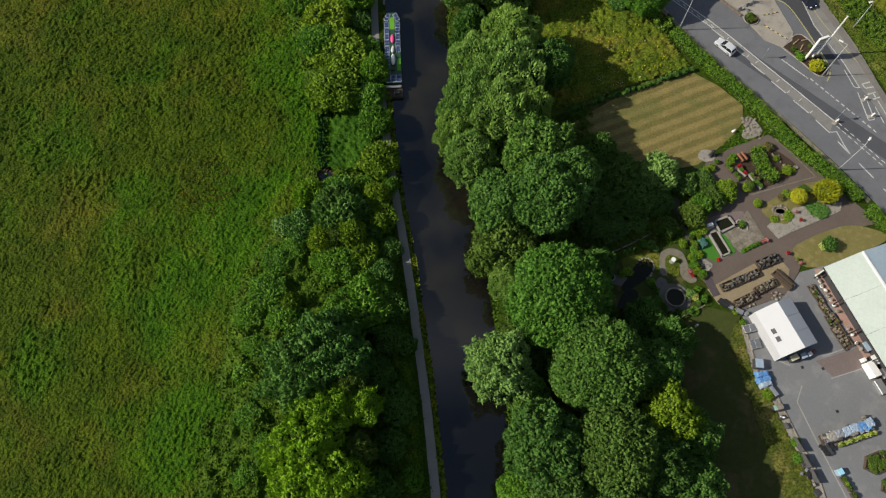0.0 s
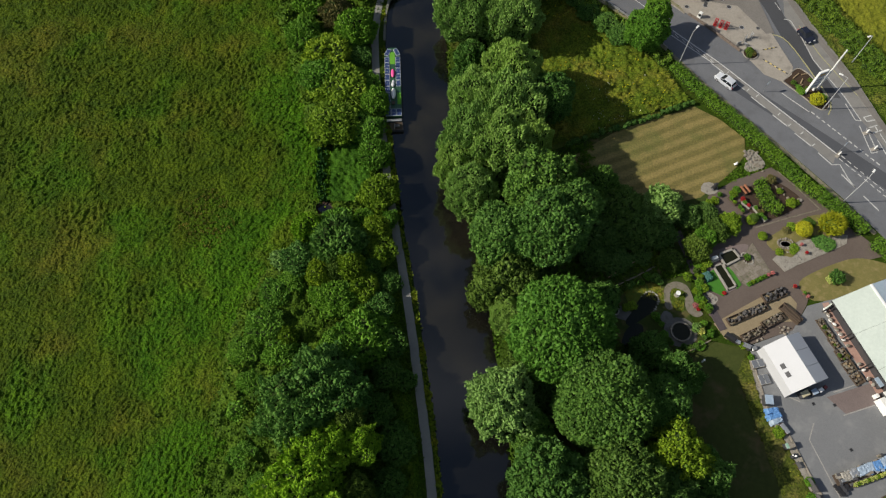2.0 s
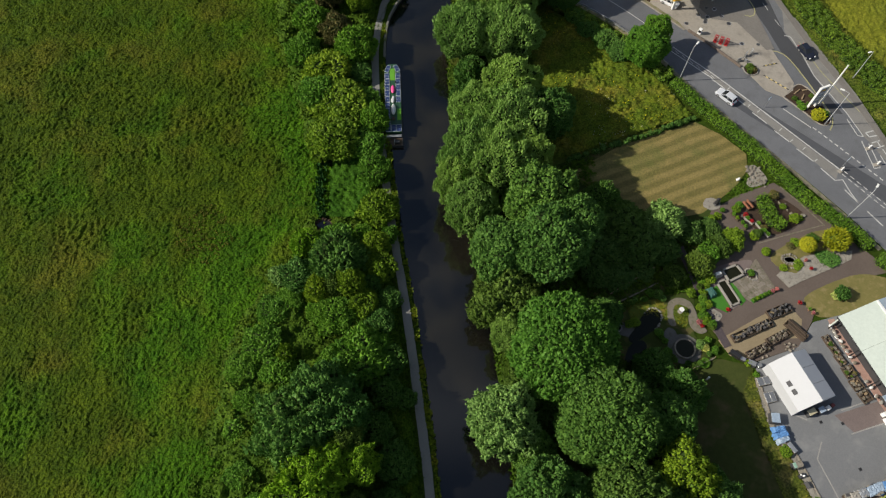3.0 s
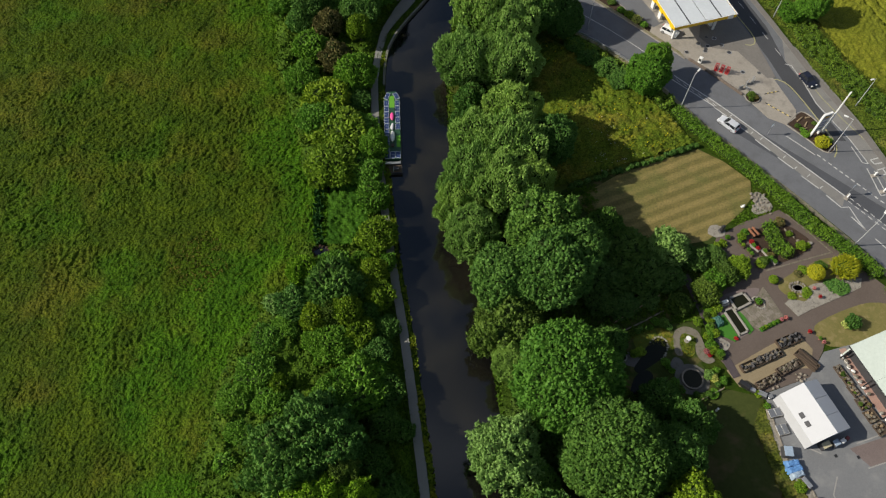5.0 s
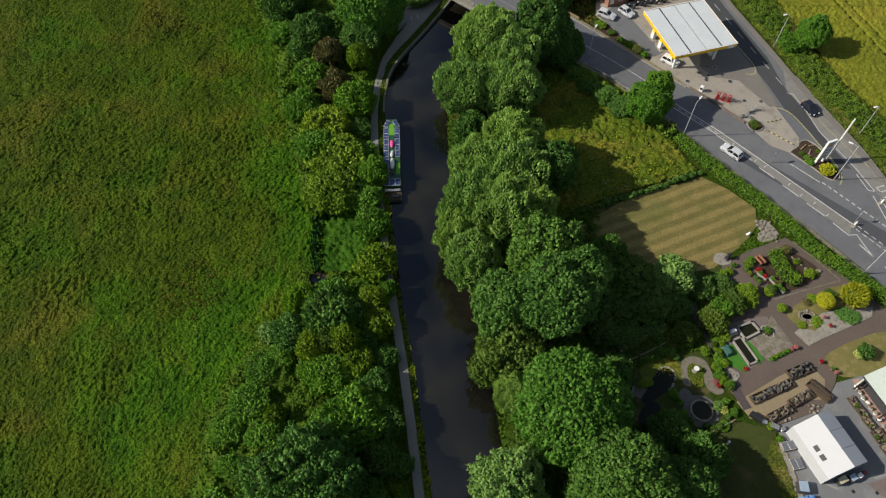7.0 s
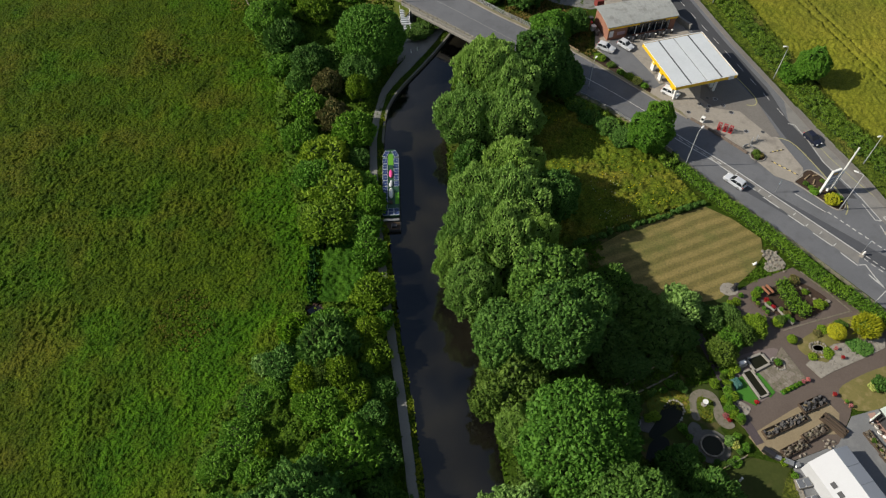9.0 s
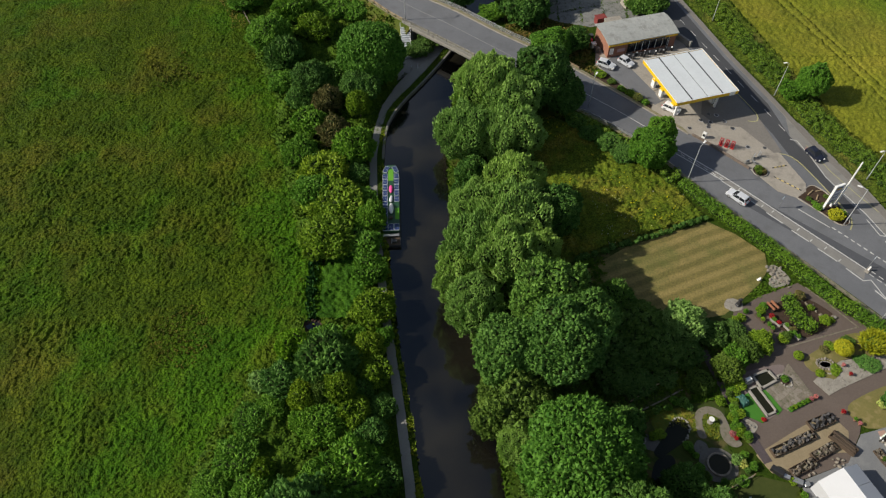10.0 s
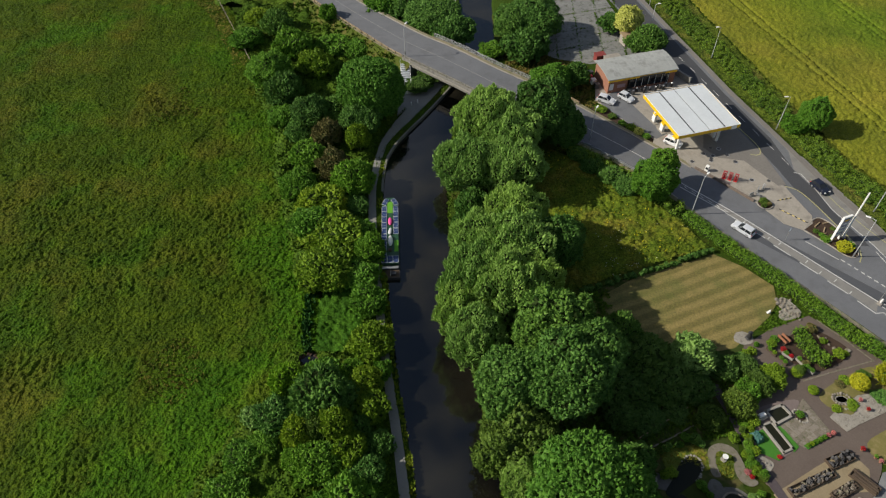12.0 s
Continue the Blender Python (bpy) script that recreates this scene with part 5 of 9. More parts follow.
plate("side_road", [(36.5, 185), (47.2, 147), (52.6, 131), (55, 122), (60.4, 108), (63.2, 98.5), (64.6, 92.6), (66.2, 89.6), (70.4, 78.4), (72.4, 78.2), (69.3, 87.1), (68.2, 92.5), (66.2, 98), (64.9, 107.5), (60, 122.5), (53.6, 145.6), (43, 185)], 0.028, FRESH, "dark recently surfaced side road", "road", depth=0.02)
plate("forecourt_tarmac", [(37.2, 123.8), (39.5, 118.7), (42.1, 112.9), (44.3, 108.6), (42.2, 107.2), (38.8, 110.8), (36.2, 114.2), (33.0, 119.2), (36.0, 123.0)], 0.108, ASPHALT, "dark tarmac part of the forecourt", "forecourt", depth=0.1)
plate("forecourt_tarmac", [(55.5, 110), (58.6, 111.5), (61.9, 102.6), (63.4, 93.6), (61.8, 93.4), (57.6, 100.5), (52.8, 101.5), (50.8, 104.5), (52, 109)], 0.106, PAVING, "grey worn concrete part of the forecourt", "forecourt", depth=0.1)

# kerbs and verges on the raised road
for nm, line, sgn in (("kerb_south", west, 1), ("kerb_north", east, -1)):
    inner, outer, verge = [], [], []
    for i in range(60):
        a, b = Vector(west[i]), Vector(east[i])
        n = (a - b).normalized() * sgn
        q = Vector(line[i])
        inner.append(tuple(q - n * 0.18 + Vector((0, 0, 0.11))))
        outer.append(tuple(q + n * 0.1 + Vector((0, 0, 0.11))))
        verge.append(tuple(q + n * 0.85 + Vector((0, 0, 0.05))))
    tagged(part(nm, ribbon(bmesh.new(), inner, outer, 0.3), CONCRETE), "pale concrete kerb of the raised road", "kerb", kind="structure")
    tagged(part("road_verge", ribbon(bmesh.new(), [(p[0], p[1], p[2] - 0.03) for p in outer], verge, 0.3), surface("dry_verge", (0.15, 0.135, 0.075), (0.27, 0.24, 0.15), 0.3, 3.0, (0.1, 0.12, 0.03)), ), "dry tan grass verge beside the kerb", "verge", kind="structure")

# ---- the bridge ----
bridge = thing("bridge", (0, 0, 0), "grey concrete road bridge with low parapets over the canal", "bridge")
CONC_OLD = surface("stained_concrete", (0.16, 0.155, 0.14), (0.28, 0.27, 0.245), 0.4, 4.0, (0.11, 0.11, 0.1), relief=0.2, depth=0.01)
B0, B1 = 33, 43
for sgn, line in ((1, west), (-1, east)):
    lo, hi = [], []
    for i in range(B0 - 1, B1 + 2):
        a, b = Vector(west[i]), Vector(east[i])
        n = (a - b).normalized() * sgn
        q = Vector(line[i]) + n * 0.75
        lo.append(tuple(q + n * 0.35 + Vector((0, 0, 0.05))))
        hi.append(tuple(q - n * 0.1 + Vector((0, 0, 0.05))))
    part("edge_beam", ribbon(bmesh.new(), lo, hi, 1.0), CONC_OLD, bridge)
    part("string_course", ribbon(bmesh.new(), [(p[0], p[1], p[2] - 0.35) for p in (tuple(Vector(v) + (Vector(v) - Vector(w)) * 0.25) for v, w in zip(lo, hi))], hi, 0.16), STONE, bridge)
    if sgn > 0:
        part("parapet_wall", ribbon(bmesh.new(), [(p[0], p[1], p[2] + 0.3) for p in lo], [(0.4 * p[0] + 0.6 * r[0], 0.4 * p[1] + 0.6 * r[1], r[2] + 0.3) for p, r in zip(lo, hi)], 0.3), CONC_OLD, bridge)
    for i in range(B0 - 1, B1 + 2):
        q = (Vector(lo[i - B0 + 1]) + Vector(hi[i - B0 + 1])) / 2
        part("parapet_post", box(bmesh.new(), q.x, q.y, q.z - 0.02, 0.16, 0.16, 1.0, 40), CONC_OLD, bridge)
    for h in (0.35, 0.65, 0.95):
        rl = [((p[0] + r[0]) / 2, (p[1] + r[1]) / 2, p[2] + h) for p, r in zip(lo, hi)]
        for p, r in zip(rl, rl[1:]):
            part("parapet_rail", tube(bmesh.new(), p, r, 0.05, n=6), STEEL if sgn < 0 else CONC_OLD, bridge)
deck_w, deck_e = [west[i] for i in range(B0 - 1, B1 + 2)], [east[i] for i in range(B0 - 1, B1 + 2)]
part("deck_soffit", ribbon(bmesh.new(), [(p[0], p[1], p[2] - 0.45) for p in deck_w], [(p[0], p[1], p[2] - 0.45) for p in deck_e], 0.4), CONC_OLD, bridge)
for i in (B0, B1):
    a, b = Vector(west[i]), Vector(east[i])
    mid, d = (a + b) / 2, (b - a)
    part("abutment", box(bmesh.new(), mid.x, mid.y, -1.6, d.length + 2.2, 1.0, mid.z + 0.9, math.degrees(math.atan2(d.y, d.x)), 0.05), CONC_OLD, bridge)

# post and rail guard fence on both approaches
def guard_rail(ids, line, sgn, label, steel=False):
    g = thing("guard_rail", (0, 0, 0), label, "railing")
    ends = []
    for i in ids:
        a, b = Vector(west[i]), Vector(east[i])
        n = (a - b).normalized() * sgn
        q = Vector(line[i]) + n * 0.55
        ends.append(q)
        part("post", box(bmesh.new(), q.x, q.y, q.z - 0.3, 0.14, 0.14, 1.0, 40), GREY if steel else DARK_WOOD, g)
    for p, r in zip(ends, ends[1:]):
        if steel:
            d = r - p
            bm = bmesh.new()
            for h in (0.42, 0.58, 0.74):
                box(bm, 0, 0, h, d.length * 1.02, 0.07 if h != 0.58 else 0.03, 0.15)
            beam = part("beam", bm, STEEL, g)
            beam.matrix_basis = Matrix.Translation((p + r) / 2) @ pose(0, 0, 0, 0, 0, math.degrees(math.atan2(d.y, d.x)))
        else:
            for h in (0.4, 0.62):
                part("rail", tube(bmesh.new(), p + Vector((0, 0, h)), r + Vector((0, 0, h)), 0.06, n=6), TAN, g)


guard_rail(range(14, B0), west, 1, "weathered brown post and rail fence along the road")
guard_rail(range(48, 58), west, 1, "grey steel crash barrier beside the road", True)
guard_rail(range(B1 + 2, 49), east, -1, "weathered low fence beside the bridge approach")

# steps from the road down to the towpath
STEP_STONE = surface("pale_blue_concrete", (0.36, 0.39, 0.42), (0.5, 0.53, 0.56), 0.5, 4.0, (0.3, 0.31, 0.32), relief=0.1, depth=0.01)
steps = thing("steps", (-8.1, 126.9, 0), "pale concrete steps with handrails down to the towpath", "steps", turn=4)
for k in range(14):
    part("step", box(bmesh.new(), 0, -4.2 + k * 0.52, 0.0, 1.9, 0.54, 0.2 + k * 0.21, 0, 0.015), STEP_STONE, steps)
for sx in (-1.02, 1.02):
    bm = bmesh.new()
    tube(bm, (sx, -4.2, 1.1), (sx, 2.9, 4.0), 0.035, n=6)
    for k in range(5):
        y = -4.2 + k * 1.7
        tube(bm, (sx, y, 0.0), (sx, y, 1.1 + k * 0.69), 0.03, n=6)
    part("handrail", bm, STEEL, steps)
plate("towpath_plaza", [(-9.5, 115), (-7.6, 117.2), (-4.2, 121), (-1.5, 124), (1.2, 127), (1.0, 129), (-3, 126.5), (-6.6, 124), (-9.6, 121)], 0.02, PATH, "grey gravel widening of the towpath by the bridge", "path")
for x, y in ((-6.7, 118.6), (-5.4, 119.4)):
    s = thing("bollard", (x, y, 0), "short white painted bollard on the towpath", "bollard")
    bm = tube(bmesh.new(), (0, 0, 0), (0, 0, 0.95), 0.12, 0.1, 10)
    part("post", bm, WHITE, s)
    part("cap", tube(bmesh.new(), (0, 0, 0.95), (0, 0, 1.02), 0.13, 0.05, 10), GREY, s)

# ---- moored boat ----
boat = thing("houseboat", (-9.15, 80.3, -0.62), "wide green moored houseboat with solar panels on its roof", "boat", turn=3.0)


def hull(bm, half, y0, y1, bow, z0, z1, flare=0.0):
    prof = [(-half, y0), (half, y0), (half, y1 - bow), (half * 0.52, y1), (-half * 0.52, y1), (-half, y1 - bow)]
    lo = [bm.verts.new((x * 0.94, y, z0)) for x, y in prof]
    hi = [bm.verts.new((x * (1 + flare), y, z1)) for x, y in prof]
    bm.faces.new(lo[::-1])
    bm.faces.new(hi)
    for i in range(6):
        bm.faces.new((lo[i], lo[(i + 1) % 6], hi[(i + 1) % 6], hi[i]))
    bmesh.ops.recalc_face_normals(bm, faces=bm.faces)
    bmesh.ops.bevel(bm, geom=list(bm.edges), offset=0.04, segments=1, affect="EDGES")
    return bm


part("hull", hull(bmesh.new(), 1.55, -9.0, 9.1, 1.9, -0.4, 0.65, 0.02), DARK_GREY, boat)
part("rubbing_strake", hull(bmesh.new(), 1.6, -9.05, 9.15, 1.9, 0.55, 0.63), BLACK, boat)
part("cabin", hull(bmesh.new(), 1.38, -6.6, 8.8, 1.6, 0.6, 1.62), GREEN, boat)
part("cabin_roof", hull(bmesh.new(), 1.46, -6.75, 8.95, 1.7, 1.6, 1.68), GREEN, boat)
for sx in (-1, 1):
    for k in range(6):
        bm = tube(bmesh.new(), (sx * 1.37, -5 + k * 2.2, 1.15), (sx * 1.41, -5 + k * 2.2, 1.15), 0.2, n=12)
        part("porthole", bm, GLASS, boat, "round dark porthole")


FRAME_GREY = paint("anodised_frame", (0.46, 0.49, 0.54), 0.4)


def solar_panel(x, y, w, l, turn=0.0, z=1.74):
    p = part("solar_panel", box(bmesh.new(), 0, 0, 0, w, l, 0.05), FRAME_GREY, boat, "pale framed blue solar panel")
    p.matrix_basis = pose(x, y, z, 0, 0, turn)
    for i in (-1, 1):
        part("cell_sheet", box(bmesh.new(), 0, i * l * 0.235, 0.05, w - 0.1, l * 0.44, 0.012), CELLS, p)


for k in range(9):
    solar_panel(-1.0, 6.0 - k * 1.36, 0.86, 1.28)
for k in range(4):
    solar_panel(1.0, 6.0 - k * 1.36, 0.86, 1.28)
solar_panel(1.0, 0.45, 0.86, 1.28)
for sx in (-1, 1):
    solar_panel(sx * 0.83, 7.75, 0.8, 1.6, sx * 22)
for k in (-0.95, 0.0, 0.95):
    solar_panel(k, -5.95, 0.88, 1.5)
mat = part("bow_mat", box(bmesh.new(), 0.0, 6.4, 1.69, 0.95, 2.8, 0.03, 0, 0.01), LIME, boat, "bright green matting")
part("side_mat", box(bmesh.new(), 1.05, -2.9, 1.69, 0.7, 2.6, 0.04, 0, 0.01), LIME, boat, "green matting")


def blob(bm, x, y, z, sx, sy, sz):
    bmesh.ops.create_uvsphere(bm, u_segments=16, v_segments=8, radius=1, matrix=Matrix.Translation((x, y, z)) @ Matrix.Diagonal((sx, sy, sz, 1)))
    return bm


part("canoe", blob(bmesh.new(), 0.03, 2.75, 1.9, 0.36, 0.95, 0.25), PINK, boat, "bright pink upturned plastic tub", True)
part("white_cover", blob(bmesh.new(), 0.05, -1.9, 1.95, 0.42, 1.25, 0.3), WHITE, boat, "white upturned dinghy", True)
bm = blob(bmesh.new(), 0.0, 0.2, 1.88, 0.34, 0.6, 0.24)
blob(bm, 0.1, 0.8, 1.86, 0.25, 0.4, 0.2)
part("white_bundle", bm, CANVAS, boat, "crumpled white canvas bundle", True)
part("roof_box", box(bmesh.new(), 0.0, -3.9, 1.68, 0.55, 0.6, 0.3, 0, 0.03), DARK_WOOD, boat, "dark wooden roof box")
part("stern_deck", box(bmesh.new(), 0, -7.9, 0.6, 2.9, 2.1, 0.06), DARK_WOOD, boat)
part("stern_rail", box(bmesh.new(), 0, -7.15, 1.0, 2.7, 0.5, 0.18, 0, 0.03), STEEL, boat, "pale grey stern locker top")
part("stern_locker", box(bmesh.new(), 0, -7.15, 0.64, 2.6, 0.45, 0.38, 0, 0.02), DARK_GREY, boat)
part("chimney", tube(bmesh.new(), (0.55, 4.3, 1.66), (0.55, 4.3, 2.25), 0.09, 0.09, 10), BLACK, boat)
part("engine_box", box(bmesh.new(), 0.5, -8.3, 0.64, 0.9, 0.6, 0.45, 0, 0.04), DARK_GREY, boat)
part("tiller", tube(bmesh.new(), (0, -8.9, 0.9), (0.1, -8.0, 1.3), 0.035, n=6), STEEL, boat)


# ---- cars ----
def car(x, y, heading, paint_mat, label, length=4.3, width=1.76, z=0.12):
    c = thing("car", (x, y, z), label, "car", turn=heading)
    L, W = length / 2, width / 2

    def prism(pts, w0, w1, lo, hi):
        bm = bmesh.new()
        a = [bm.verts.new((px, -(w0 if pz < hi - 0.01 else w1), pz)) for px, pz in pts]
        d = [bm.verts.new((px, (w0 if pz < hi - 0.01 else w1), pz)) for px, pz in pts]
        bm.faces.new(a)
        bm.faces.new(d[::-1])
        n = len(pts)
        for i in range(n):
            bm.faces.new((a[i], a[(i + 1) % n], d[(i + 1) % n], d[i]))
        bmesh.ops.recalc_face_normals(bm, faces=bm.faces)
        return bm

    body = prism([(-L, 0.32), (-L * 0.98, 0.72), (-L * 0.9, 0.92), (L * 0.42, 0.94), (L * 0.86, 0.8), (L, 0.62), (L, 0.3), (L * 0.9, 0.22), (-L * 0.92, 0.22)], W, W, 0.2, 9)
    bmesh.ops.bevel(body, geom=list(body.edges), offset=0.07, segments=2, affect="EDGES")
    part("body", body, paint_mat, c, smooth=False)
    glass = prism([(-L * 0.9, 0.9), (-L * 0.74, 1.4), (L * 0.02, 1.42), (L * 0.45, 0.9)], W * 0.93, W * 0.74, 0.9, 1.4)
    part("window_glass", glass, GLASS, c, "dark tinted glass")
    roof = prism([(-L * 0.8, 1.37), (-L * 0.72, 1.45), (L * 0.0, 1.47), (L * 0.06, 1.38)], W * 0.76, W * 0.72, 1.3, 1.44)
    part("roof", roof, paint_mat, c)
    for sy in (-1, 1):
        bm = bmesh.new()
        for px, pz, qx, qz in ((-L * 0.9, 0.92, -L * 0.76, 1.4), (L * 0.44, 0.92, L * 0.02, 1.42), (-L * 0.28, 0.93, -L * 0.27, 1.42)):
            tube(bm, (px, sy * W * 0.935, pz), (qx, sy * W * 0.75, qz), 0.045, n=6)
        part("window_pillar", bm, paint_mat, c)
        part("headlight", box(bmesh.new(), L * 0.95, sy * W * 0.68, 0.6, 0.2, 0.36, 0.13, 0, 0.02), WHITE, c, "clear headlight")
        part("tail_light", box(bmesh.new(), -L * 0.97, sy * W * 0.75, 0.62, 0.12, 0.26, 0.22, 0, 0.02), RED, c, "red tail light")
        part("door_mirror", box(bmesh.new(), L * 0.3, sy * W * 1.07, 0.92, 0.14, 0.16, 0.12, 0, 0.02), paint_mat, c)
        for sx in (-0.6, 0.62):
            w = part("wheel", tube(bmesh.new(), (sx * L, sy * W * 0.78, 0.31), (sx * L, sy * W * 1.0, 0.31), 0.31, n=16), BLACK, c)
            part("rim", tube(bmesh.new(), (sx * L, sy * W * 0.99, 0.31), (sx * L, sy * W * 1.02, 0.31), 0.19, n=10), STEEL, w)
    return c


SILVER = paint("silver_car_paint", (0.6, 0.62, 0.66), 0.3, 0.15, 0.03)
WHITE_CAR = paint("white_car_paint", (0.75, 0.76, 0.78), 0.3, 0.0, 0.03)
NAVY_CAR = paint("dark_blue_car_paint", (0.02, 0.025, 0.045), 0.25, 0.3, 0.05)
car(34.2, 119.6, -32, SILVER, "silver estate car parked on the forecourt", 3.9, 1.65)
car(38.5, 120.4, -48, SILVER, "silver hatchback parked in front of the shop", 3.5, 1.6)
car(45.0, 105.5, -38, WHITE_CAR, "white hatchback beside the fuel pumps", 3.6, 1.62)
car(51.8, 81.8, 131, SILVER, "silver hatchback on the main road", 4.0, 1.68, z=0.03)
car(69.0, 92.5, -66, NAVY_CAR, "dark blue hatchback on the side road", 3.6, 1.62, z=0.03)

# ---- street lamps ----
LAMP_GREY = paint("lamp_grey", (0.46, 0.47, 0.48), 0.5)


def street_lamp(x, y, h, turn, arm=1.0, z=0.0):
    s = thing("street_lamp", (x, y, z), "slender grey steel street lamp", "street lamp", group="street lamps", turn=turn)
    part("base", tube(bmesh.new(), (0, 0, 0), (0, 0, 1.3), 0.12, 0.12, 10), GREY, s)
    part("pole", tube(bmesh.new(), (0, 0, 1.3), (0, 0, h - 0.1), 0.075, 0.05, 10), LAMP_GREY, s)
    part("arm", tube(bmesh.new(), (0, 0, h - 0.15), (arm, 0, h + 0.05), 0.045, 0.04, 8), LAMP_GREY, s)
    part("lamp_head", box(bmesh.new(), arm + 0.25, 0, h - 0.02, 0.75, 0.32, 0.14, 0, 0.04), WHITE, s)


street_lamp(43.9, 86.0, 8.8, 48)
street_lamp(68.5, 75.8, 8.8, 150)
street_lamp(67.2, 56.5, 8.6, 50)
street_lamp(76.3, 86.3, 7.4, 200, 0.6)
street_lamp(66.9, 110.2, 8.0, 190, 0.6)
street_lamp(60.6, 136.0, 8.0, 190, 0.6)
street_lamp(-8.3, 131.6, 7.5, 60, 0.6, 3.5)
street_lamp(28.6, 105.6, 7.5, 60, 0.6, 0.9)
street_lamp(48.8, 147, 7.5, 10, 0.6)
street_lamp(51.5, 160, 7.5, 190, 0.6)

# ---- petrol station ----
canopy = thing("petrol_canopy", (48.3, 109.7, 0.1), "flat white petrol station canopy with yellow edge on columns", "canopy", turn=-17.2 + 34.6)
CT = math.degrees(math.atan2(118.2 - 114.5, 52.4 - 39.8))
canopy.matrix_basis = pose(48.3, 109.75, 0.1, 0, 0, CT)
CW, CD = 13.1, 13.9
part("roof_deck", box(bmesh.new(), 0, 0, 4.7, CW - 0.2, CD - 0.2, 0.55), WHITE, canopy)
for k in range(4):
    bm = box(bmesh.new(), -CW / 2 + CW / 4 * (k + 0.5), 0, 5.25, CW / 4 - (0.22 if k != 1 else 0.1), CD - 0.35, 0.1, 0, 0.03)
    part("roof_panel", bm, CANOPY_SHEET, canopy)
for k in (1, 2, 3):
    part("roof_gutter", box(bmesh.new(), -CW / 2 + CW / 4 * k, 0, 5.25, 0.24 if k != 2 else 0.09, CD - 0.35, 0.115), DARK_GREY if k != 2 else GREY, canopy)
for sx, nm in ((-1, "fascia"), (1, "fascia")):
    part(nm, box(bmesh.new(), sx * CW / 2, 0, 4.62, 0.1, CD, 0.72, 0, 0.015), YELLOW, canopy, "yellow fascia")
    part("fascia_trim", box(bmesh.new(), sx * CW / 2, 0, 5.345, 0.14, CD + 0.05, 0.05), WHITE, canopy)
for sy in (-1, 1):
    part("fascia", box(bmesh.new(), 0, sy * CD / 2, 4.62, CW - 0.1, 0.1, 0.72, 0, 0.015), YELLOW, canopy, "yellow fascia")
    part("fascia_trim", box(bmesh.new(), 0, sy * CD / 2, 5.345, CW + 0.05, 0.14, 0.05), WHITE, canopy)
part("emblem_panel", box(bmesh.new(), CW / 2 - 1.3, -CD / 2 - 0.07, 4.55, 1.2, 0.06, 0.9, 0, 0.02), WHITE, canopy, "white square emblem panel")
for px in (-4.4, 4.4):
    for q in (-4.6, 4.6):
        part("column", box(bmesh.new(), px, q, 0, 0.4, 0.4, 4.7, 0, 0.03), WHITE, canopy)
for px in (-4.4, 4.4):
    for q in (-4.6, 0.0, 3.2):
        a = radians(CT)
        gx, gy = 48.3 + px * math.cos(a) - (q + 1.3) * math.sin(a), 109.75 + px * math.sin(a) + (q + 1.3) * math.cos(a)
        isl = thing("fuel_pump", (gx, gy, 0.1), "white and yellow fuel pump on a concrete island", "fuel pump", group="fuel pumps", turn=CT)
        part("island", box(bmesh.new(), 0, 0, 0, 1.0, 2.4, 0.14, 0, 0.05), CONCRETE, isl)
        part("cabinet", box(bmesh.new(), 0, 0, 0.14, 0.55, 1.0, 1.5, 0, 0.04), WHITE, isl)
        part("header", box(bmesh.new(), 0, 0, 1.64, 0.5, 1.1, 0.35, 0, 0.03), YELLOW, isl, "yellow header box")
        part("display", box(bmesh.new(), 0.285, 0, 1.15, 0.03, 0.6, 0.3), GLASS, isl)
        part("hose", tube(bmesh.new(), (0.3, 0.4, 1.2), (0.42, 0.42, 0.5), 0.03, n=6), BLACK, isl)

shop = thing("shop", (0, 0, 0.1), "low red brick petrol station shop with grey roof", "shop")
ST = math.degrees(math.atan2(133.8 - 129.3, 47.3 - 31.5))
shop.matrix_basis = pose(41.5, 127.9, 0.1, 0, 0, ST)
SWD, SDP = 15.6, 6.6
part("back_wall", box(bmesh.new(), 0, SDP / 2 - 0.15, 0, SWD, 0.3, 3.3), BRICK, shop)
for sx in (-1, 1):
    part("side_wall", box(bmesh.new(), sx * (SWD / 2 - 0.15), -0.15, 0, 0.3, SDP - 0.3, 3.3), BRICK, shop)
part("front_wall", box(bmesh.new(), -SWD / 2 + 2.35, -SDP / 2 + 0.15, 0, 4.1, 0.3, 3.3), BRICK, shop)
part("front_wall", box(bmesh.new(), SWD / 2 - 0.8, -SDP / 2 + 0.15, 0, 1.0, 0.3, 3.3), BRICK, shop)
part("plinth", box(bmesh.new(), 2.0, -SDP / 2 + 0.15, 0, 4.6 + 3.0, 0.3, 0.4), BRICK, shop)
for k in range(6):
    w = part("window", box(bmesh.new(), -2.6 + 1.55 * k + 0.4, -SDP / 2 + 0.14, 0.4, 1.5, 0.1, 2.2), GLASS, shop, "tall dark shop window")
    part("window_frame", box(bmesh.new(), -2.6 + 1.55 * k + 1.17, -SDP / 2 + 0.1, 0.4, 0.08, 0.2, 2.2), WHITE, w)
d = part("door", box(bmesh.new(), 6.55, -SDP / 2 + 0.12, 0, 1.1, 0.12, 2.3), GLASS, shop, "dark glazed shop door")
part("door_frame", box(bmesh.new(), 6.0, -SDP / 2 + 0.1, 0, 0.1, 0.2, 2.4), GREY, d)
part("fascia_board", box(bmesh.new(), 0, -SDP / 2 - 0.12, 2.75, SWD + 0.3, 0.22, 0.65, 0, 0.02), YELLOW, shop, "long yellow and white fascia board")
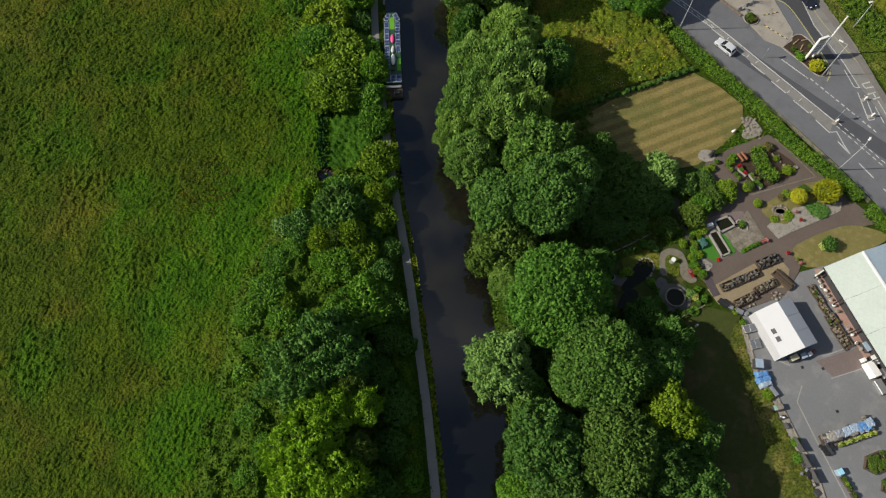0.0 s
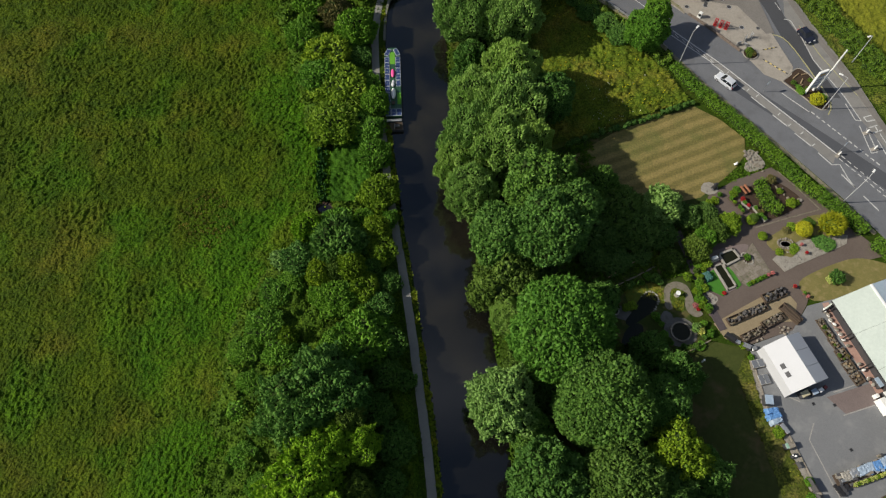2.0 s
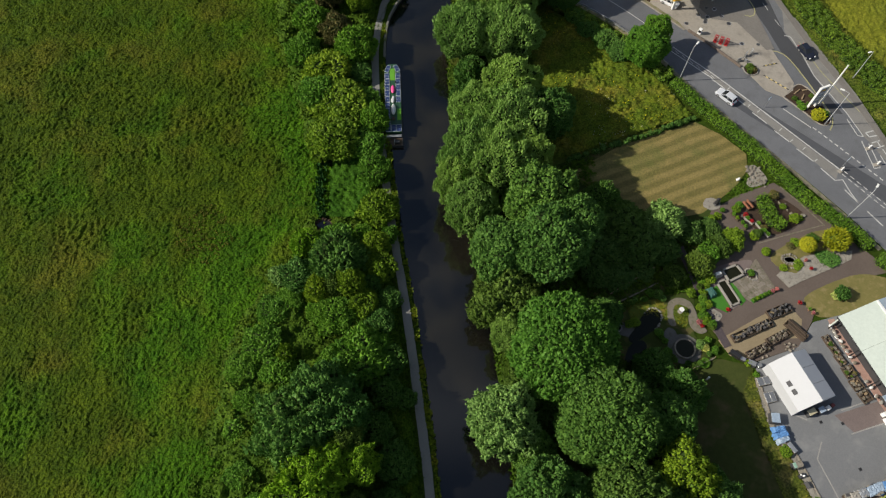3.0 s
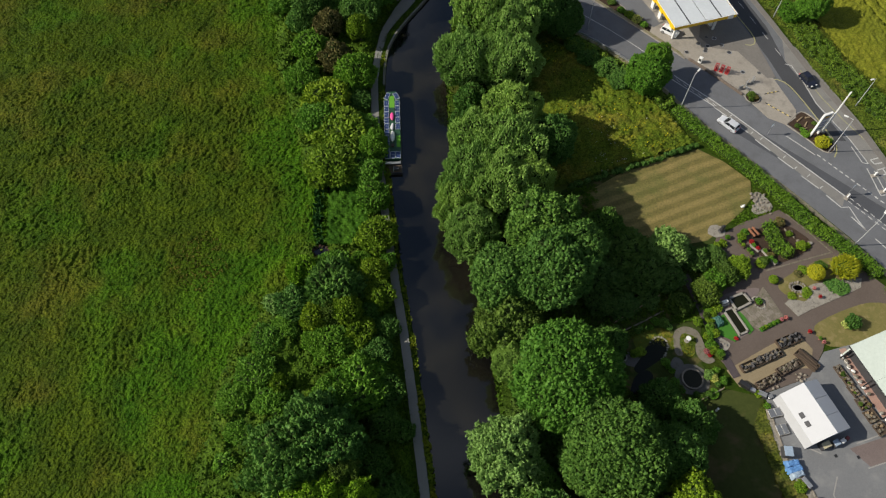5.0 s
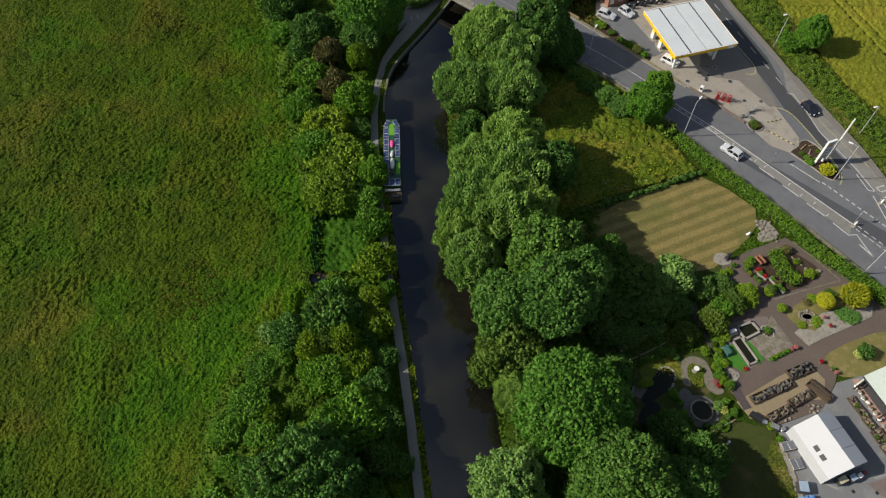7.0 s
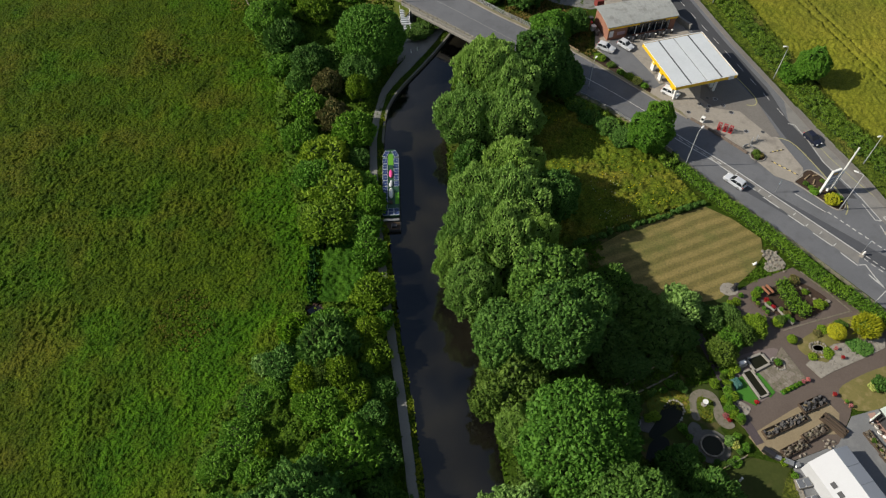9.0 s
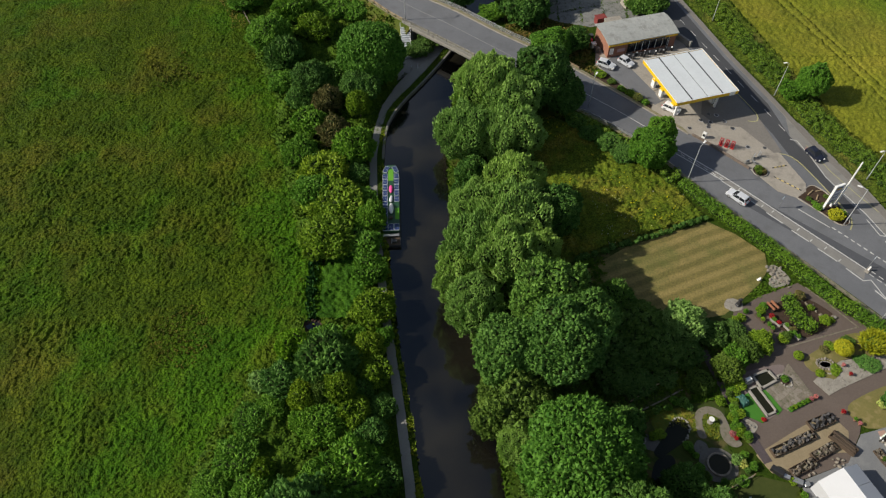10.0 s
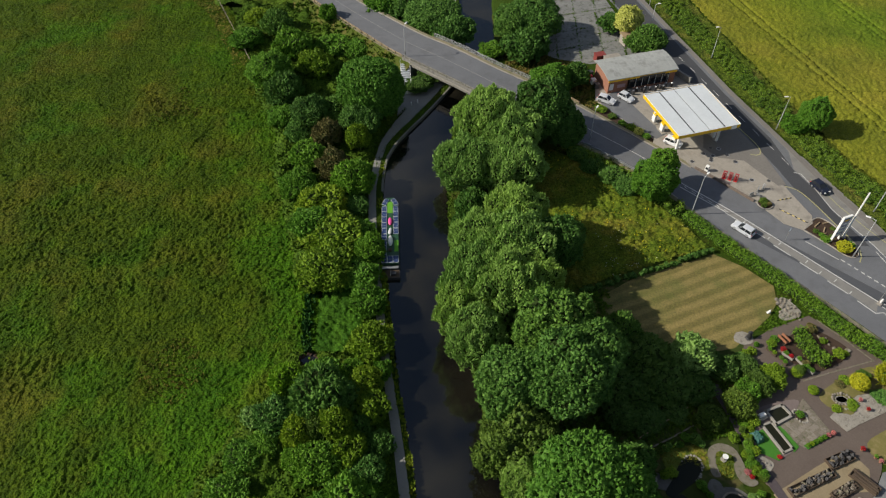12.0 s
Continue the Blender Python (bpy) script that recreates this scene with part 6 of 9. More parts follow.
part("fascia_stripe", box(bmesh.new(), 2.2, -SDP / 2 - 0.25, 2.78, 6.0, 0.05, 0.3), DARK_GREY, shop, "dark sign panel on the fascia")
bm = bmesh.new()
prof = [(-SDP / 2 - 0.3, 3.42), (-SDP / 4, 3.85), (0.6, 4.1), (SDP / 4 + 0.6, 4.05), (SDP / 2 + 0.5, 3.8)]
left = [(-SWD / 2 - 0.4, y, z) for y, z in prof]
right = [(SWD / 2 + 0.4, y, z) for y, z in prof]
part("roof", ribbon(bm, left, right, 0.16), SHOP_SHEET, shop, "curved grey sheet roof")
for k in range(17):
    x = -SWD / 2 + k * SWD / 16
    bm = bmesh.new()
    for (y0, z0), (y1, z1) in zip(prof, prof[1:]):
        tube(bm, (x, y0, z0 + 0.01), (x, y1, z1 + 0.01), 0.02, n=4)
    part("roof_seam", bm, SHOP_SHEET, shop)
part("notice_board", box(bmesh.new(), -SWD / 2 + 0.75, -SDP / 2 - 0.03, 0.7, 0.9, 0.08, 1.5, 0, 0.01), WHITE, shop, "white framed notice board")
part("poster", box(bmesh.new(), -SWD / 2 + 3.0, -SDP / 2 - 0.03, 1.0, 1.8, 0.05, 0.8), paint("faded_poster", (0.4, 0.28, 0.3), 0.6), shop, "faded pink poster")
SLATE_GREY = paint("slate_plastic", (0.12, 0.13, 0.15), 0.5)
for k in range(14):
    u = -SWD / 2 + 4.2 + k * 0.8 + 0.3 * math.sin(k * 5.0)
    a = radians(ST)
    gx, gy = 41.0 + u * math.cos(a) + (SDP / 2 + 1.2 + 0.4 * (k % 3)) * math.sin(a), 127.9 + u * math.sin(a) - (SDP / 2 + 1.2 + 0.4 * (k % 3)) * math.cos(a)
    r = random.Random(k)
    s = thing("goods_stand", (gx, gy, 0.1), "small dark stand of goods in front of the shop", "display stand", group="goods stands", turn=ST + r.uniform(-15, 15))
    part("frame", box(bmesh.new(), 0, 0, 0, 0.5, 0.4, 0.5 + 0.5 * r.random(), 0, 0.03), (DARK_GREY, BLACK)[k % 2], s)
    part("box", box(bmesh.new(), 0, 0, 0.5, 0.36, 0.3, 0.55, 10, 0.05), (DARK_GREY, GREY, SLATE_GREY, WHITE, BLACK)[k % 5], s)
for x, y, mt, lab in ((31.8, 127.6, RED, "red wheeled waste bin by the shop wall"), (32.4, 126.2, WHITE, "white gas bottle cage by the shop wall"), (32.9, 124.6, DARK_GREY, "dark grey wheeled waste bin by the shop wall"), (32.2, 129.2, DARK_GREY, "dark grey wheeled waste bin by the shop wall")):
    s = thing("waste_bin", (x, y, 0.1), lab, "bin", turn=ST)
    part("body", box(bmesh.new(), 0, 0, 0.1, 1.0, 0.9, 1.05, 0, 0.05), mt, s)
    part("lid", box(bmesh.new(), 0, 0, 1.15, 1.08, 0.98, 0.1, 0, 0.03), mt, s)
    for q in (-0.4, 0.4):
        part("wheel", tube(bmesh.new(), (q, -0.4, 0.1), (q + 0.08, -0.4, 0.1), 0.1, n=10), BLACK, s)
wall = tagged(part("side_wall_low", slab(bmesh.new(), [(50.9, 130.6), (53.7, 126.6), (53.3, 126.3), (50.5, 130.3)], -0.1, 1.4), CONC_OLD), "low grey concrete wall beside the shop", "wall", kind="structure")

WALL_BROWN = surface("brown_brick_wall", (0.11, 0.085, 0.07), (0.2, 0.16, 0.13), 0.8, 6.0, relief=0.3, depth=0.01)
# red cages, air line, planter, striped kerbs on the forecourt
CAGE_RED = paint("faded_red_paint", (0.36, 0.035, 0.04), 0.6, wear=0.25)
for k in range(3):
    s = thing("gas_cage", (52.3 + 0.95 * k, 95.6 - 0.45 * k, 0.1), "red upright gas bottle cage", "gas cage", group="gas cages", turn=-25)
    part("base", box(bmesh.new(), 0, 0, 0, 0.6, 0.6, 0.1), RED, s)
    bm = bmesh.new()
    for a in (-0.27, 0.27):
        for c in (-0.27, 0.27):
            tube(bm, (a, c, 0.1), (a, c, 1.5), 0.075, n=6)
    part("frame", bm, CAGE_RED, s)
    part("top", box(bmesh.new(), 0, 0.1, 1.48, 0.6, 0.3, 0.05), CAGE_RED, s)
    bm = bmesh.new()
    for h in (0.1,):
        tube(bm, (0, 0, h), (0, 0, h + 1.1), 0.18, 0.13, 10)
    part("gas_bottle", bm, CAGE_RED, s, "tall red gas bottle")
s = thing("air_machine", (49.6, 97.6, 0.1), "white air and water machine at the kerb", "machine", turn=-40)
part("cabinet", box(bmesh.new(), 0, 0, 0, 0.7, 0.5, 1.3, 0, 0.04), WHITE, s)
part("front", box(bmesh.new(), 0, -0.26, 0.5, 0.5, 0.03, 0.5), GLASS, s)
wall_line = resample([(47.6, 98.4), (50.4, 95.6), (53.2, 92.4), (56.0, 89.2)], 16)
low = thing("forecourt_wall", (0, 0, 0), "low brown brick wall between forecourt and road", "wall", kind="structure")
for p, q in zip(wall_line, wall_line[1:]):
    d = Vector((q[0] - p[0], q[1] - p[1]))
    part("wall_block", box(bmesh.new(), (p[0] + q[0]) / 2, (p[1] + q[1]) / 2, 0.0, d.length * 0.98, 0.3, 0.5, math.degrees(math.atan2(d.y, d.x)), 0.03), WALL_BROWN, low)
PALE_YELLOW = paint("faded_yellow", (0.6, 0.47, 0.14), 0.6, wear=0.25)
for i, (a, b, n) in enumerate((((60.3, 89.4), (63.1, 90.1), 7), ((59.9, 87.2), (63.8, 83.7), 11))):
    s = thing("striped_kerb", (0, 0, 0), "low kerb painted in yellow and black stripes", "kerb")
    for k, (p, q) in enumerate(dashes(a, b, n, 1.0)):
        m = (p + q) / 2
        part("block", box(bmesh.new(), m.x, m.y, 0.1, (q - p).length, 0.15, 0.12, math.degrees(math.atan2(q.y - p.y, q.x - p.x)), 0.03), PALE_YELLOW if k % 2 else BLACK, s)
pl = thing("round_planter", (57.8, 88.5, 0.1), "round white-rimmed planter with low shrubs", "planter")
bm = bmesh.new()
for k in range(24):
    a0, a1 = k * math.pi / 12, (k + 1) * math.pi / 12
    tube(bm, (1.35 * math.cos(a0), 1.35 * math.sin(a0), 0.1), (1.35 * math.cos(a1), 1.35 * math.sin(a1), 0.1), 0.1, n=6)
part("rim", bm, STONE, pl)
part("soil", tube(bmesh.new(), (0, 0, -0.05), (0, 0, 0.1), 1.3, 1.3, 20), SOIL, pl)
for dx, dy, h, kd in ((-0.3, 0.3, 0.9, "olive"), (0.5, -0.2, 0.6, "brown"), (-0.4, -0.6, 0.6, "olive")):
    tree(57.8 + dx, 88.5 + dy, h * 0.75, h, kd, 0.12)
for i, (x, y, w, h) in enumerate(((55.9, 90.6, 1.3, 0.9), (57.4, 91.8, 1.1, 1.1), (58.6, 92.4, 0.7, 1.3), (57.2, 90.6, 0.9, 0.6))):
    s = thing("wash_stand", (x, y, 0.1), "grey metal frame of a car wash stand", "wash stand", group="wash stands", turn=20 + 40 * i)
    part("base", box(bmesh.new(), 0, 0, 0, w, 0.55, 0.12, 0, 0.02), CONC_OLD, s)
    bm = bmesh.new()
    for q in (-0.45, 0.45):
        tube(bm, (q * w, 0, 0.1), (q * w, 0, h), 0.04, n=6)
    tube(bm, (-0.45 * w, 0, h), (0.45 * w, 0, h), 0.04, n=6)
    part("frame", bm, STEEL, s)
    part("panel", box(bmesh.new(), 0.05, 0.05, 0.25, w * 0.6, 0.12, h * 0.6, 5, 0.02), GREY, s)
for x, y in ((50.3, 102.7), (52.2, 104.4), (51.5, 101.2), (54.7, 102.2), (55.8, 100.3), (60.5, 94.8)):
    s = thing("manhole_cover", (x, y, 0.1), "round dark fuel tank manhole in the forecourt", "manhole cover", group="tank manholes")
    part("lid", tube(bmesh.new(), (0, 0, 0), (0, 0, 0.025), 0.32, 0.32, 14), DARK_GREY, s)
    part("ring", tube(bmesh.new(), (0, 0, 0), (0, 0, 0.015), 0.42, 0.42, 14), CONC_OLD, s)
for i, (x, y, turn, length) in enumerate(((65.2, 83.2, 40, 1.5), (66.0, 82.0, 60, 1.2), (66.8, 83.6, 10, 1.0), (65.6, 81.0, 20, 0.8))):
    s = thing("log", (x, y, 0.2), "old brown log lying in the soil bed", "log", group="bed logs", turn=turn)
    part("wood", tube(bmesh.new(), (-length / 2, 0, 0), (length / 2, 0, 0.05), 0.13, 0.1, 9), TAN, s)
for x, y, r, h, k in ((64.4, 81.6, 0.5, 0.4, "olive"), (65.0, 80.6, 0.5, 0.4, "mid2"), (66.6, 80.4, 0.4, 0.3, "olive"), (67.6, 82.2, 0.45, 0.35, "olive")):
    tree(x, y, r, h, k, 0.09)
plate("resurfaced_lane", [(51.6, 81.5), (77.0, 57.5), (79.1, 59.6), (53.6, 83.7)], 0.024, surface("dark_asphalt", (0.05, 0.053, 0.062), (0.088, 0.092, 0.102), 0.15, 9.0, relief=0.15, depth=0.01), "darker resurfaced strip of the main road", "road", depth=0.02)
plate("sign_bed", [(62.8, 82.2), (64.9, 84.2), (66.2, 85.2), (67.8, 83.4), (69.3, 79.8), (69.9, 77.2), (69.3, 75.8), (67.8, 75.9), (65.8, 78.6)], 0.09, SOIL, "bare brown soil bed edged by a kerb", "flower bed", depth=0.4)
bm = bmesh.new()
ring = resample([(62.5, 82.0), (65.0, 84.6), (66.2, 85.4), (68.0, 83.6), (69.5, 79.9), (70.1, 77.2), (69.4, 75.5), (67.7, 75.6), (65.6, 78.5), (62.5, 82.0)], 40)
for p, q in zip(ring, ring[1:]):
    tube(bm, (p[0], p[1], 0.06), (q[0], q[1], 0.06), 0.11, n=6)
tagged(part("bed_kerb", bm, CONCRETE), "pale concrete kerb round the sign bed", "kerb", kind="structure")
LILAC = paint("lilac_panel", (0.42, 0.4, 0.5), 0.4, wear=0.2)
LILAC_DARK = paint("lilac_grey_panel", (0.24, 0.23, 0.3), 0.4, wear=0.3)
pyl = thing("price_sign", (66.9, 79.7, 0.05), "tall white price sign with pale lilac panels", "sign", turn=22)
for sx in (-0.85, 0.85):
    part("upright", box(bmesh.new(), sx, 0, 0, 0.24, 0.4, 5.7, 0, 0.03), WHITE, pyl)
part("crosshead", box(bmesh.new(), 0, 0, 5.4, 1.95, 0.4, 0.32, 0, 0.03), WHITE, pyl)
for k in range(5):
    pn = part("panel", box(bmesh.new(), 0, 0, 1.1 + 0.84 * k, 1.45, 0.28, 0.78, 0, 0.02), LILAC if k % 2 else LILAC_DARK, pyl)
    for sy in (-1, 1):
        part("price_bar", box(bmesh.new(), 0, sy * 0.15, 1.35 + 0.84 * k, 0.95, 0.02, 0.28), WHITE if k < 4 else YELLOW, pn)
pole = thing("flagpole", (68.55, 80.3, 0.05), "tall thick white pole beside the price sign", "pole")
part("pole", tube(bmesh.new(), (0, 0, 0.3), (0, 0, 10.4), 0.17, 0.13, 12), WHITE, pole)
part("footing", box(bmesh.new(), 0, 0, 0, 0.7, 0.7, 0.3, 0, 0.04), CONCRETE, pole)
tree(67.5, 77.4, 1.2, 1.3, "gold", 0.05)
tree(65.2, 79.6, 0.7, 0.7, "mid2", 0.05)
tree(68.6, 78.0, 0.8, 0.9, "mid2", 0.05)
for x, y in ((58.5, 79.7), (69.1, 66.6)):
    s = thing("traffic_sign", (x, y, 0.03), "small round traffic sign on a grey post", "road sign", turn=40)
    part("post", tube(bmesh.new(), (0, 0, 0), (0, 0, 2.3), 0.045, n=8), GREY, s)
    part("disc", tube(bmesh.new(), (0, -0.03, 2.5), (0, 0.03, 2.5), 0.36, n=18), WHITE, s)
    part("border", tube(bmesh.new(), (0, -0.02, 2.5), (0, 0.02, 2.5), 0.41, n=18), PALE_BLUE, s)
for x, y, t in ((68.9, 66.0, 40), (75.0, 70.6, 15), (75.5, 67.2, 15)):
    s = thing("refuge_bollard", (x, y, 0.03), "pale kerbed traffic island with a bollard", "traffic island", turn=t)
    part("island", box(bmesh.new(), 0, 0, 0, 1.4, 0.7, 0.13, 0, 0.05), CONCRETE, s)
    part("bollard", box(bmesh.new(), 0, 0, 0.13, 0.3, 0.26, 0.9, 0, 0.05), WHITE, s)
for x, y in ((50.3, 102.6), (51.3, 100.6), (53.7, 104.1), (54.8, 102.2), (55.9, 100.2), (52.0, 102.0), (47.6, 100.3), (57.4, 95)):
    s = thing("manhole_cover", (x, y, 0.1), "dark round tank cover in the concrete", "manhole cover", group="tank covers")
    part("lid", tube(bmesh.new(), (0, 0, -0.02), (0, 0, 0.03), 0.36, n=16), DARK_GREY, s)
    part("rim", tube(bmesh.new(), (0, 0, -0.02), (0, 0, 0.015), 0.46, n=16), STEEL, s)
# planted kerb bed between road and forecourt
plate("kerb_bed", [(30.5, 117.2), (34.2, 112.8), (38, 108.6), (41.2, 106), (41.6, 107), (38.6, 110.6), (36, 114), (33, 118.6)], 0.14, SOIL, "narrow brown planting bed beside the forecourt", "flower bed", depth=0.4)
for x, y, r, h, k in ((38.9, 109.0, 1.0, 0.9, "lemon"), (37.7, 110.2, 1.0, 0.9, "yellow"), (36.2, 111.8, 0.8, 0.7, "mid2"), (34.6, 114.2, 0.8, 0.7, "olive"), (32.6, 116.6, 1.1, 0.8, "yellow"), (40.2, 107.6, 0.8, 0.7, "mid2")):
    tree(x, y, r, h, k, 0.1)
OLD_YARD = surface("mossy_concrete", (0.1, 0.104, 0.098), (0.25, 0.25, 0.24), 0.3, 2.0, (0.05, 0.055, 0.03), relief=0.3, depth=0.02)
plate("old_slab_yard", [(18, 160), (20, 140), (26, 136), (33, 134), (46, 137.5), (40, 170), (20, 175)], 0.03, OLD_YARD, "cracked weedy concrete yard behind the shop", "yard")
for i in range(9):
    r = random.Random(i + 60)
    x, y = 26 + (i % 3) * 5.2, 139.5 + (i // 3) * 7.5
    s = part("concrete_slab", slab(bmesh.new(), [(x, y), (x + 4.9, y + 1.4), (x + 4.5, y + 8.4), (x - 0.4, y + 7.0)], 0.0, 0.06 + 0.03 * r.random()), OLD_YARD)
    tagged(s, "pale cracked concrete slab", "slab", kind="structure")
hut = thing("small_hut", (42.6, 142.6, 0), "small cream hut with sloping roof behind the shop", "hut", turn=20)
part("wall", box(bmesh.new(), 0, 0, 0, 2.4, 2.6, 2.2, 0, 0.03), CONCRETE, hut)
part("roof", ribbon(bmesh.new(), [(-1.4, -1.5, 2.15), (-1.4, 1.5, 2.5)], [(1.4, -1.5, 2.15), (1.4, 1.5, 2.5)], 0.12), TAN, hut)
part("door", box(bmesh.new(), 0, -1.33, 0, 0.85, 0.06, 1.95), DARK_WOOD, hut)
for x, y, w, mt, lab in ((35.2, 135.6, 2.2, paint("rust_red", (0.2, 0.035, 0.03), 0.7), "rusty red skip behind the shop"), (37.8, 134.6, 3.6, CONCRETE, "pale flat-roofed store behind the shop")):
    s = thing("store", (x, y, 0), lab, "store", turn=16)
    part("body", box(bmesh.new(), 0, 0, 0, w, 1.6, 1.6, 0, 0.05), mt, s)
    part("cover", box(bmesh.new(), 0, 0, 1.6, w + 0.2, 1.8, 0.08), mt, s)


def slope_height(x, y):
    best, h = 99.0, 0.0
    for i in range(6, 60):
        a, b = west[i], east[i]
        dx, dy = a[0] - b[0], a[1] - b[1]
        ln = math.hypot(dx, dy)
        u = ((x - a[0]) * dx + (y - a[1]) * dy) / ln
        v = abs((x - a[0]) * -dy + (y - a[1]) * dx) / ln
        if v < best:
            best, h = v, (a[2] - max(0.0, u - 0.9) / 1.6 if u > 0.3 else -9)
    return h if best < 3 else -9.0


tuft_field("embankment_scrub", lambda x, y: slope_height(x, y) > -0.3 and not (-10.3 < x < -6.4 and y < 133) and not (-8 < x < 12), -60, 40, 90, 185, 24000, 6, 0.5, 0.4, sward("scrub_leaves", (0.045, 0.1, 0.008), (0.095, 0.165, 0.016), (0.14, 0.165, 0.02), 0.1), "dense green scrub on the road embankment", "undergrowth", 41, lambda x, y: slope_height(x, y) - 0.1)

station_bank = in_poly([(13.5, 128), (19, 123.4), (27, 118.4), (30.3, 117.4), (32.6, 119.4), (32, 134), (26, 136), (20, 139.5), (14, 139)])
tuft_field("station_scrub", station_bank, 13, 33, 117, 140, 3800, 5, 0.42, 0.3, sward("dry_scrub_leaves", (0.06, 0.09, 0.012), (0.13, 0.14, 0.025), (0.2, 0.14, 0.05), 0.2, (0.42, 0.6)), "rough green and brown scrub beside the station", "undergrowth", 48, lambda x, y: -0.05)
tuft_field("yard_weeds", lambda x, y: 20 < x < 44 and min((x - 26 - 0.05 * (y - 139)) % 5.2, (y - 139.5 - 0.28 * (x - 26)) % 7.5) < 0.4, 18, 45, 136, 172, 9000, 4, 0.35, 0.25, BRAMBLE, "green weeds in the joints of the old yard", "weeds", 46, lambda x, y: 0.04, patchy=0.0)

pit = thing("cattle_trough", (-19.9, 55.4, ground_height(-19.9, 55.4) + 0.06), "round dark drinking pool with a muddy rim", "pool")
for i in range(14):
    a = i * math.pi / 7
    e = part("rim_stone", rock(bmesh.new(), 0, 0, 0, 0.42, i + 5, 0.5), SOIL, pit)
    e.matrix_basis = pose(1.35 * math.cos(a), 1.15 * math.sin(a), 0.1)
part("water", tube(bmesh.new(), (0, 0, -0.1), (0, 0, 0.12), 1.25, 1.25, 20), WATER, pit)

# ---- show garden ----
GRAVEL = surface("pale_gravel", (0.17, 0.155, 0.13), (0.36, 0.335, 0.29), 0.8, 6.0, (0.14, 0.12, 0.095), relief=0.5, depth=0.03)
SAND = surface("tan_gravel", (0.19, 0.15, 0.088), (0.3, 0.24, 0.15), 0.5, 6.0, relief=0.3, depth=0.02)
DRY_LAWN = surface("dry_lawn", (0.11, 0.11, 0.025), (0.2, 0.165, 0.055), 0.35, 5.0, (0.24, 0.19, 0.08), relief=0.4, depth=0.05)
TURF = paint("bright_turf", (0.04, 0.16, 0.01), 0.9, wear=0.25)
SLATE = surface("dark_slate", (0.03, 0.03, 0.034), (0.12, 0.115, 0.115), 1.2, 6.0, relief=0.5, depth=0.02, local=True)
PALE_STONE = surface("pale_stone", (0.2, 0.185, 0.16), (0.38, 0.36, 0.32), 0.9, 6.0, relief=0.3, depth=0.02, local=True)
POND, nt, b = base("pond_water", 0.05)
b.inputs["Base Color"].default_value = (0.012, 0.013, 0.005, 1)
b.inputs["Specular IOR Level"].default_value = 0.3
MOSSY = surface("mossy_paving", (0.09, 0.078, 0.055), (0.26, 0.225, 0.18), 0.9, 5.0, (0.06, 0.075, 0.02), relief=0.3, depth=0.02)
SLAB_GREY = surface("weathered_slabs", (0.15, 0.13, 0.105), (0.3, 0.265, 0.22), 0.7, 5.0, (0.1, 0.1, 0.06), relief=0.2, depth=0.02)
COBBLE = surface("purple_cobbles", (0.04, 0.031, 0.035), (0.1, 0.08, 0.085), 1.5, 7.0, relief=0.6, depth=0.03)
FLOWER_RED = foliage("red_flowers", (0.3, 0.008, 0.015), (0.5, 0.03, 0.04))
FLOWER_PINK = foliage("pink_flowers", (0.4, 0.08, 0.1), (0.55, 0.26, 0.26))
LEAVES["red"], LEAVES["pink"] = FLOWER_RED, FLOWER_PINK
LABELS["red"], LABELS["pink"] = "clump of bright red bedding flowers", "clump of pink and white bedding flowers"


def stones(points, r, material, label, z=0.1, group="garden stones"):
    for i, (x, y) in enumerate(points):
        s = tagged(part("stone", rock(bmesh.new(), 0, 0, 0, r * (0.7 + 0.6 * ((i * 37) % 10) / 10), i + int(x * 10)), material), label, "stone", group)
        s.matrix_basis = pose(x, y, z + r * 0.25)


def ring_points(cx, cy, rx, ry, n, a0=0.0, a1=360.0, jitter=0.1):
    rr = random.Random(int(cx * 10 + cy))
    return [(cx + rx * math.cos(radians(a0 + (a1 - a0) * i / n)) + rr.uniform(-jitter, jitter), cy + ry * math.sin(radians(a0 + (a1 - a0) * i / n)) + rr.uniform(-jitter, jitter)) for i in range(n)]


def pot(x, y, kind, label, r=0.35, material=None):
    p = thing("flower_pot", (x, y, 0.08), label, "flower pot")
    part("pot", tube(bmesh.new(), (0, 0, 0), (0, 0, 0.4), r * 0.7, r, 12), material or BRICK, p)
    me = FORMS["sprig"][0].copy()
    me.materials.append(LEAVES[kind])
    me.materials.append(CORE_SHADE)
    c = new("bloom", me)
    c.parent = p
    c.matrix_basis = Matrix.Translation((0, 0, 0.55)) @ Matrix.Diagonal((r / 3.2, r / 3.2, r / 4.0, 1))


def frame_walls(parent, pts, w, z0, z1, material, name="wall"):
    for a, b in zip(pts, pts[1:] + pts[:1]):
        d = Vector((b[0] - a[0], b[1] - a[1]))
        part(name, box(bmesh.new(), (a[0] + b[0]) / 2, (a[1] + b[1]) / 2, z0, d.length + w, w, z1 - z0, math.degrees(math.atan2(d.y, d.x)), 0.02), material, parent)


def pool(pts, label, rim=0.28, high=0.35, material=None):
    p = thing("garden_pond", (0, 0, 0), label, "pond")
    frame_walls(p, pts, rim, 0.0, high, material or PALE_STONE, "coping")
    part("water", slab(bmesh.new(), pts, 0.05, high * 0.6), POND, p, "dark still water")
    return p


# paved and gravel beds
plate("bed_island", rounded([(51.6, 59.6), (56.6, 61.2), (60.9, 57.2), (59.2, 55.3), (53.6, 52.7), (50.0, 56)]), 0.12, SOIL, "brown soil island bed in the garden paths", "flower bed")
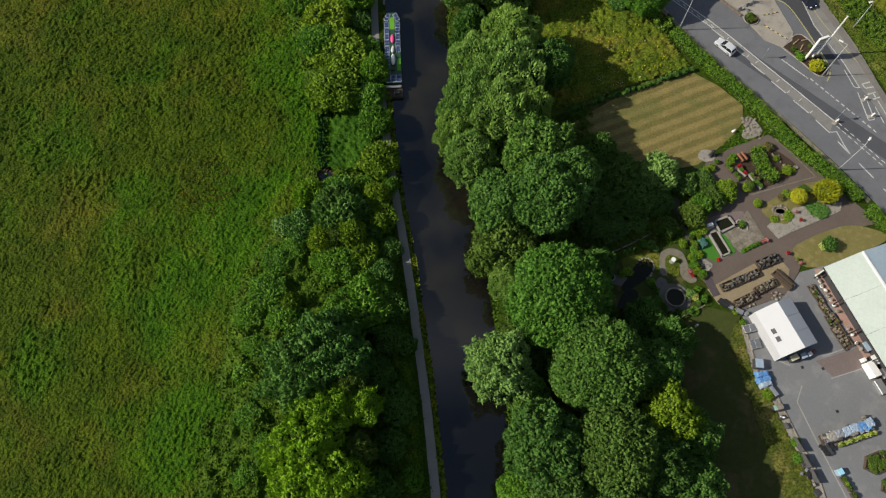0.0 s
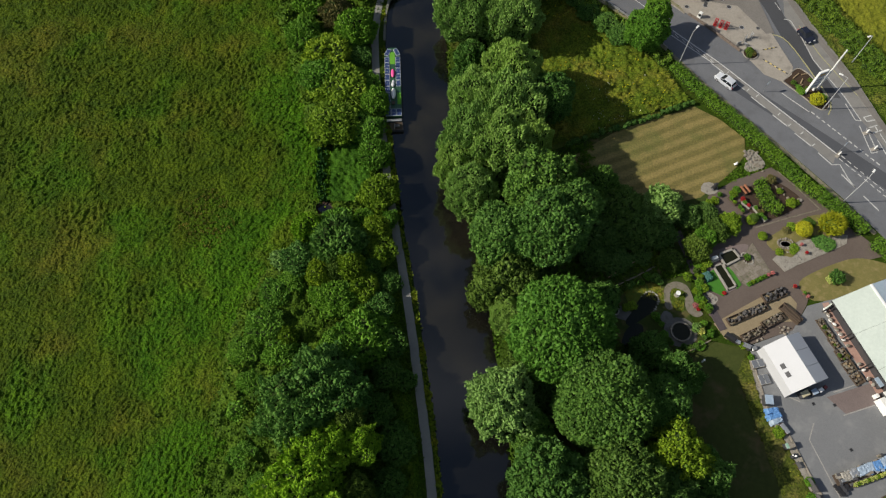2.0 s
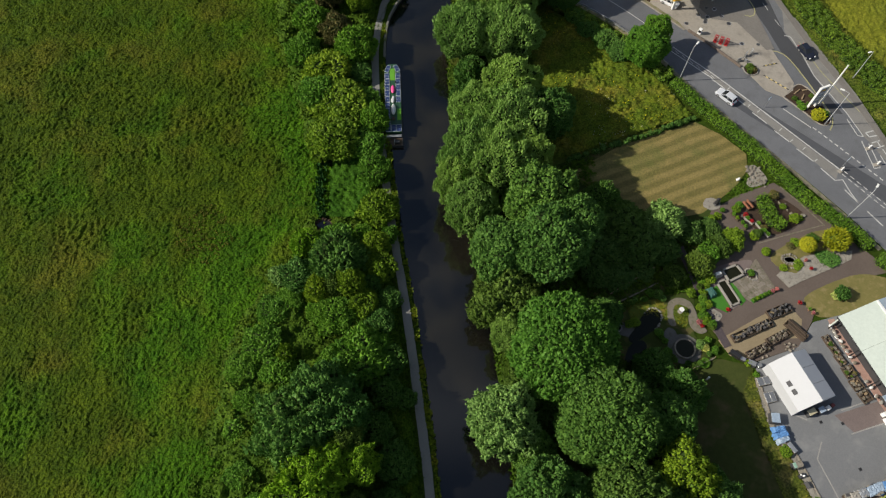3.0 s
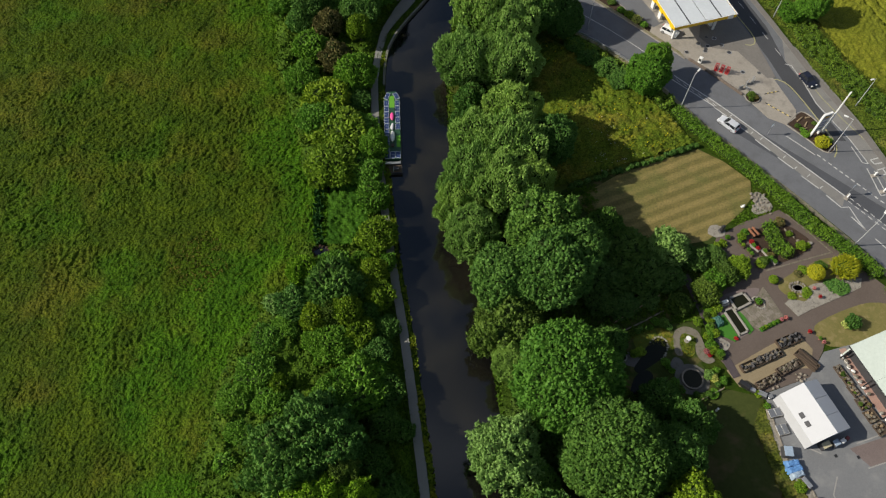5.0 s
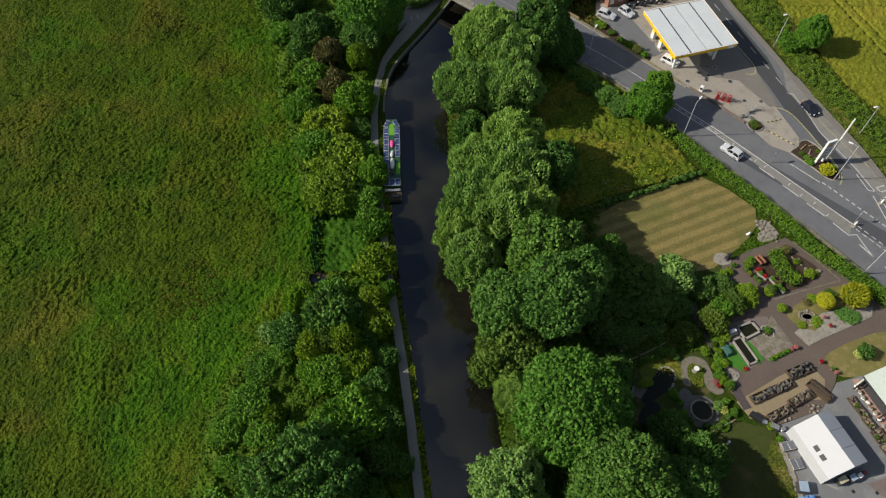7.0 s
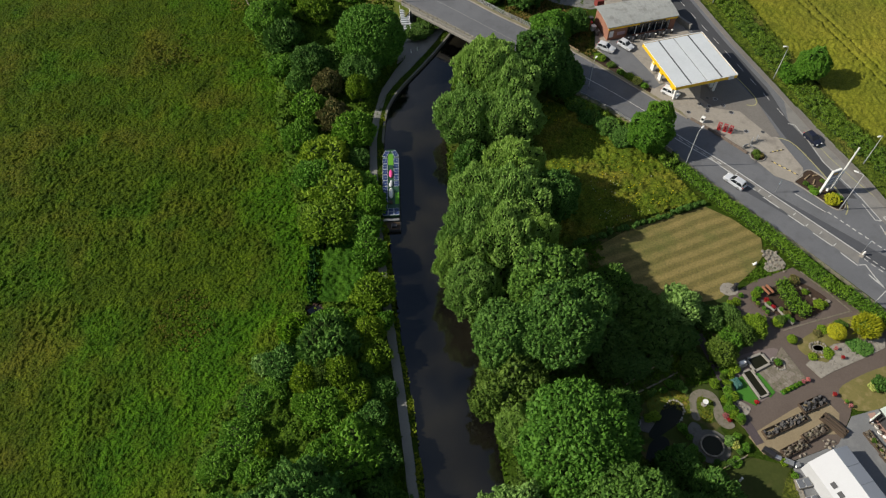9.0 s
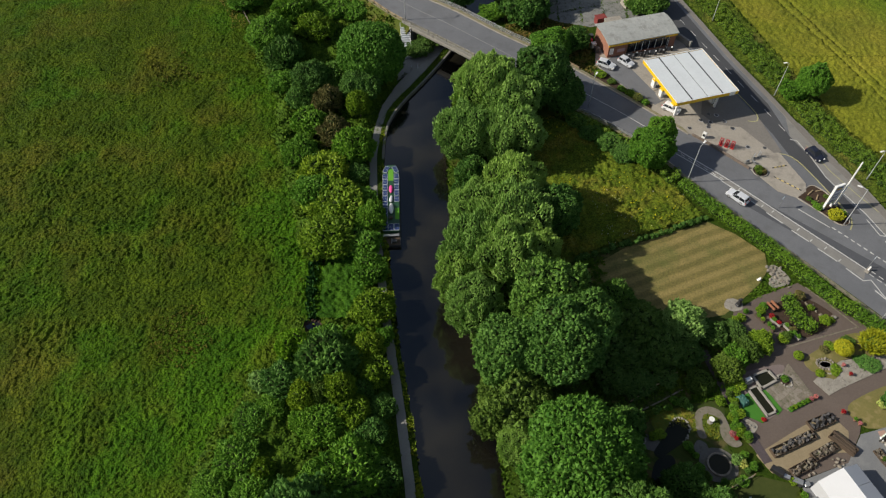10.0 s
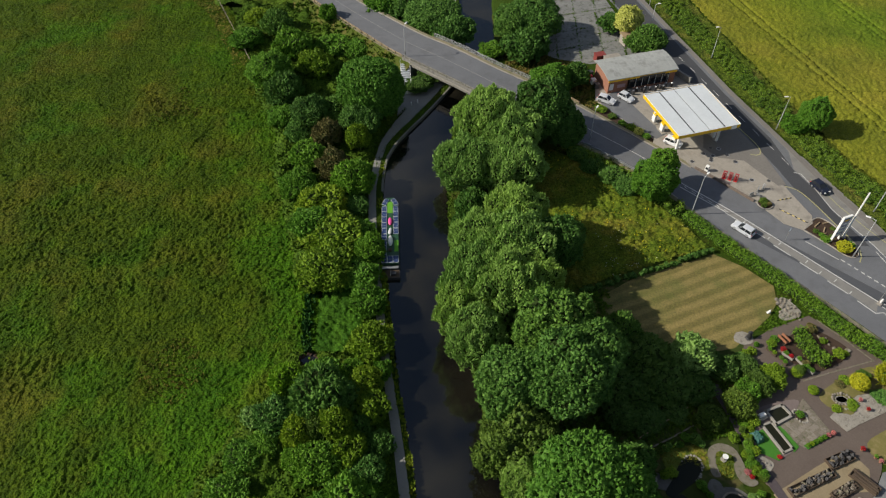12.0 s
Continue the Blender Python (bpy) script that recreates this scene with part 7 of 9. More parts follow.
plate("grass_strip", rounded([(52.6, 49.2), (55, 51), (62.2, 54.6), (65.5, 53.2), (66.8, 50.8), (63, 50.2), (58.5, 49.6), (54.2, 46.9)]), 0.12, DRY_LAWN, "dry grass bed between garden paths", "lawn")
plate("gravel_bed", [(54.0, 46.6), (58.5, 49.4), (63, 50), (66.6, 50.4), (66, 48.8), (63.2, 47.5), (57, 44.9), (54.8, 43.8), (53.3, 46.0)], 0.14, GRAVEL, "pale grey gravel display bed", "gravel bed")
plate("patio", [(45.4, 44.5), (48.4, 46.3), (50.6, 49.0), (52.6, 43.8), (48.2, 41.4), (47.4, 42.2)], 0.12, MOSSY, "mossy bedding under the patio slabs", "patio")
plate("garden_bed", rounded([(40.9, 45.2), (43.6, 47.6), (50.6, 49.2), (48.4, 46.2), (45.3, 44.6), (47.6, 41.6), (44.2, 39.6), (41.8, 41.0)]), 0.11, BROWN_PAVING, "brown display bed with pools", "patio")
slab_rng = random.Random(5)
for i in range(7):
    for j in range(5):
        u, v = (i + 0.5) / 7, (j + 0.5) / 5
        a, bq = Vector((45.9, 44.5)).lerp(Vector((50.4, 48.2)), u * 0.98), Vector((48.3, 41.7)).lerp(Vector((52.3, 43.9)), u)
        q = a.lerp(bq, v)
        if (q - Vector((49.2, 46.1))).length < 1.25:
            continue
        s = part("paving_slab", box(bmesh.new(), 0, 0, 0, 0.62, 0.78, 0.05, 0, 0.012), SLAB_GREY if slab_rng.random() < 0.6 else MOSSY)
        s.matrix_basis = pose(q.x, q.y, 0.1 + 0.02 * slab_rng.random(), 0, 0, 33 + slab_rng.uniform(-4, 4))
        tagged(s, "pale square garden paving slab", "paving slab", group="patio slabs", kind="structure")
pool([(44.6, 46.8), (47.1, 47.7), (48.0, 46.1), (45.4, 44.8)], "raised square garden pool with pale stone walls", 0.34, 0.5)
pool([(43.5, 44.7), (44.9, 45.2), (46.5, 41.3), (45.1, 40.7)], "long narrow garden pool with pale stone edges", 0.3, 0.35)
w = thing("waterfall_block", (43.6, 45.8, 0.1), "stacked white stone waterfall block", "garden ornament", turn=20)
part("lower_block", box(bmesh.new(), 0, 0, 0, 1.6, 0.8, 0.6, 0, 0.05), PALE_STONE, w)
part("upper_block", box(bmesh.new(), 0.1, 0.1, 0.6, 1.0, 0.5, 0.45, 0, 0.05), WHITE, w)
plate("turf_mat", [(41.7, 43.2), (43.4, 44.2), (44.8, 40.6), (44.2, 39.6), (42.0, 40.8)], 0.15, TURF, "bright green artificial turf", "turf")
plate("turf_mat", [(45.4, 44.5), (46.1, 44.7), (47.5, 41.6), (46.6, 40.8)], 0.15, TURF, "bright green artificial turf", "turf")
plate("flower_strip", [(48.2, 41.8), (52.2, 43.6), (52.5, 43.1), (48.6, 41.2)], 0.16, TURF, "bright green planted edging strip", "flower bed")
for k in range(6):
    tree(48.7 + k * 0.66, 41.7 + k * 0.3, 0.28, 0.4, ("bright2", "yellow", "bright2", "mid2", "bright2", "pink")[k], 0.15)
ov = thing("oval_bed", (49.2, 46.1, 0.1), "oval stone-edged bed with low plants", "flower bed", turn=35)
for i in range(16):
    a = i * math.pi / 8
    e = part("edging_stone", rock(bmesh.new(), 0, 0, 0, 0.2, i), PALE_STONE, ov)
    e.matrix_basis = pose(0.7 * math.cos(a), 1.1 * math.sin(a), 0.1)
part("soil", tube(bmesh.new(), (0, 0, 0), (0, 0, 0.12), 0.65, 0.65, 14), SOIL, ov)
tree(49.2, 46.3, 0.5, 0.6, "mid2", 0.1)
plate("fan_paving", rounded([(40.9, 40.6), (42.0, 40.4), (43.6, 39.3), (42.6, 38.1), (41.9, 38.2)]), 0.13, GRAVEL, "pale fan of gravel beside the turf", "paving")
stones([(42.3, 39.3), (42.7, 39.0)], 0.22, PALE_STONE, "rounded pale garden stone", 0.13)
plate("cobbled_path", [(38.0, 51.0), (39.3, 51.3), (40.2, 46.8), (40.9, 44.1), (42.8, 37.2), (43.9, 34.2), (42.7, 33.8), (41.6, 36.8), (39.8, 43.6), (39.2, 46.5)], 0.116, COBBLE, "dark purple cobbled garden path", "path")
cob = bmesh.new()
rr = random.Random(9)
for k in range(420):
    y = 37.2 + 9.2 * rr.random()
    x = lerp_at([(37, 41.65), (44.1, 39.75), (46.6, 39.3)], y) + rr.uniform(0.08, 1.0)
    box(cob, x, y, 0.08, 0.16, 0.12, 0.05 + 0.02 * rr.random(), rr.uniform(0, 90))
tagged(part("cobbles", cob, COBBLE), "many small purple cobbles", "cobbles", kind="stuff")

# island bed
hedge("hedge", [(53.9, 59.9), (53.9, 58.2), (54.1, 56.8), (54.7, 55.6), (55.5, 54.8)], 2.2, 1.5, "clipped", "billowing green hedge in the island bed", seed=11, leaf=0.2, per=150)


def bench(x, y, turn, label="red-brown timber garden bench"):
    g = thing("garden_bench", (x, y, 0.12), label, "bench", turn=turn)
    REDWOOD = bpy.data.materials.get("red_timber") or paint("red_timber", (0.3, 0.13, 0.07), 0.7)
    for k in range(4):
        part("seat_slat", box(bmesh.new(), 0, -0.2 + k * 0.13, 0.42, 1.6, 0.1, 0.04), REDWOOD, g)
    for k in range(4):
        part("back_slat", box(bmesh.new(), 0, 0.32, 0.52 + k * 0.13, 1.6, 0.04, 0.09), REDWOOD, g)
    for sx in (-0.7, 0.7):
        part("leg", box(bmesh.new(), sx, 0.05, 0, 0.08, 0.6, 0.42), DARK_WOOD, g)


bench(50.9, 58.7, 118)
bench(51.6, 59.0, 118)


def trough(a, b, label, material=None, width=0.5, kinds=("red", "mid2")):
    d = Vector((b[0] - a[0], b[1] - a[1]))
    t = thing("planter_trough", ((a[0] + b[0]) / 2, (a[1] + b[1]) / 2, 0.12), label, "planter", turn=math.degrees(math.atan2(d.y, d.x)))
    L = d.length
    for sy in (-1, 1):
        part("side", box(bmesh.new(), 0, sy * width / 2, 0, L, 0.1, 0.45, 0, 0.015), material or PALE_STONE, t)
    for sx in (-1, 1):
        part("end", box(bmesh.new(), sx * L / 2, 0, 0, 0.1, width + 0.1, 0.45, 0, 0.015), material or PALE_STONE, t)
    part("soil", box(bmesh.new(), 0, 0, 0.02, L - 0.1, width - 0.1, 0.33), SOIL, t)
    for k, kd in enumerate(kinds):
        me = FORMS["sprig"][k % 3].copy()
        me.materials.append(LEAVES[kd])
        me.materials.append(CORE_SHADE)
        c = new("plant", me)
        c.parent = t
        c.matrix_basis = Matrix.Translation(((k + 0.5) / len(kinds) * L - L / 2, 0, 0.5)) @ Matrix.Diagonal((0.1, 0.08, 0.1, 1))


trough((52.0, 55.6), (53.5, 52.9), "long pale stone planter with dark red foliage", width=0.6, kinds=("mid2", "brown", "mid2", "mid2"))
trough((50.3, 56.6), (51.4, 55.4), "pale stone planter with plants", width=0.6, kinds=("mid2", "red"))
trough((48.2, 57.4), (49.1, 56.0), "low timber edged planter", DARK_WOOD, 0.4, ("mid2", "yellow"))
trough((49.4, 55.8), (50.1, 54.4), "low timber edged planter", DARK_WOOD, 0.4, ("mid2", "mid2"))
for x, y, r, h, k in ((51.0, 53.0, 0.75, 1.0, "yellow"), (49.0, 58.0, 0.7, 0.9, "yellow"), (49.7, 58.8, 0.6, 0.8, "mid2"), (58.3, 56.2, 0.8, 0.9, "yellow"), (55.9, 60.8, 0.8, 1.0, "brown"), (57.0, 58.6, 0.5, 0.6, "yellow"), (59.4, 56.4, 0.5, 0.5, "yellow"), (52.6, 53.9, 0.5, 0.6, "mid2"),
                      (56.6, 51.2, 0.6, 0.5, "brown"), (62.2, 48.8, 1.3, 0.5, "blue"), (61.2, 49.4, 0.8, 0.4, "blue"), (63.3, 48.7, 0.8, 0.4, "blue"), (56.8, 47.3, 0.5, 0.35, "yellow"), (60.6, 52.6, 0.9, 0.5, "olive"), (57.6, 51.9, 0.7, 0.4, "yellow"), (54.6, 47.2, 0.6, 0.5, "yellow"), (57.2, 48.0, 0.7, 0.4, "yellow"),
                      (29.6, 38.0, 0.7, 0.5, "yellow"), (28.6, 37.6, 0.6, 0.6, "yellow"), (39.0, 34.2, 0.7, 1.2, "pale"), (41.0, 33.4, 0.6, 0.7, "mid2"), (42.4, 45.2, 0.8, 0.9, "yellow"), (41.7, 44.0, 0.5, 0.7, "yellow"), (41.6, 46.2, 0.7, 0.8, "mid2"), (44.4, 40.1, 0.3, 0.35, "red"), (62.5, 42.5, 1.1, 1.6, "mid"), (61.6, 42.3, 0.6, 0.8, "lemon"), (39.6, 33.8, 0.6, 1.0, "lemon"), (40.3, 35.0, 0.5, 0.6, "mid2"), (40.7, 38.6, 0.6, 0.7, "yellow"), (39.0, 42.8, 0.7, 0.9, "yellow"), (39.9, 40.4, 0.5, 0.7, "yellow"), (39.5, 38.0, 0.4, 0.5, "pink"), (39.9, 37.4, 0.3, 0.4, "red"), (40.3, 37.9, 0.4, 0.5, "yellow"), (40.0, 38.6, 0.4, 0.5, "olive"), (40.0, 39.0, 0.5, 0.7, "mid2"),
                      (45.8, 31.4, 0.5, 0.7, "yellow"), (46.6, 29.6, 0.45, 0.6, "mid2"), (48.4, 18.4, 0.8, 0.8, "yellow"), (51.4, 11.6, 0.6, 0.6, "mid2"), (51.2, 9.4, 0.7, 0.6, "mid2")):
    tree(x, y, r, h, k, 0.06)
bed_rng = random.Random(23)
for edge_line, n, kinds in (([(40.6, 44.6), (40.9, 42.0), (40.6, 39.6), (41.4, 37.2)], 14, ("yellow", "mid2", "olive", "yellow", "bright2")), ([(34.4, 42.4), (31.5, 42.4), (28.4, 41.0), (27.0, 39.4)], 10, ("syc", "mid2", "olive")), ([(33.2, 36.2), (33.6, 33.2), (35.2, 31.0), (38.6, 30.9), (40.6, 32.6)], 14, ("mid2", "syc", "olive", "mid2")), ([(46.6, 57.6), (43.4, 55.6), (42.0, 52.6), (43.2, 50.0)], 12, ("syc", "yellow", "mid2", "olive"))):
    for x, y in resample(edge_line, n):
        tree(x + bed_rng.uniform(-0.5, 0.5), y + bed_rng.uniform(-0.5, 0.5), bed_rng.uniform(0.3, 0.7), bed_rng.uniform(0.4, 1.0), kinds[bed_rng.randrange(len(kinds))], 0.06)
stones([(56.2, 60.1), (56.7, 59.4), (57.2, 58.8), (57.7, 58.0), (58.2, 57.3), (58.9, 57.0), (59.5, 56.8), (60.0, 57.0), (57.6, 59.2), (55.5, 60.0)], 0.3, MOSSY, "mossy rockery stone in the island bed", 0.12)
stones([(60.2, 56.9)], 0.5, PALE_STONE, "flat pale garden stone", 0.1)
pot(50.4, 56.9, "red", "pot of red flowers beside a bench")
pot(53.0, 54.5, "brown", "pot of dark red foliage in a planter")
pot(58.9, 47.0, "red", "pot of bright red flowers on gravel", 0.22)
pot(58.4, 48.5, "pink", "pot of dull red flowers on gravel", 0.22)
pot(55.7, 41.1, "red", "pot of bright red flowers at a path corner", 0.26)
pot(52.6, 43.4, "pink", "pot of dull red flowers beside the path", 0.26)
pot(57.4, 39.4, "pink", "pot of dull red flowers beside the lawn", 0.22)
pot(57.0, 40.0, "mid2", "pot of green plants beside the lawn", 0.22)
for x, y, r, h, k, form, label in ((59.1, 51.0, 1.35, 2.0, "gold", "ball", "clipped golden yellow globe conifer"), (63.7, 51.7, 1.8, 2.6, "gold", "spike", "spiky golden yellow broom bush"), (52.3, 50.0, 0.75, 1.0, "yellow", "ball", "small clipped yellow-green ball bush"), (51.4, 53.2, 0.8, 1.3, "olive", "ball", "clipped olive-yellow conical bush")):
    g = thing("topiary", (x, y, 0.1), label, "bush")
    me = FORMS[form][0].copy()
    me.materials.append(LEAVES[k])
    me.materials.append(LEAVES["olive"])
    c = new("crown", me)
    c.parent = g
    n0 = 3.2
    c.matrix_basis = Matrix.Translation((0, 0, h * 0.52)) @ Matrix.Diagonal((r / n0, r / n0, h * 0.5 / 2.6, 1))
    part("stem", tube(bmesh.new(), (0, 0, 0), (0, 0, h * 0.5), 0.09, 0.05, 8), BARK, g)
# rockery, ornaments, small ponds
rr = random.Random(17)
plate("rockery_gravel", rounded([(52.6, 66.6), (54.0, 67.4), (55.4, 65.4), (55.9, 63.9), (54.2, 62.9), (52.4, 62.5), (51.9, 63.6), (53.2, 65.0)]), 0.075, GRAVEL, "pale stony ground of a rockery", "gravel")
stones([(52.4 + 2.9 * rr.random(), 62.6 + 4.2 * rr.random()) for _ in range(46)], 0.26, SLAB_GREY, "grey rockery stone beside the hedge", 0.08)
gravel_ring = [(56.0 + 1.25 * math.cos(a * math.pi / 9), 48.8 + 0.9 * math.sin(a * math.pi / 9)) for a in range(18)]
stones(gravel_ring, 0.24, SLAB_GREY, "grey stone round a small pond", 0.12)
plate("grass_patch", ring_points(56.1, 47.1, 1.15, 0.7, 14, jitter=0.12), 0.15, DRY_LAWN, "small rough grass patch in the gravel", "lawn")
for line, label in (([(24.6, 40.2), (28.1, 41.7), (31.0, 43.1), (34.2, 44.8)], "pale timber edging curving through shaded grass"), ([(35.8, 29.9), (38.1, 30.8), (40.9, 32.3)], "thin pale edging at the lawn's end"), ([(57.6, 62.7), (60.4, 59.2), (63.3, 55.1)], "tan concrete edging along the hedge foot"), ([(51.7, 51.8), (56.9, 53.4), (61.1, 54.6), (63.1, 55.2)], "tan concrete edging along a garden bed")):
    pts = [Vector((x, y, 0.1)) for x, y in resample(line, 14)]
    across = [(pts[min(k + 1, 13)] - pts[max(k - 1, 0)]).normalized().cross(Vector((0, 0, 1))) * 0.1 for k in range(14)]
    tagged(part("lawn_edging", ribbon(bmesh.new(), [p + o for p, o in zip(pts, across)], [p - o for p, o in zip(pts, across)], 0.2), MOSSY), label, "edging", kind="structure")
gravel_area = in_poly([(54.0, 46.4), (58.5, 49.2), (63, 49.8), (66, 49.8), (63, 47.6), (57, 45), (54.8, 44.0)])
stones([q for q in [(54 + 12 * rr.random(), 44 + 6 * rr.random()) for _ in range(70)] if gravel_area(*q)], 0.13, PALE_STONE, "small pale stone on the gravel bed", 0.14)
pool(ring_points(56.0, 48.7, 0.9, 0.55, 10, jitter=0.05), "small dark pond edged with stones", 0.16, 0.2, STONE)
orn = thing("garden_ornament", (46.0, 59.3, 0.08), "dark metal garden ornament on pale paving", "garden ornament", turn=30)
part("plinth", box(bmesh.new(), 0, 0, 0, 0.9, 0.7, 0.3, 0, 0.04), DARK_GREY, orn)
bm = tube(bmesh.new(), (0, 0, 0.3), (0.1, 0, 1.1), 0.4, 0.2, 9)
rock(bm, 0.3, 0.1, 1.0, 0.4, 3)
rock(bm, -0.2, 0.0, 1.3, 0.3, 4)
part("figure", bm, BLACK, orn)
plate("round_paving", ring_points(45.3, 59.3, 1.5, 1.2, 18, jitter=0.08), 0.11, GRAVEL, "round pale paving by the lawn", "paving")
orn = thing("white_ornament", (50.6, 64.1, 0.08), "low white stone garden ornament on grass", "garden ornament")
part("base", box(bmesh.new(), 0, 0, 0, 0.6, 0.4, 0.2, 20, 0.05), WHITE, orn)
part("top", rock(bmesh.new(), 0.1, 0, 0.4, 0.4, 8), WHITE, orn)
orn = thing("white_post", (39.2, 29.0, 0.05), "small white garden post on the paddock", "post")
part("post", tube(bmesh.new(), (0, 0, 0), (0, 0, 0.9), 0.16, 0.12, 8), WHITE, orn)
part("cap", blob(bmesh.new(), 0, 0, 0.95, 0.18, 0.18, 0.14), WHITE, orn)
MOSSY_PATH = surface("lichen_slabs", (0.12, 0.105, 0.08), (0.21, 0.19, 0.15), 0.7, 5.0, (0.1, 0.1, 0.05), relief=0.2, depth=0.02)
loop = [(37.0, 42.3), (38.8, 41.6), (39.4, 39.8), (39.5, 37.9), (40.8, 36.6), (39.5, 36.0), (38.2, 36.9), (37.9, 38.5), (38.5, 40.3), (36.9, 41.1), (36.1, 40.8), (35.7, 39.2), (36.1, 37.4), (34.9, 37.4), (34.7, 39.2), (35.2, 41.5)]
plate("loop_path", rounded(loop), 0.09, MOSSY_PATH, "curving pale slab path round a bird bath", "path")
plate("loop_lawn", rounded([(36.9, 41.1), (38.5, 40.3), (37.9, 38.5), (37.6, 36.8), (36.1, 37.4), (35.7, 39.2), (36.1, 40.8)]), 0.07, ROUGH_GRASS, "small grass plot inside the loop path", "lawn")
plate("pond_lawn", rounded([(28.5, 40.5), (32, 41.8), (34.6, 42), (34.9, 38.5), (34.2, 38.2), (32.4, 39.4), (30.6, 38.6), (29.5, 37.2)]), 0.07, ROUGH_GRASS, "sunlit grass beside the garden pond", "lawn")
for nm, poly, seed in (("pond_grass", [(28.5, 40.5), (32, 41.8), (34.6, 42), (34.9, 38.5), (34.2, 38.2), (32.4, 39.4), (30.6, 38.6), (29.5, 37.2)], 61), ("loop_grass", [(36.9, 41.0), (38.4, 40.3), (37.8, 38.5), (37.5, 36.9), (36.2, 37.4), (35.8, 39.2), (36.2, 40.7)], 62)):
    tuft_field(nm, in_poly(poly), 28, 39, 36, 43, 900, 4, 0.26, 0.16, ROUGH_BLADES, "short yellow-green grass beside the garden pond", "grass", seed, lambda x, y: 0.07)
bath = thing("bird_bath", (36.9, 39.8, 0.07), "round pale stone bird bath", "bird bath")
part("foot", tube(bmesh.new(), (0, 0, 0), (0, 0, 0.15), 0.42, 0.38, 16), PALE_STONE, bath)
part("stem", tube(bmesh.new(), (0, 0, 0.15), (0, 0, 0.8), 0.18, 0.15, 10), PALE_STONE, bath)
part("bowl", tube(bmesh.new(), (0, 0, 0.8), (0, 0, 0.95), 0.2, 0.4, 16), WHITE, bath)
POND_EDGE = rounded([(30.8, 39.1), (32.3, 40.5), (33.6, 40.2), (34.0, 38.9), (33.1, 37.2), (31.7, 36.3), (30.3, 35.4), (28.9, 34.5), (28.1, 35.4), (29.7, 37.2)])
plate("garden_pond", POND_EDGE, 0.085, POND, "dark irregular garden pond", "pond", kind="structure")
stones(POND_EDGE[::2][:9] + POND_EDGE[1::2][:8], 0.2, PALE_STONE, "pale stone edging the dark pond", 0.08)
plate("lower_pond", rounded([(30.3, 35.3), (31.1, 34.4), (30.4, 32.8), (29.8, 31.6), (27.6, 30.7), (27.2, 31.9), (28.3, 34.4)]), 0.08, POND, "dark lower garden pond in shade", "pond")
# PAVING greys scaled down to put tree shade into the fountain paving.
SHADED_PAVING = surface("shade_toned_paving", (0.075, 0.072, 0.068), (0.14, 0.135, 0.125), 0.5, 5.0, (0.07, 0.075, 0.05), relief=0.2, depth=0.02)
plate("fountain_paving", ring_points(36.6, 33.7, 2.6, 2.4, 22, jitter=0.06), 0.1, SHADED_PAVING, "grey paving round the fountain, toned down for shade", "paving")
plate("fountain_path", rounded([(34.5, 37.3), (35.6, 36.9), (36.0, 35.4), (34.6, 35.0), (33.6, 35.8)]), 0.095, SHADED_PAVING, "grey path to the fountain, toned down for shade", "path")
plate("pond_paving", rounded([(26, 38.2), (28.2, 38), (30.6, 35.9), (29.6, 35.2), (26.4, 36.2)]), 0.08, SHADED_PAVING, "grey paving beside the pond", "paving")
fo = thing("fountain", (36.6, 33.7, 0.1), "round stone fountain basin with dark water", "fountain")
for i in range(20):
    a = i * math.pi / 10
    e = part("rim_stone", box(bmesh.new(), 0, 0, 0, 0.5, 0.24, 0.35, 0, 0.03), SLAB_GREY, fo)
    e.matrix_basis = pose(1.5 * math.cos(a), 1.5 * math.sin(a), 0, 0, 0, math.degrees(a) + 90)
part("water", tube(bmesh.new(), (0, 0, 0), (0, 0, 0.25), 1.36, 1.36, 24), POND, fo)
for x, y, r in ((32.5, 31.7, 0.55), (26.8, 37.1, 0.6)):
    s = thing("stone_basin", (x, y, 0.08), "small round stone basin", "stone basin")
    for i in range(10):
        a = i * math.pi / 5
        e = part("rim_stone", box(bmesh.new(), 0, 0, 0, r * 0.66, 0.18, 0.25, 0, 0.02), STONE, s)
        e.matrix_basis = pose(r * math.cos(a), r * math.sin(a), 0, 0, 0, math.degrees(a) + 90)
    part("water", tube(bmesh.new(), (0, 0, 0), (0, 0, 0.14), r * 0.85, r * 0.85, 14), POND, s)
fence = thing("low_fence", (0, 0, 0), "low pale timber rail fence across the grass", "fence")
fp = [(35.7, 29.7), (37.4, 30.5), (39.0, 31.3), (40.8, 32.2)]
for x, y in fp:
    part("post", box(bmesh.new(), x, y, 0, 0.1, 0.1, 0.9), TAN, fence)
for a, bq in zip(fp, fp[1:]):
    for h in (0.4, 0.8):
        part("rail", tube(bmesh.new(), (*a, h), (*bq, h), 0.025, n=6), SLAB_GREY, fence)
fence = thing("low_fence", (0, 0, 0), "thin mossy rail across the shaded shrubbery", "fence")
part("rail", tube(bmesh.new(), (26.2, 42.6, 0.7), (33.8, 47.2, 0.7), 0.07, n=6), TAN, fence)
for f in (0.05, 0.5, 0.95):
    part("post", box(bmesh.new(), 26.2 + 7.6 * f, 42.6 + 4.6 * f, 0, 0.12, 0.12, 0.8), DARK_WOOD, fence)

fence = thing("field_fence", (0, 0, 0), "old pale post and rail fence across the meadow", "fence")
line = resample([(-43.0, 134.0), (-44.1, 136.1), (-50.5, 149.6), (-57.1, 163.4), (-63, 176)], 24)
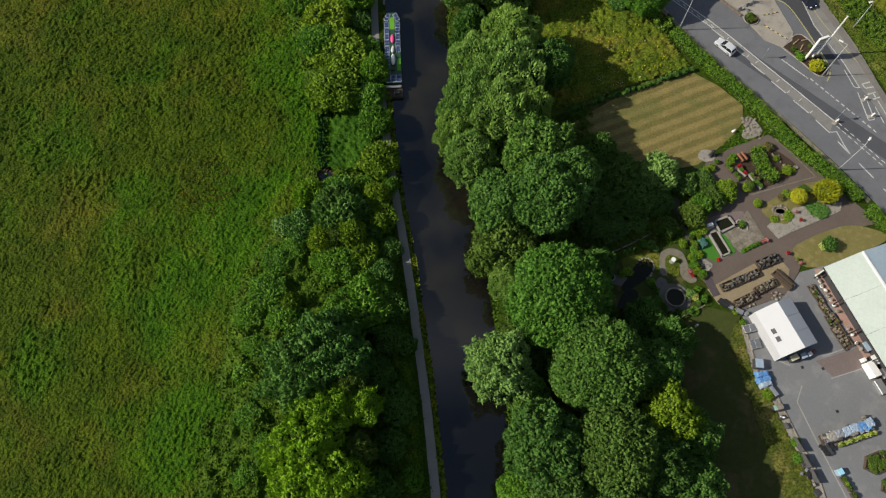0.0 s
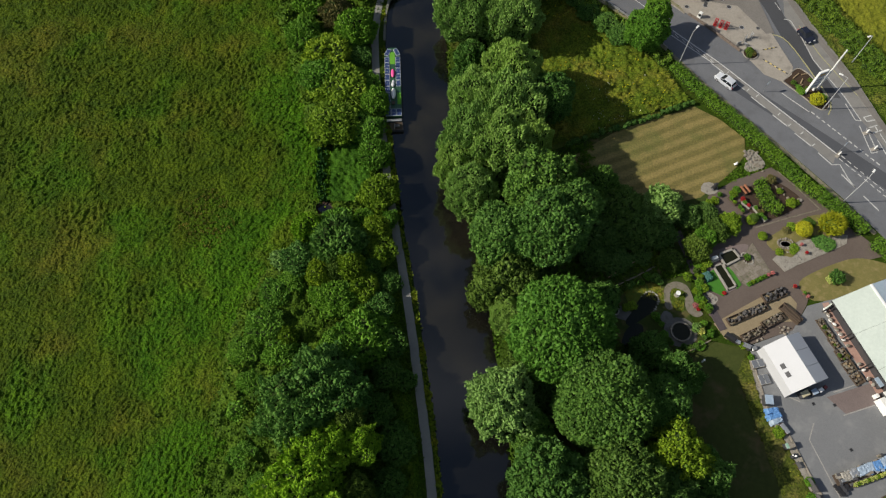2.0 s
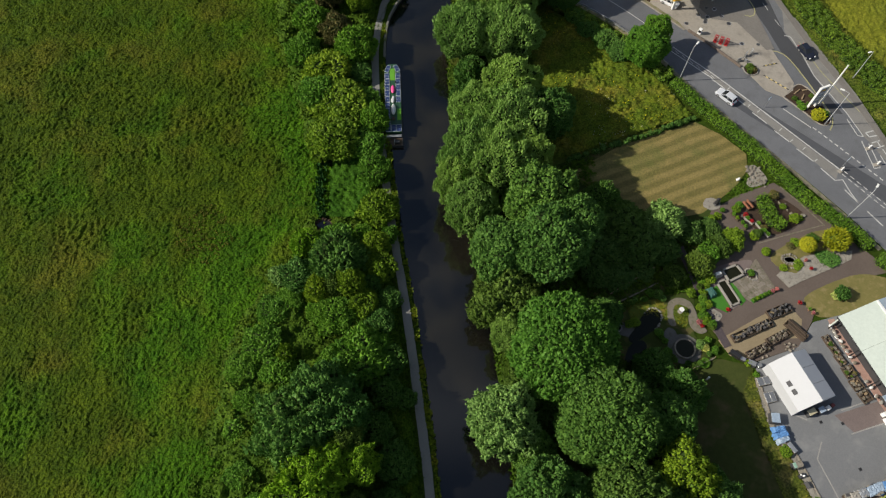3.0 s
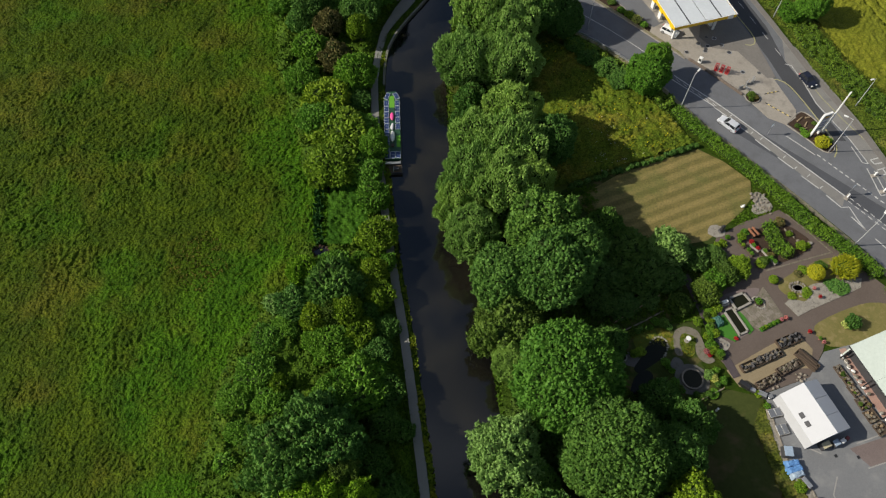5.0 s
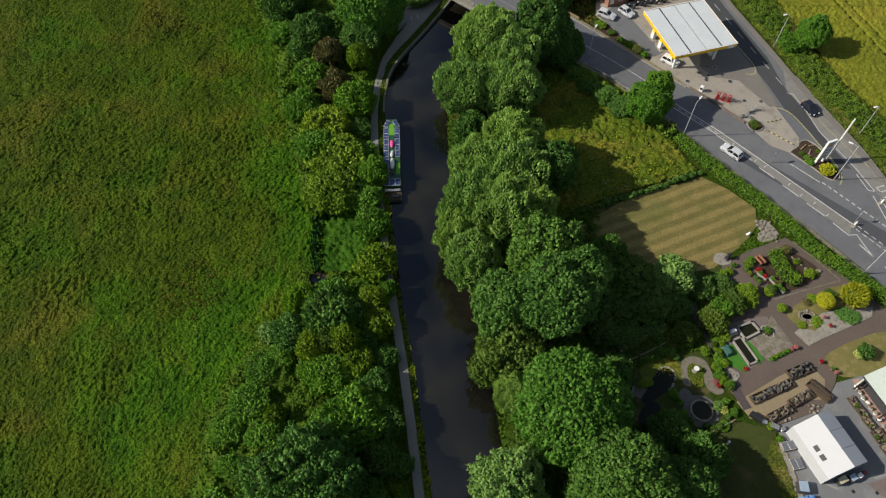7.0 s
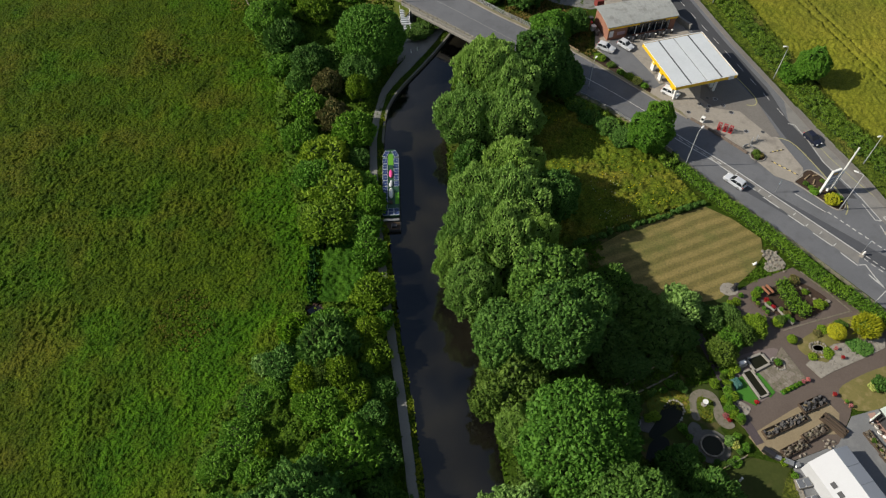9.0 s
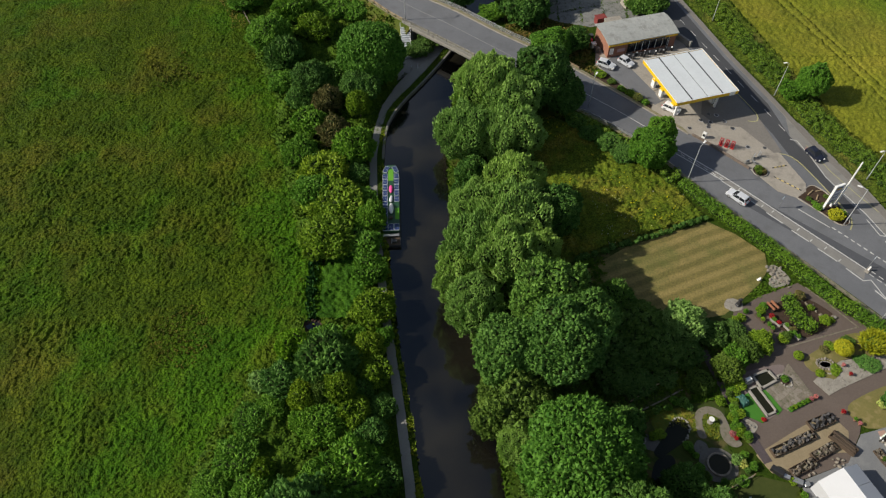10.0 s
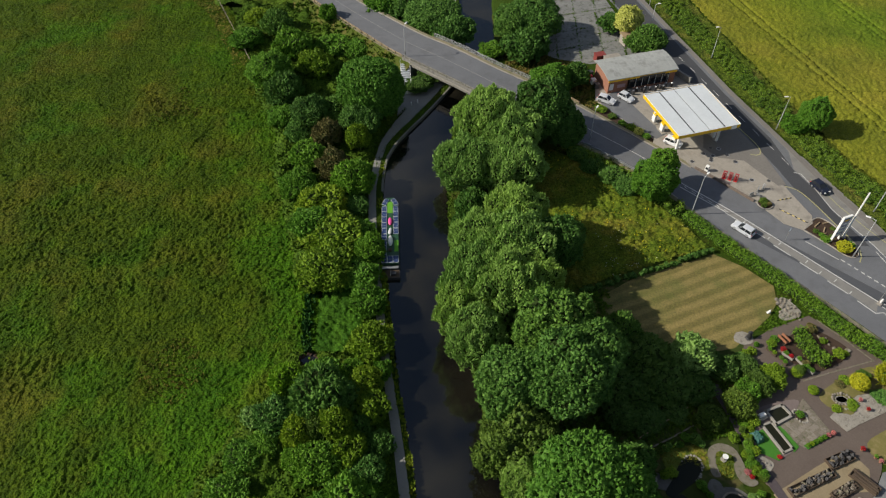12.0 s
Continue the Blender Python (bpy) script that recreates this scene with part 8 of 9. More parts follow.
for i, (x, y) in enumerate(line):
    part("post", box(bmesh.new(), x, y, -0.2, 0.14, 0.14, 1.5 + 0.1 * (i % 3), 20), TAN, fence)
for (ax, ay), (bx, by) in zip(line, line[1:]):
    for h in (0.75, 1.15):
        part("rail", tube(bmesh.new(), (ax, ay, h), (bx, by, h), 0.05, n=5), SLAB_GREY, fence)

# stone and slate display beds on tan gravel
plate("display_gravel", [(42, 35.1), (49, 38.9), (53.9, 41.2), (55.6, 38.4), (54.6, 35.4), (50.9, 35.3), (46.5, 32.1), (43.4, 32.6)], 0.1, SAND, "tan gravel sales area for garden stone", "gravel")
BROWN_ROCK = surface("brown_rock", (0.045, 0.036, 0.028), (0.15, 0.12, 0.095), 1.2, 6.0, relief=0.5, depth=0.02, local=True)
tan_beds = [((44.1, 35.2), (50.5, 37.9), 1.2, "grey rock"), ((50.4, 39.0), (53.9, 40.4), 1.5, "black slate"), ((53.0, 38.0), (55.3, 35.2), 1.3, "dark timber"), ((49.4, 34.6), (52.8, 36.3), 1.2, "pale rock"), ((45.9, 32.5), (49.3, 34.1), 1.2, "pale rock")]
for n, (a, bq, wid, what) in enumerate(tan_beds):
    d = Vector((bq[0] - a[0], bq[1] - a[1]))
    L = d.length
    bed = thing("stone_display", ((a[0] + bq[0]) / 2, (a[1] + bq[1]) / 2, 0.1), "timber display bay full of upright " + what, "display bay", group="stone displays", turn=math.degrees(math.atan2(d.y, d.x)))
    for sy in (-1, 1):
        part("side_board", box(bmesh.new(), 0, sy * wid / 2, 0, L, 0.08, 0.45, 0, 0.01), DARK_WOOD, bed)
    for k in range(4):
        part("divider", box(bmesh.new(), -L / 2 + L * k / 3, 0, 0, 0.08, wid, 0.5, 0, 0.01), DARK_WOOD, bed)
    r = random.Random(n + 3)
    if what == "dark timber":
        for k in range(5):
            part("sleeper", box(bmesh.new(), r.uniform(-0.2, 0.2), -0.5 + k * 0.25, 0.1 + 0.1 * (k % 2), L * 0.9, 0.22, 0.5, r.uniform(-3, 3), 0.02), DARK_WOOD, bed)
    else:
        for k in range(int(L * 11)):
            mt = {"grey rock": (SLATE, BROWN_ROCK, SLATE, MOSSY), "black slate": (SLATE, SLATE, BLACK), "pale rock": (MOSSY, BROWN_ROCK, SLAB_GREY, BROWN_ROCK)}[what][k % (3 if what == "black slate" else 4)]
            o = part("rock", rock(bmesh.new(), 0, 0, 0, r.uniform(0.13, 0.28), k + n * 50, r.uniform(1.0, 2.4)), mt, bed)
            o.matrix_basis = pose(r.uniform(-L / 2, L / 2) * 0.95, r.uniform(-0.42, 0.42) * wid, 0.4)
stones([(52.0, 34.4), (52.4, 34.0), (52.8, 34.5), (53.2, 33.7), (52.6, 33.4), (53.4, 34.3), (52.0, 33.6)], 0.26, SLAB_GREY, "heap of pale grey garden stone", 0.1)
stones([(48.6, 33.0), (49.2, 33.3), (48.9, 32.6), (49.8, 33.6), (48.2, 32.3)], 0.24, SLAB_GREY, "heap of pale grey garden stone", 0.1)
plate("side_lawn", rounded([(55.9, 41.9), (61, 44.5), (67.3, 46.6), (73.5, 44.6), (72.0, 43.1), (67.8, 41.4), (58.5, 38.0)]), 0.1, DRY_LAWN, "dry yellow-green lawn beside the warehouse", "lawn")

# ---- sales yard ----
tent = thing("marquee", (52.0, 28.2, 0.06), "white canvas marquee with a ridged roof", "marquee", turn=21.5)
TW, TL, EH, RH = 6.1, 7.6, 2.5, 4.2
bm = bmesh.new()
part("west_roof", ribbon(bm, [(-TW / 2 - 0.1, -TL / 2, EH), (-TW / 2 - 0.1, TL / 2, EH)], [(0, -TL / 2, RH), (0, TL / 2, RH)], 0.06), CANVAS, tent)
for k in range(3):
    y0, y1 = -TL / 2 + TL * k / 3 + 0.02, -TL / 2 + TL * (k + 1) / 3 - 0.02
    part("east_roof", ribbon(bmesh.new(), [(0.0, y0, RH + 0.002), (0.0, y1, RH + 0.002)], [(TW / 2 + 0.1, y0, EH), (TW / 2 + 0.1, y1, EH)], 0.05), CANVAS, tent)
for sx in (-1, 1):
    part("side_wall", box(bmesh.new(), sx * TW / 2, 0, 0, 0.05, TL, EH - 0.05), CANVAS, tent)
for sy in (-1, 1):
    bm = bmesh.new()
    pts = [(-TW / 2 + 0.05, 0), (TW / 2 - 0.05, 0), (TW / 2 - 0.05, EH - 0.1), (0, RH - 0.12), (-TW / 2 + 0.05, EH - 0.1)]
    a = [bm.verts.new((x, sy * (TL / 2 - 0.05), z)) for x, z in pts]
    c = [bm.verts.new((x, sy * (TL / 2 - 0.1), z)) for x, z in pts]
    bm.faces.new(a)
    bm.faces.new(c[::-1])
    for i in range(5):
        bm.faces.new((a[i], a[(i + 1) % 5], c[(i + 1) % 5], c[i]))
    bmesh.ops.recalc_face_normals(bm, faces=bm.faces)
    part("gable", bm, CANVAS, tent)
for y in (-0.9, 0.4):
    o = part("roof_vent", box(bmesh.new(), 0, 0, 0, 0.62, 0.8, 0.07, 0, 0.03), DARK_GREY, tent, "dark roof vent")
    o.matrix_basis = pose(-TW / 2 + 0.75, y - 0.3, EH + 0.45, 0, -math.degrees(math.atan2(RH - EH, TW / 2 + 0.1)), 0)


def crate(x, y, turn, w, l, h, material, label, lid=None, name="crate", z=0.06, tag="crate"):
    c = thing(name, (x, y, z), label, tag, turn=turn)
    part("body", box(bmesh.new(), 0, 0, 0, w, l, h, 0, 0.04), material, c)
    part("top", box(bmesh.new(), 0, 0, h, w * 0.92, l * 0.92, 0.06, 3, 0.02), lid or material, c)
    for k in (-0.3, 0.3):
        part("batten", box(bmesh.new(), k * w, 0, h * 0.3, 0.08, l + 0.04, 0.1), DARK_WOOD, c)
    return c


CREAM = paint("cream_panel", (0.45, 0.41, 0.27), 0.5)
crate(53.2, 23.9, 21, 1.4, 0.9, 1.0, DARK_GREY, "cream topped kiosk counter beside the marquee", CREAM, "kiosk_counter", tag="counter")
crate(54.7, 24.2, 21, 1.0, 0.9, 1.0, DARK_GREY, "blue-grey topped cabinet beside the marquee", PALE_BLUE, "cabinet", tag="cabinet")
crate(55.8, 24.5, 30, 0.8, 0.6, 0.8, STEEL, "grey metal trolley beside the marquee", WHITE, "trolley", tag="trolley")
crate(56.6, 24.9, 40, 0.6, 0.5, 0.7, DARK_WOOD, "dark crate with dull red lid beside the marquee", paint("dull_red", (0.22, 0.05, 0.05), 0.6))
crate(44.0, 32.7, -40, 1.7, 0.7, 0.8, BLACK, "black plastic storage chest", BLACK, "storage_chest", tag="chest")
crate(45.0, 32.0, -30, 0.9, 0.6, 0.5, DARK_GREY, "dark grey plastic tank", STEEL, "water_tank", tag="tank")
crate(46.2, 31.3, -30, 1.3, 0.8, 0.7, DARK_GREY, "dark grey plastic tank", GREY, "water_tank", tag="tank")
crate(47.3, 31.0, 15, 0.8, 0.6, 0.5, STEEL, "pale metal box by the fence", GREY)
crate(47.7, 23.0, -8, 1.3, 1.5, 1.1, DARK_GREY, "grey-blue covered stack beside the yard wall", PALE_BLUE, "covered_stack", tag="stack")


def crumpled(w, l, h, seed, fold=0.14):
    """A sheet thrown over a heap: folded on top, its hem trailing on the ground."""
    bm = bmesh.new()
    nx, ny = 13, 11
    grid = []
    for i in range(nx):
        row = []
        for j in range(ny):
            u, v = i / (nx - 1) * 2 - 1, j / (ny - 1) * 2 - 1
            m = max(abs(u), abs(v))
            z = h * min(1.0, (1 - m) / 0.22) + fold * noise.noise((u * 3.1 + seed, v * 3.7, seed * 1.7)) + fold * 0.8 * abs(noise.noise((u * 7 + v * 3, seed, 2.0)))
            row.append(bm.verts.new((u * w / 2 * (1 + 0.1 * noise.noise((v * 2, seed, 5.0))), v * l / 2 * (1 + 0.1 * noise.noise((u * 2, seed, 9.0))), max(0.02 * (1 + i % 2), z))))
        grid.append(row)
    for r, q in zip(grid, grid[1:]):
        for j in range(ny - 1):
            bm.faces.new((r[j], q[j], q[j + 1], r[j + 1]))
    bmesh.ops.recalc_face_normals(bm, faces=bm.faces)
    return bm


for k, (mt, y0, w0) in enumerate(((BLUE, 21.5, 2.2), (BLUE, 20.7, 2.5), (PALE_BLUE, 20.0, 2.1))):
    heap_at = thing("covered_stack", (48.1 + 0.16 * k, y0, 0.07), "crumpled blue tarpaulin over a stack beside the yard wall", "stack", turn=9 + 5 * k)
    part("pallet", box(bmesh.new(), 0, 0, 0.0, w0 * 0.7, 0.5, 0.55, 0, 0.03), DARK_WOOD, heap_at)
    part("tarpaulin", crumpled(w0, 0.95, 0.8, 3.0 + k), mt, heap_at, "creased blue sheet")
crate(49.3, 18.9, 28, 0.7, 1.7, 0.7, DARK_WOOD, "pale board leaning on a timber stack", STEEL, "timber_stack", tag="stack")
crate(48.6, 19.1, 28, 0.6, 1.4, 0.5, STONE, "grey stone stack beside the wall", STONE, "stone_stack", tag="stack")
for x, y, w, l, h in ((47.4, 28.6, 1.9, 1.2, 0.45), (47.9, 26.2, 1.6, 1.5, 0.35)):
    fr = thing("cold_frame", (x, y, 0.06), "low grey cold frame with dusty glass lids", "cold frame", turn=12)
    for sy in (-1, 1):
        part("side", box(bmesh.new(), 0, sy * l / 2, 0, w, 0.08, h, 0, 0.015), SLAB_GREY, fr)
    for sx in (-1, 1):
        part("end", box(bmesh.new(), sx * w / 2, 0, 0, 0.08, l, h, 0, 0.015), SLAB_GREY, fr)
    for k in (-1, 1):
        lid = part("lid", box(bmesh.new(), k * w / 4, 0, h, w / 2 - 0.06, l, 0.05, 0, 0.012), GREY, fr)
        part("glazing", box(bmesh.new(), k * w / 4, 0, h + 0.05, w / 2 - 0.2, l - 0.16, 0.012), SLATE_GREY, lid, "dusty grey pane")
TEAL = paint("dark_teal_cover", (0.03, 0.11, 0.09), 0.6, wear=0.25)
cover = thing("garden_cover", (42.2, 42.9, 0.15), "crumpled dark green cover on the turf", "cover", turn=25)
part("frame", box(bmesh.new(), 0, 0, 0, 0.8, 1.1, 0.5, 0, 0.03), DARK_WOOD, cover)
part("sheet", crumpled(1.25, 1.7, 0.7, 41.0), TEAL, cover)
MINT = paint("mint_plastic", (0.26, 0.42, 0.33), 0.5, wear=0.2)
crate(49.6, 16.5, 15, 1.3, 0.85, 0.9, DARK_GREY, "pale green and grey stall counter beside the wall", SLAB_GREY, "stall", tag="stall")
crate(49.0, 16.4, 12, 0.5, 0.8, 0.95, DARK_GREY, "pale green plastic box on the stall", MINT, "box", tag="box")
crate(49.9, 15.1, 25, 0.9, 0.5, 0.45, BLACK, "black plastic crate with pale bags", DARK_GREY)
for dx, dy in ((-0.2, 0.1), (0.15, -0.05)):
    s = thing("bag", (49.9 + dx, 15.1 + dy, 0.57), "small white plastic bag on a crate", "bag")
    part("bag", rock(bmesh.new(), 0, 0, 0.1, 0.2, int(dx * 40) + 9), WHITE, s)


def board(x, y, turn, w, h, label, lean=12, material=None):
    b0 = thing("display_board", (x, y, 0.06), label, "display board", turn=turn)
    o = part("panel", box(bmesh.new(), 0, 0, 0, w, 0.06, h, 0, 0.015), material or DARK_GREY, b0)
    o.matrix_basis = pose(0, 0, 0, lean, 0, 0)
    for k in (-0.4, 0.4):
        part("foot", box(bmesh.new(), k * w, 0.15, 0, 0.08, 0.6, 0.12), DARK_WOOD, b0)


board(50.2, 13.8, 112, 0.9, 0.7, "small dark display board standing by the wall", 30)
board(51.4, 11.1, 113, 2.0, 1.35, "tall dark fence panel standing by the wall", 4, SLATE)
board(52.0, 8.9, 111, 2.0, 1.4, "tall dark fence panel standing by the wall", 4, SLATE)
board(52.8, 6.8, 110, 2.0, 1.3, "tall dark fence panel standing by the wall", 4, SLATE)
for k, (x, y, w) in enumerate(((51.9, 8.5, 0.6), (52.1, 7.7, 0.5), (52.3, 7.2, 0.7), (51.4, 7.2, 0.5), (52.2, 6.6, 0.45), (52.7, 5.7, 0.5), (53.0, 4.6, 0.9), (53.3, 3.6, 0.6))):
    crate(x, y, 22 + k * 17, w, w * 0.8, 0.3 + 0.12 * (k % 3), (DARK_GREY, DARK_WOOD, BLACK)[k % 3], "dark crate of stock along the yard wall", (DARK_GREY, STEEL, BLACK, GREY, BLACK, PALE_STONE)[k % 6])
wl = [(47.0, 29.4), (47.1, 27.1), (47.8, 21.4), (50.1, 17.9), (51.7, 12.9), (53.7, 7.5), (54.2, 3.9), (55.5, -4)]
low = thing("yard_wall", (0, 0, 0), "low pale stone wall along the yard edge", "wall", kind="structure")
for a, bq in zip(wl, wl[1:]):
    pts = resample([a, bq], max(3, int(math.dist(a, bq) / 0.6)))
    for p, q in zip(pts, pts[1:]):
        d = Vector((q[0] - p[0], q[1] - p[1]))
        part("stone", box(bmesh.new(), (p[0] + q[0]) / 2, (p[1] + q[1]) / 2, -0.05, d.length * 0.97, 0.2, 0.25, math.degrees(math.atan2(d.y, d.x)), 0.03), SLAB_GREY, low)
plate("gravel_margin", [(46.0, 29.6), (47.0, 29.4), (47.1, 27.1), (47.8, 21.4), (50.1, 17.9), (51.7, 12.9), (53.7, 7.5), (54.2, 3.9), (53.0, 4), (52.5, 7), (50.7, 12.4), (49.3, 17.2), (47.2, 21), (46.2, 26)], 0.09, GRAVEL, "pale gravel margin along the yard wall", "gravel")
JOINT = surface("pale_joint", (0.24, 0.23, 0.22), (0.36, 0.35, 0.33), 0.5, 5.0)
strokes("yard_channel", [((54.0, 19.8), (52.8, 17.4)), ((52.8, 17.4), (54.8, 11.0)), ((54.8, 11.0), (57.2, 4.0)), ((57.2, 4.0), (58.5, -1)), ((49.0, 29.6), (50.8, 23.8)), ((50.8, 23.8), (52.7, 22.9)), ((58.0, 24.3), (62.0, 25.6)), ((58.6, 20.9), (63.6, 22.4))], 0.17, 0.074, JOINT, "pale concrete drainage channel in the tarmac", "drain")
plate("brick_patch", [(56.8, 23.6), (64.2, 25.8), (64.4, 22.7), (59.0, 21.1)], 0.072, BROWN_PAVING, "brown block-paved patch in the yard", "paving")
for x, y in ((57.7, 22.4), (58.5, 16.0), (54.6, 22.6)):
    s = thing("manhole_cover", (x, y, 0.06), "small dark drain cover in the yard", "manhole cover", group="drain covers")
    part("lid", box(bmesh.new(), 0, 0, 0, 0.34, 0.34, 0.03, 20), BLACK, s)
    part("frame", box(bmesh.new(), 0, 0, 0, 0.44, 0.44, 0.018, 20), DARK_GREY, s)

# warehouse with shallow pitched roof
ware = thing("warehouse", (0, 0, 0.05), "long low warehouse with pale green and blue-grey roof", "warehouse")
ware.matrix_basis = pose(59.0, 37.4, 0.05, 0, 0, 20.5)
WL, HW = 46.0, 6.0
for k in range(8):
    y1, y0 = -k * WL / 8, -(k + 1) * WL / 8 + 0.03
    part("west_roof_sheet", ribbon(bmesh.new(), [(-0.1, y0, 4.0), (-0.1, y1, 4.0)], [(HW, y0, 5.3), (HW, y1, 5.3)], 0.1), ROOF_SHEET, ware)
    part("east_roof_sheet", ribbon(bmesh.new(), [(HW, y0, 5.3), (HW, y1, 5.3)], [(2 * HW, y0, 4.0), (2 * HW, y1, 4.0)], 0.1), BLUE_SHEET, ware)
part("ridge_cap", box(bmesh.new(), HW, -WL / 2, 5.27, 0.4, WL, 0.1, 0, 0.02), WHITE, ware)
part("eave_gutter", box(bmesh.new(), -0.2, -WL / 2, 3.82, 0.18, WL, 0.16, 0, 0.02), BLACK, ware)
part("north_wall", slab(bmesh.new(), [(0.6, -0.35), (2 * HW - 0.1, -0.35), (2 * HW - 0.1, -0.1), (0.6, -0.1)], 0, 3.95), ROOF_SHEET, ware)
part("back_wall", box(bmesh.new(), 2 * HW - 0.25, -WL / 2, 0, 0.25, WL - 0.6, 3.9), ROOF_SHEET, ware)
part("front_wall", box(bmesh.new(), 1.6, -WL / 2, 0, 0.25, WL - 0.6, 4.0), DARK_GREY, ware)
for k in range(10):
    part("front_post", box(bmesh.new(), 0.2, -0.5 - k * 4.9, 0, 0.18, 0.18, 3.9), BLACK, ware)
plate("pink_paving", [(59.6, 38.4), (60.6, 38.6), (61.6, 34.6), (67.4, 19.3), (73.2, 4), (77, -6), (75.8, -6), (66.4, 18.6), (60.6, 33.9), (59.9, 36.4)], 0.1, PINK_PAVING, "pink paved strip along the warehouse front", "paving")
a = radians(20.5)


def beside(u, v):
    """A place u metres out from the warehouse corner and v metres along its front."""
    return 59.0 + u * math.cos(a) + v * math.sin(a), 37.4 + u * math.sin(a) - v * math.cos(a)


for k, v in enumerate((0.5, 1.3, 2.1, 3.0, 3.8, 4.6, 5.6, 6.6, 9.6, 10.6, 12.0, 13.0)):
    x, y = beside(0.35 + 0.12 * (k % 2), v)
    s = thing("sack_stack", (x, y, 0.1), "small stack of white sacks on pink paving", "sacks", group="sack stacks", turn=20.5 + 11 * k)
    for j in range(3):
        part("sack", blob(bmesh.new(), 0.05 * (j % 2), 0.08 * j - 0.08, 0.12 + 0.16 * j, 0.22, 0.36, 0.11), (SLAB_GREY, PALE_STONE, WHITE)[(j + k) % 3], s, smooth=True)


def plant_crate(x, y, turn, w, l, n, label, seed, kinds):
    c = thing("plant_pallet", (x, y, 0.06), label, "plant pallet", group="plant pallets", turn=turn)
    for k in (-0.4, 0, 0.4):
        part("skid", box(bmesh.new(), k * w, 0, 0, 0.1, l, 0.12), DARK_WOOD, c)
    part("deck", box(bmesh.new(), 0, 0, 0.12, w, l, 0.05), DARK_WOOD, c)
    for sx in (-1, 1):
        part("side", box(bmesh.new(), sx * w / 2, 0, 0.15, 0.06, l, 0.3), DARK_WOOD, c)
    r = random.Random(seed)
    for k in range(n):
        px, py, sz = r.uniform(-0.4, 0.4) * w, r.uniform(-0.45, 0.45) * l, r.uniform(0.11, 0.22)
        if r.random() < 0.9:
            o = part("stone_pot", tube(bmesh.new(), (0, 0, 0), (0, 0, sz * 1.6), sz * 0.7, sz, 9), (TAN, MOSSY, SLAB_GREY, BROWN_ROCK)[k % 4], c)
            o.matrix_basis = pose(px, py, 0.17)
        else:
            me = FORMS["sprig"][k % 3]
            key = ("sprig", k % 3, kinds[k % len(kinds)])
            if key not in protos:
                q = me.copy()
                q.materials.append(LEAVES[kinds[k % len(kinds)]])
                q.materials.append(CORE_SHADE)
                protos[key] = q
            o = new("plant", protos[key])
            o.parent = c
            o.matrix_basis = Matrix.Translation((px, py, 0.4)) @ Matrix.Diagonal((sz / 2.2, sz / 2.2, sz / 2.2, 1))


for k, v in enumerate((1.0, 2.6, 4.2, 6.2, 8.2, 10.2)):
    x, y = beside(-1.3 + 0.1 * (k % 2), v + 1.2)
    plant_crate(x, y, 20.5 + 3 * (k % 3), 1.6 if k > 2 else 1.0, 1.8, 20, "timber pallet of pots and stone troughs", k + 40, ("olive", "brown", "olive"))
x, y = beside(-0.2, 16.3)
crate(x, y, 20.5, 1.2, 2.4, 1.5, WHITE, "white chest freezer sized cabinet by the warehouse", WHITE, "white_cabinet", tag="cabinet")
x, y = beside(-0.3, 14.6)
crate(x, y, 20.5, 0.6, 0.6, 0.8, WHITE, "small white bin by the warehouse", WHITE, "white_bin", tag="bin")
x, y = beside(-0.1, 19.0)
crate(x, y, 20.5, 1.2, 2.2, 0.7, STEEL, "grey stack of metal panels by the warehouse", GREY, "panel_stack", tag="stack")
for k in range(4):
    x, y = beside(1.1, 13 + 2.2 * k)
    crate(x, y, 20.5, 0.8, 1.6, 0.9, DARK_GREY, "dark shelf of goods under the eave", (PALE_BLUE, WHITE, STEEL)[k % 3], "goods_shelf", tag="shelf")

# long stall of slabs and tarpaulins
stall = thing("long_stall", (59.0, 12.7, 0.06), "long jumbled stall of grey slabs and blue sheets", "stall", turn=17.5)
part("tabletop", box(bmesh.new(), 0, 0.3, 0.5, 8.6, 1.5, 0.1, 0, 0.02), DARK_WOOD, stall)
for sx in (-3.7, -1.2, 1.2, 3.7):
    for sy in (-0.5, 0.5):
        part("leg", box(bmesh.new(), sx, sy, 0, 0.12, 0.12, 0.5), DARK_WOOD, stall)
heap = random.Random(71)
for k in range(64):
    u = heap.uniform(-4.2, 4.1)
    v = heap.uniform(-0.35, 0.95)
    blue = 0.75 if u > 1.2 else 0.2
    mt = (BLUE, PALE_BLUE, SLAB_GREY)[heap.randrange(3)] if heap.random() < blue else (SLAB_GREY, STEEL, PALE_STONE, DARK_GREY, SLATE, GREY)[heap.randrange(6)]
    o = part("stone_slab", box(bmesh.new(), 0, 0, 0, heap.uniform(0.3, 0.85), heap.uniform(0.3, 0.7), heap.uniform(0.06, 0.4), 0, 0.03), mt, stall)
    o.matrix_basis = pose(u, v, 0.6 + heap.uniform(0, 0.12), heap.uniform(-14, 14), heap.uniform(-14, 14), heap.uniform(-25, 25))
for k in range(6):
    o = part("sheet", crumpled(1.45, 1.3, 0.22, 20.0 + k, 0.1), (PALE_STONE, STEEL, PALE_BLUE, PALE_BLUE, BLUE, PALE_BLUE)[k], stall, "creased pale sheet over the goods")
    o.matrix_basis = pose(-2.6 + 1.25 * k, 0.35 + 0.1 * (k % 2), 0.86, 0, 0, 4 * (k % 3) - 4)
part("lower_shelf", box(bmesh.new(), -0.4, -0.85, 0.25, 6.6, 0.5, 0.1, 0, 0.02), DARK_WOOD, stall)
